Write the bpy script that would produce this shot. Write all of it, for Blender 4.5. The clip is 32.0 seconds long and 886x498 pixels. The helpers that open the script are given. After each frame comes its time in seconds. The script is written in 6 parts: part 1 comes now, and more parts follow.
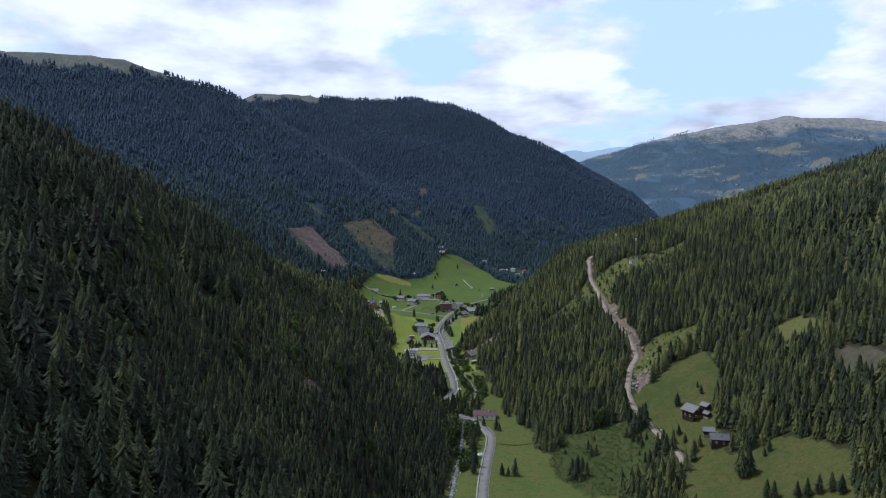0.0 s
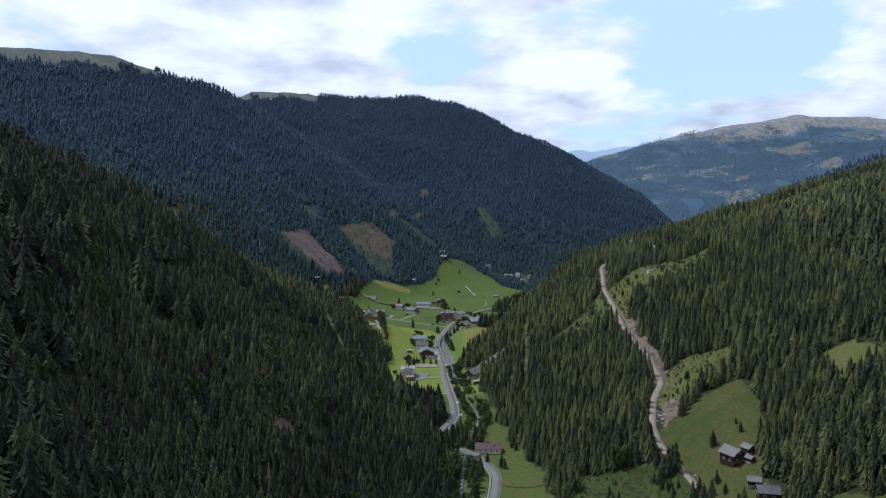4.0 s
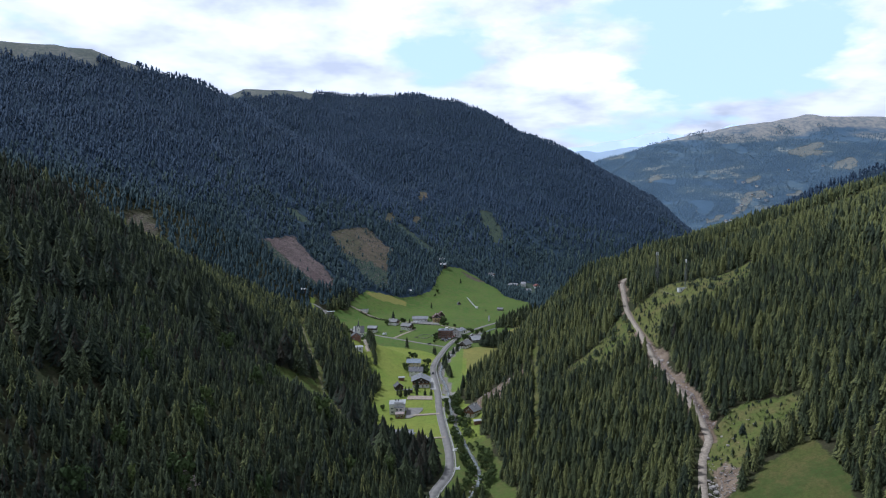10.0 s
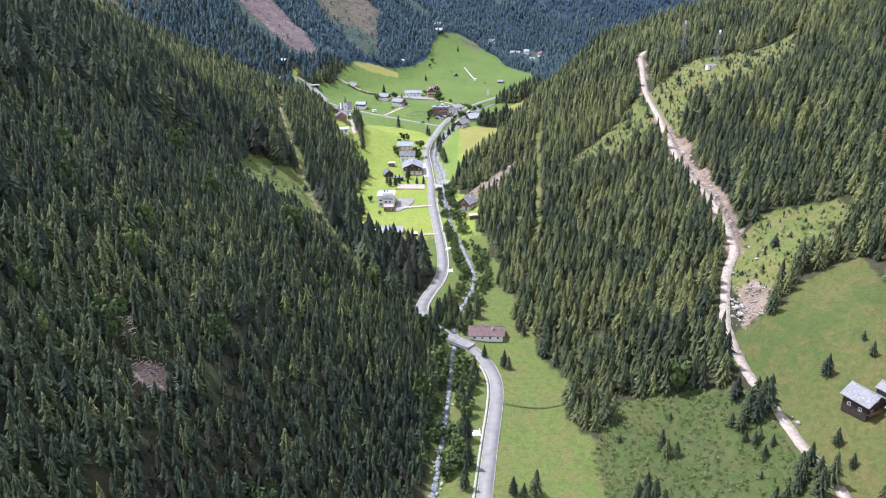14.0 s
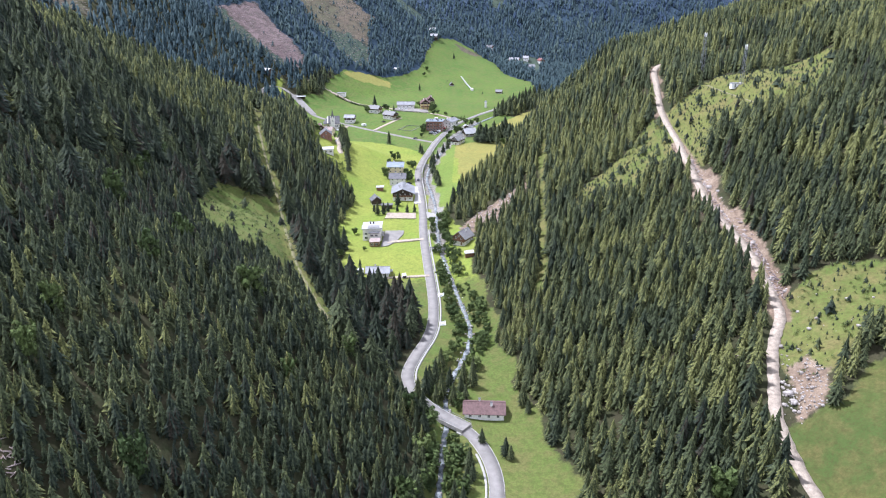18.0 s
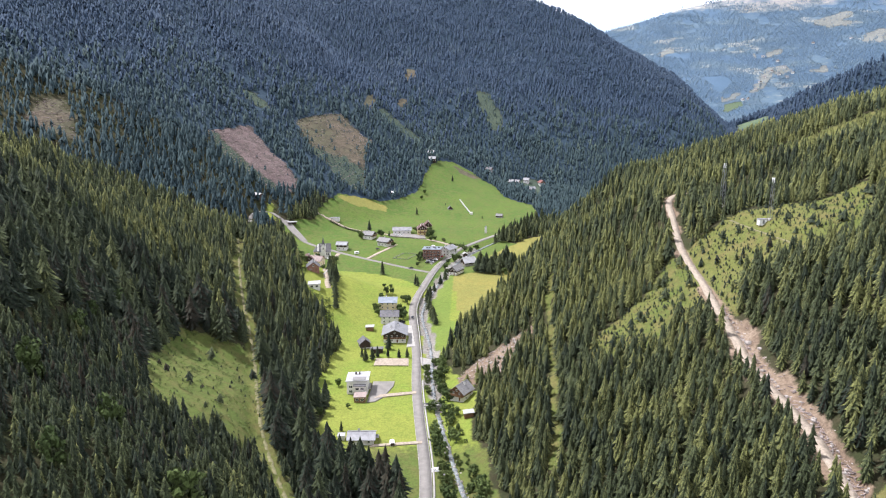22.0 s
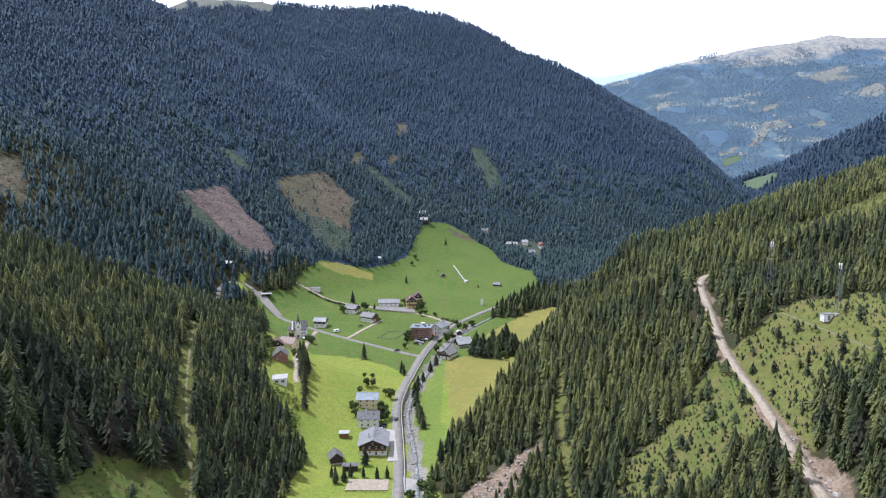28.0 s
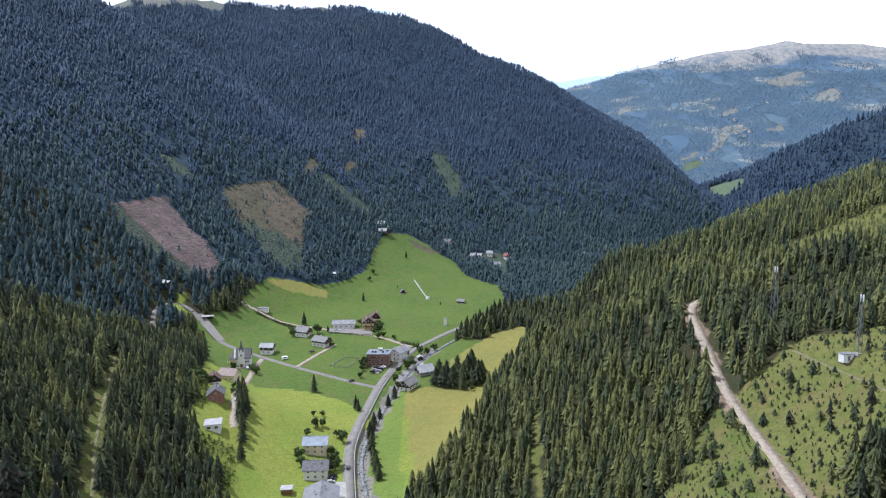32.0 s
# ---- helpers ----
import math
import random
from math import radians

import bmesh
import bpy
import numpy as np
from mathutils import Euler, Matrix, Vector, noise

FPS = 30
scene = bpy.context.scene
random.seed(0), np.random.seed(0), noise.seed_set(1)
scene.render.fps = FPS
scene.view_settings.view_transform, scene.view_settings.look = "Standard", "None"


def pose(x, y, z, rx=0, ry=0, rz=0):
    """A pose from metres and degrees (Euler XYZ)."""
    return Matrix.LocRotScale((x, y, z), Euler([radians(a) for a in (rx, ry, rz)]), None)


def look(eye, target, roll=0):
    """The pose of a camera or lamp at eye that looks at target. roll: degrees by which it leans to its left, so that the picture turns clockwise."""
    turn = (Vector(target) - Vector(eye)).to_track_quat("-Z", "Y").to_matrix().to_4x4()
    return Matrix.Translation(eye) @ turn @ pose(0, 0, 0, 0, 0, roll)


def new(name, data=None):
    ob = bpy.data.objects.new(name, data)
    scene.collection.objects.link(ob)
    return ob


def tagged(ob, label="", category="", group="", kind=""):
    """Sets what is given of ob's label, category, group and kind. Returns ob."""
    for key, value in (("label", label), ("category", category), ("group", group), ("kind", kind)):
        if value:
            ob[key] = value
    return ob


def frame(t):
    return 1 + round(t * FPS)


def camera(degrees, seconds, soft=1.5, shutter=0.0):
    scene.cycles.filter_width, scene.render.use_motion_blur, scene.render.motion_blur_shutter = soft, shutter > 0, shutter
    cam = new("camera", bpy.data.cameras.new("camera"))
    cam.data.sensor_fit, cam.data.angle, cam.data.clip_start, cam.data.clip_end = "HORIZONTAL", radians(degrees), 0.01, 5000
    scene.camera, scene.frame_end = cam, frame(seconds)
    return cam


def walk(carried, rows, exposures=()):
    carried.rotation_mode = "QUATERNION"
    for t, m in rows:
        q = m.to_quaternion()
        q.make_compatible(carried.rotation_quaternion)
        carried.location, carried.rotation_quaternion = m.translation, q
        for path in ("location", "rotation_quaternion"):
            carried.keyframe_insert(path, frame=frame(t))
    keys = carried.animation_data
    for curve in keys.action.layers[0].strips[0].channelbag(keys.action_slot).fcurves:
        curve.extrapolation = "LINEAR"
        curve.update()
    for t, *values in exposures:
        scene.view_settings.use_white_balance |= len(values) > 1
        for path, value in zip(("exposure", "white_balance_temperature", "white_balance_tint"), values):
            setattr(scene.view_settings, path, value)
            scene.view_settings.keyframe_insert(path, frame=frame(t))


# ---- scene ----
cam = camera(63.37, 32.0, 1.1)
PATH = [
    (0, pose(0.08, -91.04, 142.90, 86.86, 0, 2.10)),
    (0.5, pose(0.19, -83.57, 143.46, 86.79, 0, 2.13)),
    (1, pose(0.32, -76.03, 144.00, 86.75, 0, 2.18)),
    (1.5, pose(0.46, -68.43, 144.53, 86.70, 0, 2.21)),
    (2, pose(0.60, -60.77, 145.05, 86.72, 0, 2.26)),
    (2.5, pose(0.75, -53.07, 145.55, 86.70, 0, 2.35)),
    (3, pose(0.90, -45.33, 146.04, 86.71, 0, 2.36)),
    (3.5, pose(1.06, -37.55, 146.52, 86.78, 0, 2.36)),
    (5.5, pose(1.73, -6.21, 148.33, 86.97, 0, 2.51)),
    (6, pose(1.90, 1.65, 148.77, 86.93, 0, 2.53)),
    (6.5, pose(2.07, 9.51, 149.20, 86.92, 0, 2.55)),
    (7, pose(2.24, 17.37, 149.62, 86.92, 0, 2.57)),
    (7.5, pose(2.41, 25.22, 150.04, 86.90, 0, 2.59)),
    (8, pose(2.57, 33.06, 150.46, 86.89, 0, 2.61)),
    (8.5, pose(2.74, 40.89, 150.88, 86.89, 0, 2.65)),
    (9, pose(2.90, 48.69, 151.29, 86.87, 0, 2.65)),
    (9.5, pose(3.05, 56.47, 151.70, 86.94, 0, 2.63)),
    (10, pose(3.20, 64.23, 152.11, 86.95, 0, 2.64)),
    (10.5, pose(3.35, 71.95, 152.52, 83.90, 0, 2.71)),
    (11, pose(3.50, 79.64, 152.93, 79.86, 0, 2.66)),
    (11.5, pose(3.64, 87.29, 153.34, 76.53, 0, 2.58)),
    (12, pose(3.77, 94.91, 153.75, 76.23, 0, 2.50)),
    (12.5, pose(3.90, 102.49, 154.17, 73.91, 0, 2.50)),
    (13, pose(4.02, 110.02, 154.58, 69.94, 0, 2.50)),
    (13.5, pose(4.14, 117.51, 154.99, 68.42, 0, 2.52)),
    (14, pose(4.25, 124.95, 155.41, 68.32, 0, 2.51)),
    (14.5, pose(4.35, 132.35, 155.83, 68.26, 0, 2.48)),
    (16.5, pose(4.72, 161.46, 157.53, 68.41, 0, 2.40)),
    (17, pose(4.80, 168.61, 157.95, 68.41, 0, 2.36)),
    (17.5, pose(4.87, 175.71, 158.39, 68.32, 0, 2.34)),
    (18, pose(4.94, 182.76, 158.82, 68.31, 0, 2.32)),
    (18.5, pose(5.00, 189.77, 159.25, 71.40, 0, 2.31)),
    (19, pose(5.06, 196.72, 159.69, 75.03, 0, 2.30)),
    (19.5, pose(5.11, 203.63, 160.13, 77.09, 0, 2.32)),
    (20, pose(5.16, 210.49, 160.56, 77.15, 0, 2.32)),
    (20.5, pose(5.21, 217.31, 161.00, 77.17, 0, 2.36)),
    (21, pose(5.25, 224.08, 161.44, 77.19, 0, 2.37)),
    (21.5, pose(5.29, 230.82, 161.88, 77.21, 0, 2.36)),
    (22, pose(5.33, 237.51, 162.32, 77.18, 0, 2.35)),
    (22.5, pose(5.37, 244.17, 162.75, 77.18, 0, 2.24)),
    (23, pose(5.41, 250.80, 163.19, 77.19, 0, 2.16)),
    (23.5, pose(5.45, 257.39, 163.62, 77.12, 0, 2.10)),
    (24, pose(5.49, 263.96, 164.05, 77.08, 0, 2.09)),
    (24.5, pose(5.54, 270.50, 164.47, 77.07, 0, 2.08)),
    (26.5, pose(5.74, 296.49, 166.12, 77.12, 0, 2.00)),
    (27, pose(5.80, 302.96, 166.51, 77.17, 0, 2.00)),
    (27.5, pose(5.88, 309.43, 166.89, 79.96, 0, 2.00)),
    (28, pose(5.96, 315.91, 167.27, 81.24, 0, 1.99)),
    (28.5, pose(6.05, 322.40, 167.63, 81.29, 0, 1.95)),
    (29, pose(6.15, 328.90, 167.98, 81.35, 0, 1.92)),
    (29.5, pose(6.26, 335.43, 168.32, 81.39, 0, 1.88)),
    (30, pose(6.38, 341.97, 168.64, 81.42, 0, 1.85)),
    (30.5, pose(6.52, 348.56, 168.95, 81.46, 0, 1.82)),
    (31, pose(6.68, 355.18, 169.24, 81.50, 0, 1.80)),
    (31.5, pose(6.85, 361.84, 169.51, 81.50, 0, 1.21)),
    (32, pose(7.04, 368.56, 169.77, 81.55, 0, -1.03)),
]

walk(cam, PATH, [(0, -0.95, 5250, 14), (10.2, -0.80, 5200, 14), (11.6, 0.74, 5300, 20), (13.5, 0.72, 5300, 21), (18, 0.68, 5350, 21), (20, 0.58, 5650, 20), (23, 0.54, 5850, 18), (26.8, 0.54, 5550, 18), (28.5, 0.04, 5450, 16), (32, 0.0, 5400, 16)])

# ---------------------------------------------------------------- sky and sun
SUN_DIR = Vector((-0.46, 0.19, 0.87)).normalized()
world = bpy.data.worlds.new("sky")
scene.world = world
world.use_nodes = True
wn, wl = world.node_tree.nodes, world.node_tree.links
wn.clear()
w_out = wn.new("ShaderNodeOutputWorld")
w_bg = wn.new("ShaderNodeBackground")
w_sky = wn.new("ShaderNodeTexSky")
w_sky.sky_type = "NISHITA"
w_sky.sun_disc = False
w_sky.sun_elevation = math.asin(SUN_DIR.z)
w_sky.sun_rotation = math.atan2(SUN_DIR.x, SUN_DIR.y)
w_sky.altitude = 1400
w_sky.dust_density = 2.0
w_bg.inputs["Strength"].default_value = 0.10

# broken cumulus on a flat layer: the view direction is spread onto a plane above
w_co = wn.new("ShaderNodeTexCoord")
w_sep = wn.new("ShaderNodeSeparateXYZ")
wl.new(w_co.outputs["Generated"], w_sep.inputs[0])


def w_math(op, a, b):
    x = wn.new("ShaderNodeMath")
    x.operation = op
    for socket, v in ((x.inputs[0], a), (x.inputs[1], b)):
        if isinstance(v, (int, float)):
            socket.default_value = v
        else:
            wl.new(v, socket)
    return x.outputs[0]


w_lift = w_math("ADD", w_math("MAXIMUM", w_sep.outputs[2], 0.0), 0.22)
w_comb = wn.new("ShaderNodeCombineXYZ")
wl.new(w_math("DIVIDE", w_sep.outputs[0], w_lift), w_comb.inputs[0])
wl.new(w_math("DIVIDE", w_sep.outputs[1], w_lift), w_comb.inputs[1])


def w_noise(scale, detail, shift):
    t = wn.new("ShaderNodeTexNoise")
    t.inputs["Scale"].default_value = scale
    t.inputs["Detail"].default_value = detail
    t.inputs["Roughness"].default_value = 0.55
    mp = wn.new("ShaderNodeMapping")
    mp.inputs["Location"].default_value = shift
    wl.new(w_comb.outputs[0], mp.inputs[0])
    wl.new(mp.outputs[0], t.inputs["Vector"])
    return t.outputs[0]


def w_ramp(value, stops):
    r = wn.new("ShaderNodeValToRGB")
    e = r.color_ramp.elements
    while len(e) < len(stops):
        e.new(0.5)
    for k, (p, c) in enumerate(stops):
        e[k].position, e[k].color = p, (c, c, c, 1)
    wl.new(value, r.inputs[0])
    return r.outputs[0]



def w_gap(azimuth, lift, inner, outer):
    """1 towards a gap in the clouds, 0 away from it."""
    a, e = radians(azimuth), radians(lift)
    dot = wn.new("ShaderNodeVectorMath")
    dot.operation = "DOT_PRODUCT"
    dot.inputs[1].default_value = (math.sin(a) * math.cos(e), math.cos(a) * math.cos(e), math.sin(e))
    wl.new(w_co.outputs["Generated"], dot.inputs[0])
    return w_ramp(dot.outputs["Value"], [(math.cos(radians(outer)), 0.0), (math.cos(radians(inner)), 1.0)])


w_open = w_math("MAXIMUM", w_gap(15, 14.5, 2.5, 13), w_gap(-4.5, 12.8, 0.5, 6))
w_puff = w_noise(1.35, 9, (3.1, 0.4, 0))
w_where = w_ramp(w_math("SUBTRACT", w_math("ADD", w_puff, 0.12), w_math("MULTIPLY", w_open, 0.19)), [(0.44, 0.0), (0.51, 1.0)])
w_shade = w_ramp(w_noise(2.4, 8, (8.0, 2.0, 0)), [(0.36, 0.0), (0.56, 1.0)])
w_cloud = wn.new("ShaderNodeMix")
w_cloud.data_type = "RGBA"
w_cloud.inputs[6].default_value = (12.4, 12.5, 12.9, 1)
w_cloud.inputs[7].default_value = (20.8, 20.2, 19.8, 1)
wl.new(w_shade, w_cloud.inputs[0])
w_mix = wn.new("ShaderNodeMix")
w_mix.data_type = "RGBA"
wl.new(w_where, w_mix.inputs[0])
w_thin = wn.new("ShaderNodeMix")
w_thin.data_type = "RGBA"
w_up = w_ramp(w_sep.outputs[2], [(0.30, 0.0), (0.62, 1.0)])
wl.new(w_math("MULTIPLY", w_math("SUBTRACT", 1.0, w_up), 0.72), w_thin.inputs[0])
w_thin.inputs[7].default_value = (16.5, 20.0, 22.0, 1)
wl.new(w_sky.outputs[0], w_thin.inputs[6])
wl.new(w_thin.outputs[2], w_mix.inputs[6])
# overhead the clouds show their grey undersides, and the haze thins out
w_base = wn.new("ShaderNodeMix")
w_base.data_type = "RGBA"
w_base.blend_type = "MULTIPLY"
w_base.inputs[7].default_value = (0.40, 0.41, 0.43, 1)
wl.new(w_up, w_base.inputs[0])
wl.new(w_cloud.outputs[2], w_base.inputs[6])
# towards the horizon the clouds lie in their own haze
w_low = wn.new("ShaderNodeMix")
w_low.data_type = "RGBA"
w_low.blend_type = "MULTIPLY"
w_low.inputs[7].default_value = (0.76, 0.765, 0.77, 1)
wl.new(w_math("SUBTRACT", 1.0, w_ramp(w_sep.outputs[2], [(0.07, 0.0), (0.17, 1.0)])), w_low.inputs[0])
wl.new(w_base.outputs[2], w_low.inputs[6])
wl.new(w_low.outputs[2], w_mix.inputs[7])
wl.new(w_mix.outputs[2], w_bg.inputs[0])
wl.new(w_bg.outputs[0], w_out.inputs[0])

sun_data = bpy.data.lights.new("sun", "SUN")
sun_data.energy = 5.0
sun_data.angle = radians(0.5)
sun_data.color = (1.0, 0.95, 0.86)
sun = new("sun", sun_data)
sun.matrix_world = look(SUN_DIR * 100, (0, 0, 0))


# ---------------------------------------------------------------- materials
def node_material(name):
    m = bpy.data.materials.new(name)
    m.use_nodes = True
    n = m.node_tree.nodes
    return m, n, m.node_tree.links, n["Principled BSDF"]


def noise_node(n, l, coords, scale, detail=3.0, rough=0.55):
    t = n.new("ShaderNodeTexNoise")
    t.inputs["Scale"].default_value = scale
    t.inputs["Detail"].default_value = detail
    t.inputs["Roughness"].default_value = rough
    l.new(coords, t.inputs["Vector"])
    return t.outputs[0]


def ramp_node(n, l, value, stops):
    r = n.new("ShaderNodeValToRGB")
    e = r.color_ramp.elements
    while len(e) < len(stops):
        e.new(0.5)
    for k, (p, c) in enumerate(stops):
        e[k].position = p
        e[k].color = (*c, 1) if len(c) == 3 else c
    l.new(value, r.inputs[0])
    return r.outputs[0]


def mix_node(n, l, fac, a, b, mode="MIX"):
    x = n.new("ShaderNodeMix")
    x.data_type = "RGBA"
    x.blend_type = mode
    for socket, v in ((x.inputs[0], fac), (x.inputs[6], a), (x.inputs[7], b)):
        if isinstance(v, (int, float)):
            socket.default_value = v
        elif isinstance(v, tuple):
            socket.default_value = (*v, 1)
        else:
            l.new(v, socket)
    return x.outputs[2]


def math_node(n, l, op, a, b=0.0):
    x = n.new("ShaderNodeMath")
    x.operation = op
    x.use_clamp = op in ("MULTIPLY_ADD",)
    for socket, v in ((x.inputs[0], a), (x.inputs[1], b)):
        if isinstance(v, (int, float)):
            socket.default_value = v
        else:
            l.new(v, socket)
    return x.outputs[0]


def bump_node(n, l, bsdf, height, strength, distance):
    b = n.new("ShaderNodeBump")
    b.inputs["Strength"].default_value = strength
    b.inputs["Distance"].default_value = distance
    l.new(height, b.inputs["Height"])
    l.new(b.outputs[0], bsdf.inputs["Normal"])


def plain(name, dark, light, size, rough=0.8, metal=0.0, bump=0.02, detail=4.0):
    """A surface between two colours, mottled at the given size in metres, with fine grain."""
    m, n, l, b = node_material(name)
    geo = n.new("ShaderNodeNewGeometry").outputs["Position"]
    big = noise_node(n, l, geo, 1 / size, detail)
    fine = noise_node(n, l, geo, 7 / size, 2)
    mixed = math_node(n, l, "ADD", math_node(n, l, "MULTIPLY", big, 0.7), math_node(n, l, "MULTIPLY", fine, 0.3))
    l.new(ramp_node(n, l, mixed, [(0.36, dark), (0.64, light)]), b.inputs["Base Color"])
    b.inputs["Roughness"].default_value = rough
    b.inputs["Metallic"].default_value = metal
    b.inputs["Specular IOR Level"].default_value = 0.25
    bump_node(n, l, b, fine, 0.5, bump)
    return m


def needle_material(name, dark, light, larch, sheen=0.0, depth=0.85, brown=None, bump=1.0):
    """Foliage: each tree has its own tone, boughs are mottled, shade between twigs is painted dark."""
    m, n, l, b = node_material(name)
    pos = n.new("ShaderNodeNewGeometry").outputs["Position"]
    tone = n.new("ShaderNodeAttribute")
    tone.attribute_name = "tone"
    stand_tone = noise_node(n, l, pos, 1 / 60, 3)
    patch = noise_node(n, l, pos, 1 / 240, 4, 0.6)
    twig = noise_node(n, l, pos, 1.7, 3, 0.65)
    value = math_node(n, l, "ADD", math_node(n, l, "MULTIPLY", tone.outputs["Fac"], 0.8), math_node(n, l, "MULTIPLY", math_node(n, l, "SUBTRACT", stand_tone, 0.3), 0.75))
    value = math_node(n, l, "ADD", value, math_node(n, l, "MULTIPLY", math_node(n, l, "SUBTRACT", patch, 0.5), 0.5))
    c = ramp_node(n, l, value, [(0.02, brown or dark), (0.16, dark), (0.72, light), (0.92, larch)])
    # Shade in the gaps between twigs, mixed in as dark noise scaled by depth.
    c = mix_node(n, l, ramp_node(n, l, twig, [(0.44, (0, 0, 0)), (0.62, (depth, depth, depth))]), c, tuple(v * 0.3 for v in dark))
    l.new(c, b.inputs["Base Color"])
    b.inputs["Roughness"].default_value = 0.8
    b.inputs["Specular IOR Level"].default_value = 0.15
    if sheen:
        b.inputs["Sheen Weight"].default_value = sheen
        b.inputs["Sheen Roughness"].default_value = 0.9
        b.inputs["Sheen Tint"].default_value = (0.45, 0.68, 1.0, 1)
    bump_node(n, l, b, twig, bump, 0.4)
    return m


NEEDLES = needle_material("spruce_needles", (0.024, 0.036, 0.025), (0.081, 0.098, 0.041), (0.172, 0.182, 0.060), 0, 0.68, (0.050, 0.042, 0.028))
# Distance haze is put into these colours: bluer and paler the farther off.
NEEDLES_FAR_HAZE = needle_material("spruce_needles_far_haze", (0.031, 0.053, 0.085), (0.044, 0.068, 0.102), (0.070, 0.096, 0.112), 0, 0.22, None, 0.35)
NEEDLES_HAZE = needle_material("distant_needles_haze", (0.100, 0.156, 0.212), (0.130, 0.187, 0.230), (0.175, 0.222, 0.235), 0, 0.3, None, 0.2)
NEEDLES_MID_HAZE = needle_material("spruce_needles_mid_haze", (0.027, 0.048, 0.056), (0.044, 0.070, 0.070), (0.078, 0.106, 0.084), 0, 0.30, None, 0.4)
LEAVES = needle_material("broad_leaves", (0.052, 0.080, 0.027), (0.105, 0.142, 0.042), (0.15, 0.185, 0.058), 0, 0.55)
BARK = plain("bark", (0.05, 0.035, 0.025), (0.12, 0.085, 0.06), 0.6, 0.95, 0, 0.05)
ASPHALT = plain("asphalt", (0.17, 0.16, 0.142), (0.235, 0.22, 0.198), 3.5, 0.85, 0, 0.02)
CONCRETE = plain("concrete", (0.27, 0.26, 0.235), (0.39, 0.375, 0.34), 1.5, 0.85)
TRACK = plain("worn_track", (0.12, 0.12, 0.055), (0.21, 0.19, 0.10), 1.5, 0.95)
GRAVEL = plain("gravel", (0.235, 0.195, 0.148), (0.40, 0.34, 0.265), 1.2, 0.95, 0, 0.12)
RUBBLE = plain("rubble", (0.20, 0.175, 0.15), (0.46, 0.425, 0.385), 0.9, 0.95, 0, 0.3)
WATER = plain("white_water", (0.06, 0.075, 0.075), (0.30, 0.32, 0.32), 2.0, 0.6, 0, 0.15)
PLASTER = plain("white_plaster", (0.62, 0.60, 0.55), (0.78, 0.76, 0.71), 2.5, 0.85)
CREAM = plain("cream_plaster", (0.55, 0.46, 0.30), (0.68, 0.58, 0.40), 2.5, 0.85)
YELLOW = plain("yellow_plaster", (0.50, 0.39, 0.17), (0.62, 0.50, 0.25), 2.5, 0.85)
BRICKRED = plain("red_painted_wall", (0.19, 0.10, 0.075), (0.28, 0.15, 0.11), 2.0, 0.8)
DARKWOOD = plain("weathered_dark_wood", (0.030, 0.022, 0.016), (0.075, 0.052, 0.038), 0.5, 0.8)
BROWNWOOD = plain("brown_wood", (0.12, 0.065, 0.035), (0.22, 0.125, 0.07), 0.5, 0.75)
SHEETROOF = plain("pale_grey_roof", (0.17, 0.172, 0.175), (0.27, 0.272, 0.275), 3.0, 0.55, 0.2)
WHITEROOF = plain("whitish_roof", (0.30, 0.30, 0.298), (0.43, 0.43, 0.42), 3.0, 0.5, 0.1)
SLATE = plain("dark_grey_roof", (0.085, 0.085, 0.09), (0.16, 0.155, 0.155), 1.6, 0.7)
BLUEROOF = plain("blue_grey_roof", (0.17, 0.20, 0.23), (0.26, 0.29, 0.32), 2.0, 0.45, 0.2)
TILEROOF = plain("purple_brown_roof", (0.095, 0.06, 0.055), (0.165, 0.105, 0.095), 1.2, 0.8)
REDROOF = plain("red_tile_roof", (0.15, 0.065, 0.055), (0.22, 0.095, 0.08), 1.2, 0.75)
PINKROOF = plain("faded_tile_roof", (0.24, 0.19, 0.17), (0.36, 0.29, 0.26), 1.2, 0.8)
SHINGLE = plain("silvery_shingles", (0.15, 0.147, 0.142), (0.26, 0.255, 0.245), 0.8, 0.8)
STEEL = plain("galvanised_steel", (0.17, 0.18, 0.19), (0.28, 0.29, 0.30), 0.8, 0.5, 0.6)
CABINET = plain("white_cabinet", (0.7, 0.7, 0.68), (0.8, 0.8, 0.78), 1.0, 0.5)
GLASS, _gn, _gl, _gb = node_material("window_glass")
_gb.inputs["Base Color"].default_value = (0.03, 0.035, 0.04, 1)
_gb.inputs["Roughness"].default_value = 0.06
_gb.inputs["Specular IOR Level"].default_value = 0.8
RUBBER = plain("tyre_rubber", (0.015, 0.015, 0.015), (0.03, 0.03, 0.03), 0.3, 0.9)


def car_paint(name, colour):
    m, n, l, b = node_material(name)
    b.inputs["Base Color"].default_value = (*colour, 1)
    b.inputs["Roughness"].default_value = 0.25
    b.inputs["Coat Weight"].default_value = 0.6
    return m


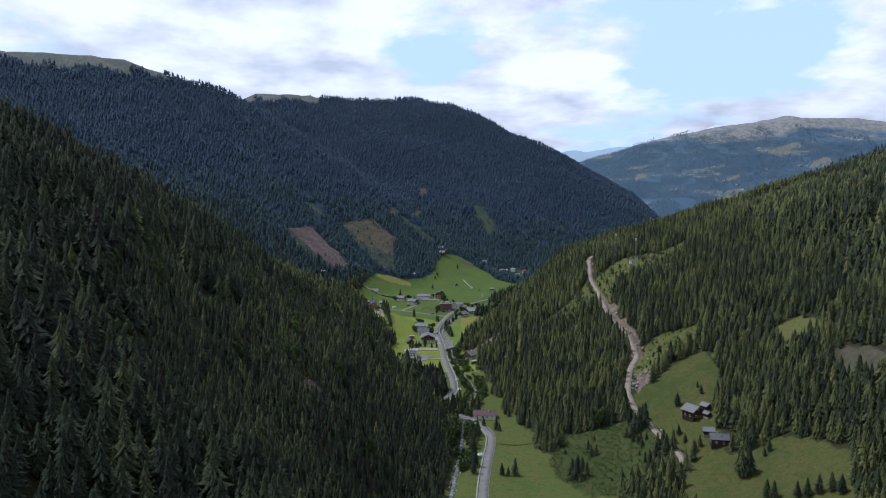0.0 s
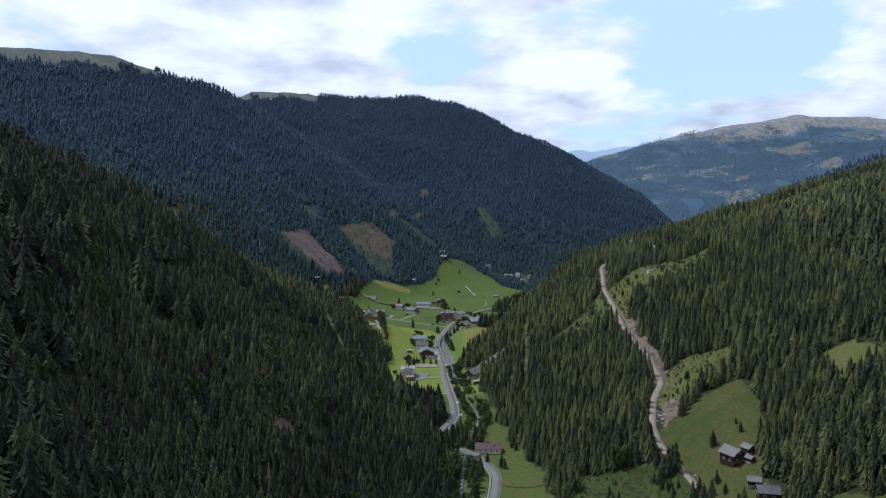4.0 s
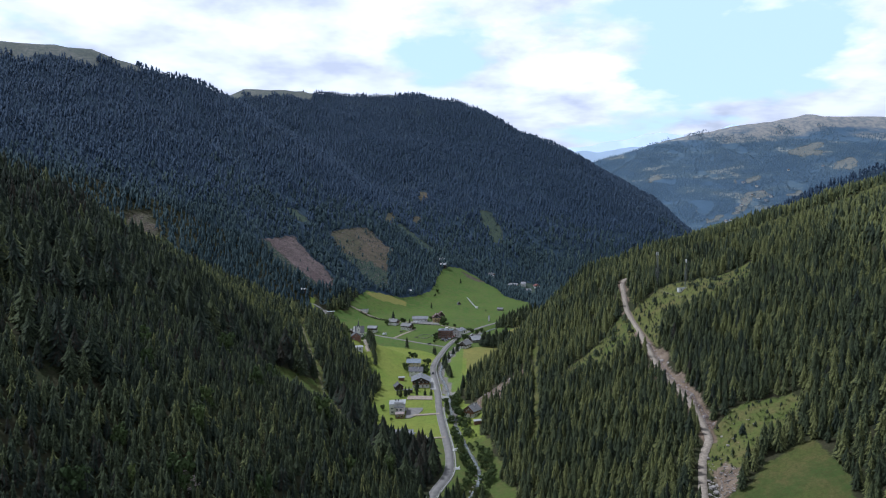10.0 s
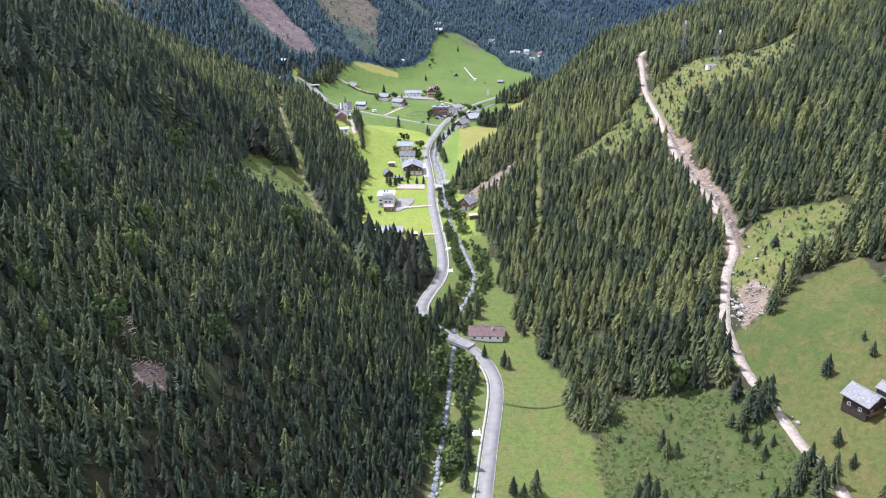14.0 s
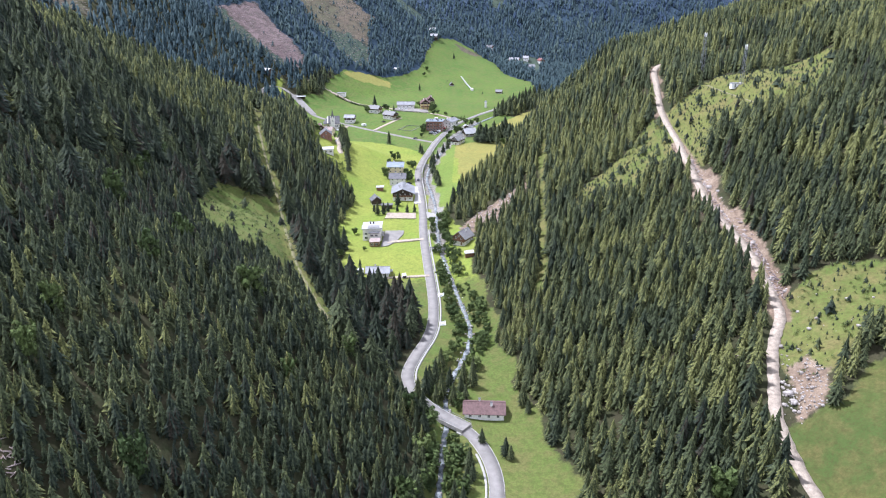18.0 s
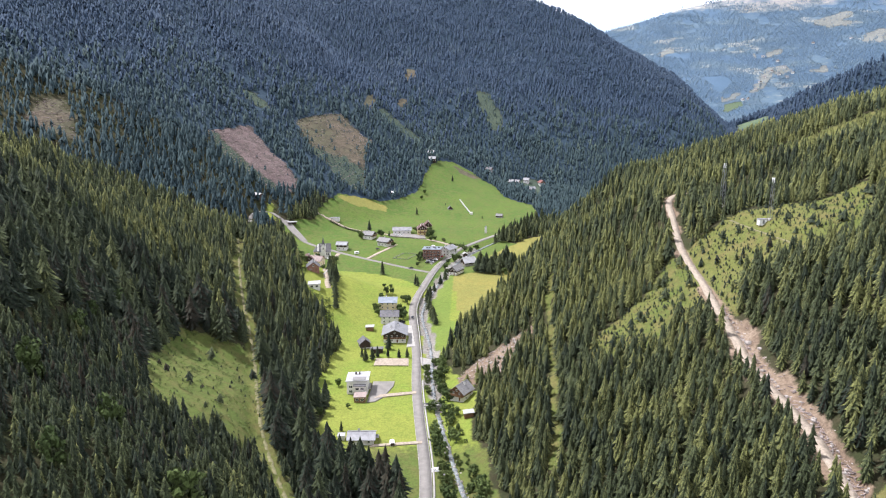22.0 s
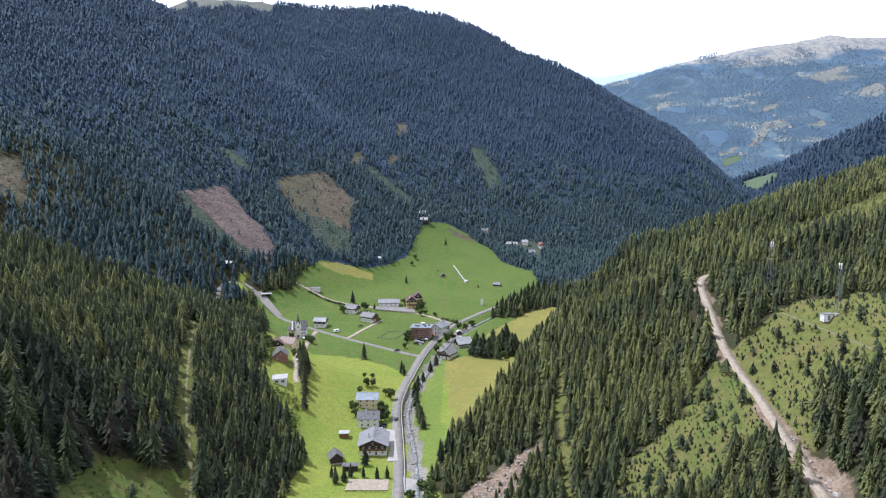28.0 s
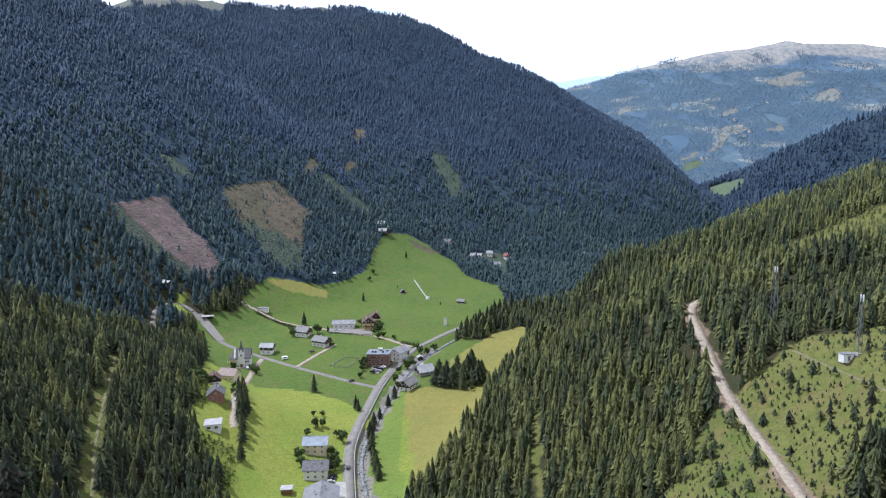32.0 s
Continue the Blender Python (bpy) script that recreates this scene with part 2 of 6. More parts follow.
def ground_material():
    """Soil under trees, and over it meadow, hay, scrub, felled slopes, earth and high pasture, each where the cover says."""
    m, n, l, b = node_material("ground_cover")
    pos = n.new("ShaderNodeNewGeometry").outputs["Position"]
    edge = math_node(n, l, "MULTIPLY", math_node(n, l, "SUBTRACT", noise_node(n, l, pos, 0.30, 4, 0.7), 0.5), 0.9)
    wide = noise_node(n, l, pos, 1 / 42, 4)
    mid = noise_node(n, l, pos, 1 / 7, 4, 0.6)
    fine = noise_node(n, l, pos, 1.1, 3, 0.7)
    tuft = noise_node(n, l, pos, 0.42, 4, 0.65)

    def weight(layer, k):
        at = n.new("ShaderNodeAttribute")
        at.attribute_name = layer
        sep = n.new("ShaderNodeSeparateColor")
        l.new(at.outputs["Color"], sep.inputs[0])
        return ramp_node(n, l, math_node(n, l, "ADD", sep.outputs[k], edge), [(0.38, (0, 0, 0)), (0.62, (1, 1, 1))])

    def surface(a, c, d):
        first = mix_node(n, l, ramp_node(n, l, wide, [(0.40, (0, 0, 0)), (0.58, (1, 1, 1))]), a, c)
        second = mix_node(n, l, ramp_node(n, l, mid, [(0.44, (0, 0, 0)), (0.64, (0.85, 0.85, 0.85))]), first, d)
        third = mix_node(n, l, ramp_node(n, l, tuft, [(0.46, (0, 0, 0)), (0.66, (0.5, 0.5, 0.5))]), second, tuple(v * 0.6 for v in a))
        return mix_node(n, l, ramp_node(n, l, fine, [(0.40, (0, 0, 0)), (0.65, (0.55, 0.55, 0.55))]), third, tuple(v * 0.55 for v in d))

    col = surface((0.045, 0.040, 0.022), (0.06, 0.055, 0.03), (0.04, 0.05, 0.02))
    # Mountain forest floor, with bluish haze put into its colour.
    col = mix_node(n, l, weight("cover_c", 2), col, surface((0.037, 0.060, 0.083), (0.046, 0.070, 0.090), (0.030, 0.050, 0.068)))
    grass = surface((0.180, 0.250, 0.040), (0.240, 0.268, 0.052), (0.198, 0.230, 0.046))
    # Other meadow grasses, darkened partly to put cloud shade into their colour.
    grass = mix_node(n, l, weight("cover_d", 2), grass, surface((0.086, 0.130, 0.028), (0.112, 0.142, 0.034), (0.132, 0.126, 0.044)))
    grass = mix_node(n, l, weight("cover_d", 0), grass, surface((0.080, 0.140, 0.028), (0.106, 0.160, 0.032), (0.122, 0.142, 0.042)))
    grass = mix_node(n, l, weight("cover_d", 1), grass, surface((0.062, 0.094, 0.024), (0.098, 0.110, 0.030), (0.120, 0.108, 0.038)))
    col = mix_node(n, l, weight("cover_a", 0), col, grass)
    col = mix_node(n, l, weight("cover_f", 0), col, surface((0.150, 0.215, 0.042), (0.175, 0.225, 0.046), (0.155, 0.200, 0.044)))
    col = mix_node(n, l, weight("cover_a", 1), col, surface((0.265, 0.232, 0.064), (0.225, 0.215, 0.060), (0.20, 0.205, 0.058)))
    col = mix_node(n, l, weight("cover_a", 2), col, surface((0.098, 0.134, 0.031), (0.136, 0.155, 0.041), (0.168, 0.145, 0.056)))
    col = mix_node(n, l, weight("cover_f", 1), col, surface((0.052, 0.080, 0.022), (0.070, 0.098, 0.026), (0.092, 0.090, 0.035)))
    col = mix_node(n, l, weight("cover_b", 0), col, surface((0.165, 0.122, 0.116), (0.235, 0.178, 0.168), (0.095, 0.082, 0.068)))
    col = mix_node(n, l, weight("cover_b", 1), col, surface((0.150, 0.122, 0.086), (0.112, 0.110, 0.066), (0.072, 0.066, 0.046)))
    col = mix_node(n, l, weight("cover_b", 2), col, surface((0.23, 0.168, 0.115), (0.30, 0.235, 0.17), (0.15, 0.108, 0.075)))
    col = mix_node(n, l, weight("cover_f", 2), col, surface((0.25, 0.235, 0.205), (0.31, 0.295, 0.265), (0.17, 0.155, 0.125)))
    # far slopes: woods with strips of pasture, bare grass above, blued by painted haze
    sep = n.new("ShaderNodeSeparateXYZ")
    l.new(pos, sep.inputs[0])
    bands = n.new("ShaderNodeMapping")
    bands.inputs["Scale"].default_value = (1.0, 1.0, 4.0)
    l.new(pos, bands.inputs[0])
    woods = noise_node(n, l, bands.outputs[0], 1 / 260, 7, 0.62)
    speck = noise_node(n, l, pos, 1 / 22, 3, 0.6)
    hazed_slope = ramp_node(n, l, woods, [(0.48, (0.084, 0.133, 0.188)), (0.565, (0.120, 0.168, 0.196)), (0.60, (0.27, 0.285, 0.262))])
    hazed_slope = mix_node(n, l, ramp_node(n, l, speck, [(0.45, (0, 0, 0)), (0.7, (0.7, 0.7, 0.7))]), hazed_slope, (0.076, 0.123, 0.168))
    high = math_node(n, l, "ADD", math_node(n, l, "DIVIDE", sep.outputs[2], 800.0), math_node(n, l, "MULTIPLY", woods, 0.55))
    hazed_slope = mix_node(n, l, ramp_node(n, l, high, [(0.90, (0, 0, 0)), (0.99, (0.95, 0.95, 0.95))]), hazed_slope, mix_node(n, l, ramp_node(n, l, speck, [(0.42, (0, 0, 0)), (0.6, (1, 1, 1))]), (0.30, 0.285, 0.255), (0.19, 0.205, 0.21)))
    col = mix_node(n, l, weight("cover_c", 0), col, hazed_slope)
    col = mix_node(n, l, weight("cover_c", 1), col, surface((0.155, 0.165, 0.135), (0.20, 0.20, 0.17), (0.10, 0.12, 0.11)))
    # Distant terraces and fields, greyed by haze mixed into their colours.
    col = mix_node(n, l, weight("cover_e", 0), col, surface((0.22, 0.225, 0.20), (0.27, 0.27, 0.235), (0.15, 0.175, 0.17)))
    col = mix_node(n, l, weight("cover_e", 1), col, surface((0.10, 0.145, 0.080), (0.125, 0.16, 0.09), (0.10, 0.135, 0.085)))
    col = mix_node(n, l, weight("cover_e", 2), col, surface((0.062, 0.086, 0.060), (0.082, 0.104, 0.068), (0.058, 0.080, 0.062)))
    l.new(col, b.inputs["Base Color"])
    b.inputs["Roughness"].default_value = 0.95
    b.inputs["Specular IOR Level"].default_value = 0.1
    bump_node(n, l, b, fine, 0.6, 0.35)
    return m


GROUND = ground_material()


# ---------------------------------------------------------------- the lie of the land
def smooth(a, b, v):
    t = np.clip((v - a) / (b - a), 0, 1)
    return t * t * (3 - 2 * t)


def ridge(x, y, line, slope):
    """Height of a ridge whose crest runs along line and whose flanks fall by slope."""
    best = np.full(x.shape, -1e4)
    for (ax, ay, az), (bx, by, bz) in zip(line[:-1], line[1:]):
        dx, dy = bx - ax, by - ay
        t = np.clip(((x - ax) * dx + (y - ay) * dy) / (dx * dx + dy * dy), 0, 1)
        d = np.hypot(x - ax - t * dx, y - ay - t * dy)
        best = np.maximum(best, az + t * (bz - az) - slope * d)
    return best


def waves(x, y, size, seed):
    """A smooth uneven field between about -1 and 1, with bumps of that size in metres."""
    rng = np.random.RandomState(seed)
    total = np.zeros(np.shape(x))
    for k in range(9):
        a, ph, s = rng.uniform(0, 6.28), rng.uniform(0, 6.28), size * rng.uniform(0.7, 1.6)
        total += np.sin((x * np.cos(a) + y * np.sin(a)) * 6.28 / s + ph)
    return total / 4.0


LEFT_SPUR = [(-418, -300, 329), (-379, 100, 288), (-313, 300, 215), (-307, 590, 161), (-291, 775, 96), (-260, 850, 56), (-207, 905, 9)]
SUMMIT = [(-600, 1930, 470), (-330, 2020, 468), (-174, 2100, 482), (0, 2060, 432), (180, 1900, 320), (300, 1780, 207), (420, 1650, 80), (530, 1540, 0)]
WEST_MOUNTAIN = [(-1500, 1250, 540), (-938, 1320, 462), (-727, 1400, 452), (-537, 1500, 406), (-385, 1470, 302), (-278, 1430, 218), (-211, 1389, 154), (-157, 1330, 84)]
EAST_SPUR = [(520, 1650, 60), (750, 1620, 200), (1100, 1500, 345), (1600, 1300, 470)]
FAR_RIDGE = [(560, 3850, 388), (900, 3840, 500), (1240, 3830, 584), (1700, 3850, 648), (2215, 3780, 610), (2900, 3400, 600)]


def floor_height(x, y):
    z = np.interp(y, [-400, 0, 300, 425, 547, 690, 837, 897, 980, 1076, 1300, 2600, 3100], [-38, -25, -13, -9, -4, -1.5, 3, 5, 10, 14, 17, 40, 70])
    z = z + 33 * np.exp(-((x + 62) / 95) ** 2) * smooth(1030, 1265, y)
    return z - 0.03 * np.clip(x - 120, 0, 300) * smooth(900, 1100, y)


def right_spur(x, y):
    """The spur on the east side: a steep flank up to a shoulder, a gentle slope above it, and a nose that ends at the village."""
    foot = np.interp(y, [-300, 100, 250, 340, 385, 420, 480, 570, 620, 690, 755, 819, 850, 900, 950], [120, 100, 80, 58, 43, 33, 17, 5, 6, -12, 13, 38, 55, 80, 100])
    edge = np.interp(y, [-300, 100, 330, 430, 510, 620, 715, 800, 850, 950], [330, 310, 250, 222, 207, 165, 127, 109, 130, 145])
    high = np.interp(y, [-300, 100, 330, 430, 510, 620, 715, 800, 850, 900, 950], [90, 95, 82, 88, 98, 94, 88, 84.5, 85.5, 38, 10])
    t = (x - foot) / (edge - foot)
    base = floor_height(x, y)
    flank = base + (high - base) * np.clip(t, -0.2, 1)
    over = np.clip(x - edge, 0, 2000)
    grade = np.interp(y, [300, 500, 620, 740], [0.386, 0.471, 0.44, 0.303])
    shoulder = 0.88 * smooth(10, 110, over) * np.clip(88 - high, 0, 80) * (y > 715)
    upper = high + 0.2 * over + (grade - 0.2) * np.clip(over - 25, 0, 77) + 0.106 * np.clip(over - 102, 0, 2000) + shoulder
    z = np.where(t < 1, flank, upper)
    return z - 0.5 * np.clip(y - 878 - 0.266 * np.clip(x - 150, 0, 600), 0, 1000)


def land(x, y):
    """Height of the ground."""
    x, y = np.asarray(x, float), np.asarray(y, float)
    base = floor_height(x, y)
    up = [
        ridge(x, y, LEFT_SPUR, np.interp(y, [0, 300, 420, 600, 775], [0.95, 0.747, 0.626, 0.78, 0.506])) + 11 * np.exp(-((x + 190) / 30) ** 2 - ((y - 540) / 75) ** 2) - 0.25 * np.clip(x + 75, 0, 200) * smooth(600, 540, y),
        right_spur(x, y),
        ridge(x, y, SUMMIT, 0.53) - 0.5 * np.clip(x - 430, 0, 500),
        ridge(x, y, WEST_MOUNTAIN, 0.62),
        ridge(x, y, EAST_SPUR, 0.5),
        ridge(x, y, FAR_RIDGE, 0.60),
    ]
    # a hollow on the west flank, where the trees were cleared, and a low shelf beside it
    up[0] = up[0] - 8.5 * np.exp(-((x + 148) / 24) ** 2 - ((y - 558) / 42) ** 2) + 7 * np.exp(-((x + 96) / 22) ** 2 - ((y - 550) / 60) ** 2)
    k = 4.0
    top = base
    for u in up:
        top = np.maximum(top, u)
    total = np.exp((base - top) / k)
    for u in up:
        total = total + np.exp((u - top) / k)
    z = top + k * np.log(total)
    rise = np.clip((z - base - 6) / 40, 0, 1)
    far = smooth(1100, 1600, y)
    z = z + rise * (waves(x, y, 95, 3) * 2.2 + waves(x, y, 38, 4) * 0.8 + far * waves(x, y, 260, 5) * 9)
    return z + (1 - rise) * waves(x, y, 60, 6) * 0.3


# ---------------------------------------------------------------- land cover, in plan
def inside(x, y, poly):
    """1 inside the polygon, 0 outside."""
    x, y = np.asarray(x, float), np.asarray(y, float)
    odd = np.zeros(x.shape, bool)
    for (ax, ay), (bx, by) in zip(poly, poly[1:] + poly[:1]):
        cut = (ay > y) != (by > y)
        odd ^= cut & (x < (bx - ax) * (y - ay) / (by - ay + 1e-9) + ax)
    return odd


def near_line(x, y, line):
    """Distance in plan to a line."""
    best = np.full(np.shape(x), 1e9)
    for (ax, ay), (bx, by) in zip(line[:-1], line[1:]):
        dx, dy = bx - ax, by - ay
        t = np.clip(((x - ax) * dx + (y - ay) * dy) / (dx * dx + dy * dy), 0, 1)
        best = np.minimum(best, np.hypot(x - ax - t * dx, y - ay - t * dy))
    return best


VALLEY_WEST = ([200, 365, 400, 430, 450, 480, 500, 513, 528, 544, 577, 617, 665, 690, 720, 760, 800, 850, 900, 945, 960, 1000, 1040], [-14, -9, -9, -15, -25, -17, -21, -27, -46, -73, -69, -82, -80, -92, -117, -128, -140, -152, -162, -182, -196, -158, -154])
VALLEY_EAST = ([200, 300, 343, 356, 385, 419, 480, 520, 570, 615, 632, 660, 690, 722, 785, 830, 870, 930, 955, 1000, 1040], [95, 75, 58, 44, 43, 33, 18, 15, 6, 8, -7, -11, 0, 13, 40, 62, 80, 70, 36, 60, 74])


def valley_meadow(x, y):
    w, e = np.interp(y, *VALLEY_WEST) + 2.2 * waves(x, y, 24, 23), np.interp(y, *VALLEY_EAST) + 2.2 * waves(x, y, 28, 24)
    return (x > w) & (x < e) & (y > -480) & (y < 1035)


UPPER_MEADOW = [(-190, 968), (-168, 978), (-164, 1000), (-160, 1030), (-149, 1054), (-127, 1064), (-99, 1076), (-80, 1098), (-64, 1126), (-60, 1145), (-56, 1180), (-52, 1212), (-40, 1245), (-20, 1268), (5, 1264), (35, 1230), (48, 1165), (83, 1130), (81, 1053), (62, 1000), (40, 960)]
HAY = [(-12, 836), (-8, 790), (-4, 745), (-2, 700), (2, 685), (16, 715), (44, 782), (66, 830), (60, 846), (16, 848)]
LUSH_STRIP = [(-30, 800), (-34, 745), (-28, 700), (-20, 664), (0, 668), (-5, 690), (-9, 729), (-11, 776), (-9, 799), (-5, 823), (-12, 836), (-22, 832)]
HAY_HIGH = [(27, 908), (60, 960), (92, 985), (86, 934), (62, 880), (42, 880)]
HAY_LINK = [(24, 906), (42, 884), (62, 884), (68, 832), (46, 838), (22, 862)]
HUT_MEADOW = [(104, 378), (114, 381), (124, 381), (133, 391), (157, 397), (160, 393), (157, 371), (158, 361), (152, 340), (146, 336), (141, 322), (140, 312), (139, 296), (134, 286), (122, 288), (113, 292), (110, 300), (112, 315), (107, 340), (104, 360)]
LOW_MEADOW = [(127, 290), (120, 286), (113, 278), (104, 263), (112, 230), (130, 190), (150, 185), (161, 207), (165, 219), (174, 235), (170, 248), (162, 264), (158, 275), (147, 270), (141, 275), (135, 278), (133, 286)]
SCRUB_EAST = [(198, 383), (195, 368), (197, 351), (205, 347), (214, 346), (222, 354), (211, 376)]
GREEN_STRIP = [(-300, 1182), (-293, 1187), (-278, 1183), (-248, 1159), (-257, 1150), (-278, 1158)]
TAN_GLADE = [(-120, 1428), (-106, 1455), (-101, 1422), (-113, 1392)]
HAY_STREAK = [(-151, 1050), (-137, 1048), (-114, 1051), (-94, 1058), (-94, 1068), (-116, 1068), (-133, 1063)]
BROWN_SLOPE = [(210, 327), (218, 326), (224, 301), (208, 272), (202, 278), (201, 293), (202, 308)]
SCRUB_LOW = [(60, 366), (82, 362), (99, 354), (106, 337), (111, 310), (108, 285), (90, 280), (66, 290), (50, 318), (48, 340)]
ROCKY_SCRUB = [(118, 424), (128, 440), (145, 445), (168, 432), (158, 409), (136, 405), (122, 392), (112, 396)]
LEFT_CLEARING = [(-152, 595), (-121, 614), (-108, 598), (-90, 535), (-74, 492), (-100, 474), (-118, 484), (-138, 530), (-146, 566)]
SCRUB_MID = [(64, 575), (69, 594), (84, 603), (98, 610), (114, 632), (121, 628), (122, 593), (120, 567), (109, 570), (94, 564), (78, 558), (68, 557)]
SCRUB_HIGH = [(120, 635), (140, 640), (153, 645), (165, 640), (190, 630), (218, 630), (206, 600), (187, 574), (167, 573), (153, 574), (134, 573), (127, 554), (122, 562), (123, 599)]
SCAR = [(-2, 622), (4, 632), (13, 640), (28, 643), (43, 648), (38, 626), (24, 612), (12, 607), (2, 612)]
RED_CUT = [(-300, 1055), (-285, 1072), (-267, 1115), (-258, 1103), (-240, 1087), (-217, 1072), (-199, 1056), (-190, 1036), (-200, 1012), (-214, 1012), (-232, 1012), (-252, 1022), (-268, 1026), (-286, 1040)]
GREEN_FRINGE = [(-300, 1055), (-290, 1062), (-275, 1048), (-255, 1040), (-232, 1028), (-212, 1022), (-205, 1012), (-232, 1012), (-252, 1022), (-268, 1026), (-286, 1040)]
TAN_CUT = [(-224, 1164), (-211, 1184), (-187, 1213), (-176, 1229), (-159, 1211), (-143, 1198), (-127, 1191), (-132, 1153), (-123, 1085), (-131, 1076), (-155, 1082), (-172, 1103), (-188, 1112), (-206, 1136)]
WEST_PATCH = [(-458, 996), (-434, 1013), (-414, 984), (-396, 956), (-423, 950), (-446, 956)]
YOUNG_STRIP = [(190, 764), (227, 770), (249, 780), (272, 784), (340, 800), (420, 800), (420, 752), (330, 748), (258, 728), (236, 728), (205, 738)]
CHALET_GLADE = [(58, 1262), (64, 1284), (90, 1296), (110, 1284), (103, 1250), (98, 1215), (99, 1160), (88, 1156), (90, 1205), (80, 1226), (80, 1250)]
SPOIL = [(112, 385), (115, 402), (121, 405), (124, 394), (119, 381), (111, 379)]
GLADE = [(-118, 1556), (-101, 1561), (-93, 1519), (-110, 1506)]
GULLY = [(5, 1487), (33, 1502), (58, 1424), (40, 1402)]
GRASS_STRIP = [(-137, 1304), (-129, 1329), (-105, 1301), (-78, 1287), (-63, 1284), (-71, 1261), (-95, 1262), (-118, 1276)]
HIGH_TRACK = [(-153, 1284), (-155, 1337), (-146, 1371), (-142, 1331), (-142, 1296)]
BROWN_PATCH = [(185, 522), (195, 515), (191, 503), (185, 508)]
FIELD_HIGH = [(955, 3066), (1024, 3064), (1018, 3034), (950, 3010)]
FIELD_LOW = [(500, 1612), (507, 1580), (540, 1582), (558, 1619), (572, 1735), (545, 1745), (518, 1680)]
TERRACES = [[(1151, 3347), (1279, 3370), (1276, 3339), (1153, 3320)], [(1088, 3137), (1186, 3259), (1251, 3259), (1268, 3219), (1166, 3176), (1111, 3112)], [(959, 3112), (1080, 3122), (1108, 3100), (1012, 3092), (950, 3086)],
            [(810, 3530), (870, 3545), (875, 3484), (820, 3470)], [(1462, 3533), (1645, 3573), (1598, 3469), (1472, 3497)], [(1614, 3407), (1743, 3448), (1681, 3327), (1585, 3339)], [(1317, 3214), (1408, 3224), (1393, 3196), (1320, 3186)]]
WEST_CLEARING = [(-213, 978), (-207, 989), (-198, 964), (-209, 955)]

ROAD = [(2, -470), (3, -150), (4, 150), (6, 220), (8, 300), (12, 345), (15.5, 375), (15.5, 392), (10, 408), (0, 418), (-10, 425), (-18, 435), (-22, 450), (-19, 467), (-13.5, 485), (-12.5, 503), (-14.5, 529), (-20, 570), (-25.5, 616), (-28, 655), (-33, 700), (-38.5, 742), (-37.5, 770), (-32.5, 815), (-28, 850), (-18, 890), (-7, 922), (18, 958), (50, 1000), (85, 1060)]
SIDE_ROAD = [(-31, 843), (-50, 855), (-79, 874), (-100, 889), (-124, 908), (-142, 921), (-161, 936), (-181, 957), (-195, 970), (-206, 974), (-216, 967), (-221, 955), (-219, 942), (-214, 930), (-212, 915)]
LANE = [(-122, 904), (-123, 885), (-121, 860), (-119, 830), (-113, 795), (-105, 762), (-99, 738)]
CHALET_LANE = [(-92, 884), (-84, 905), (-76, 922), (-70, 938)]
INN_LANE = [(-8, 928), (-35, 955), (-60, 964), (-85, 975), (-112, 985), (-150, 1008), (-190, 1008)]
STREAM = [(-26, -470), (-24, -150), (-22, 150), (-16, 220), (-9, 300), (-5, 365), (-4, 402), (-3, 424), (-5, 440), (-1, 456), (5, 475), (6, 492), (3, 510), (-3, 537), (-8, 564), (-14, 596), (-17, 627), (-19, 660), (-24, 699), (-30, 728), (-31, 755), (-25, 796), (-19, 831), (-12, 866), (0, 905), (26, 948), (62, 1000), (95, 1060)]
FOREST_ROAD = [(114, 285), (115, 305), (111, 318), (110, 335), (106, 355), (105, 370), (105, 384), (109, 398), (114, 415), (122, 427), (122.5, 440), (124, 465), (121, 495), (119.5, 518), (121, 545), (121, 568), (124, 604), (122.5, 632), (125, 655), (129, 680), (131, 698), (135, 711), (143, 717), (153, 716)]
FOREST_BANK = [(126, 440), (128, 465), (126, 495), (124.5, 518), (126, 545), (124, 566)]
YOUNG_STAND = [(-5, 200), (-130, 190), (-190, 270), (-190, 370), (-168, 450), (-150, 545), (-118, 486), (-100, 474), (-72, 492), (-48, 470), (-5, 480)]
MAST_TRACK = [(150, 640), (153, 627), (158, 613), (162, 598), (166, 580)]
LEFT_TRACK = [(-176, 776), (-141, 669), (-118, 617), (-109, 591), (-90, 532), (-76, 497), (-58, 465), (-47, 445)]
CABLE_SWATH = [(58, 700), (54, 669), (49, 610), (45, 554), (40, 505)]

OPEN_AREAS = [YOUNG_STRIP, CHALET_GLADE, SPOIL, FIELD_LOW, LOW_MEADOW, SCRUB_EAST, GREEN_STRIP, TAN_GLADE, UPPER_MEADOW, HUT_MEADOW, HAY, HAY_HIGH, SCRUB_LOW, ROCKY_SCRUB, LEFT_CLEARING, SCRUB_MID, SCRUB_HIGH, SCAR, RED_CUT, TAN_CUT, WEST_PATCH, GLADE, GULLY, GRASS_STRIP, HIGH_TRACK, BROWN_PATCH, BROWN_SLOPE, WEST_CLEARING]
OPEN_LINES = [(FOREST_ROAD, 5.0), (FOREST_BANK, 2.8), (MAST_TRACK, 3), (LEFT_TRACK, 3.2), (CABLE_SWATH, 2.4), (ROAD, 5), (SIDE_ROAD, 5), (STREAM, 5)]


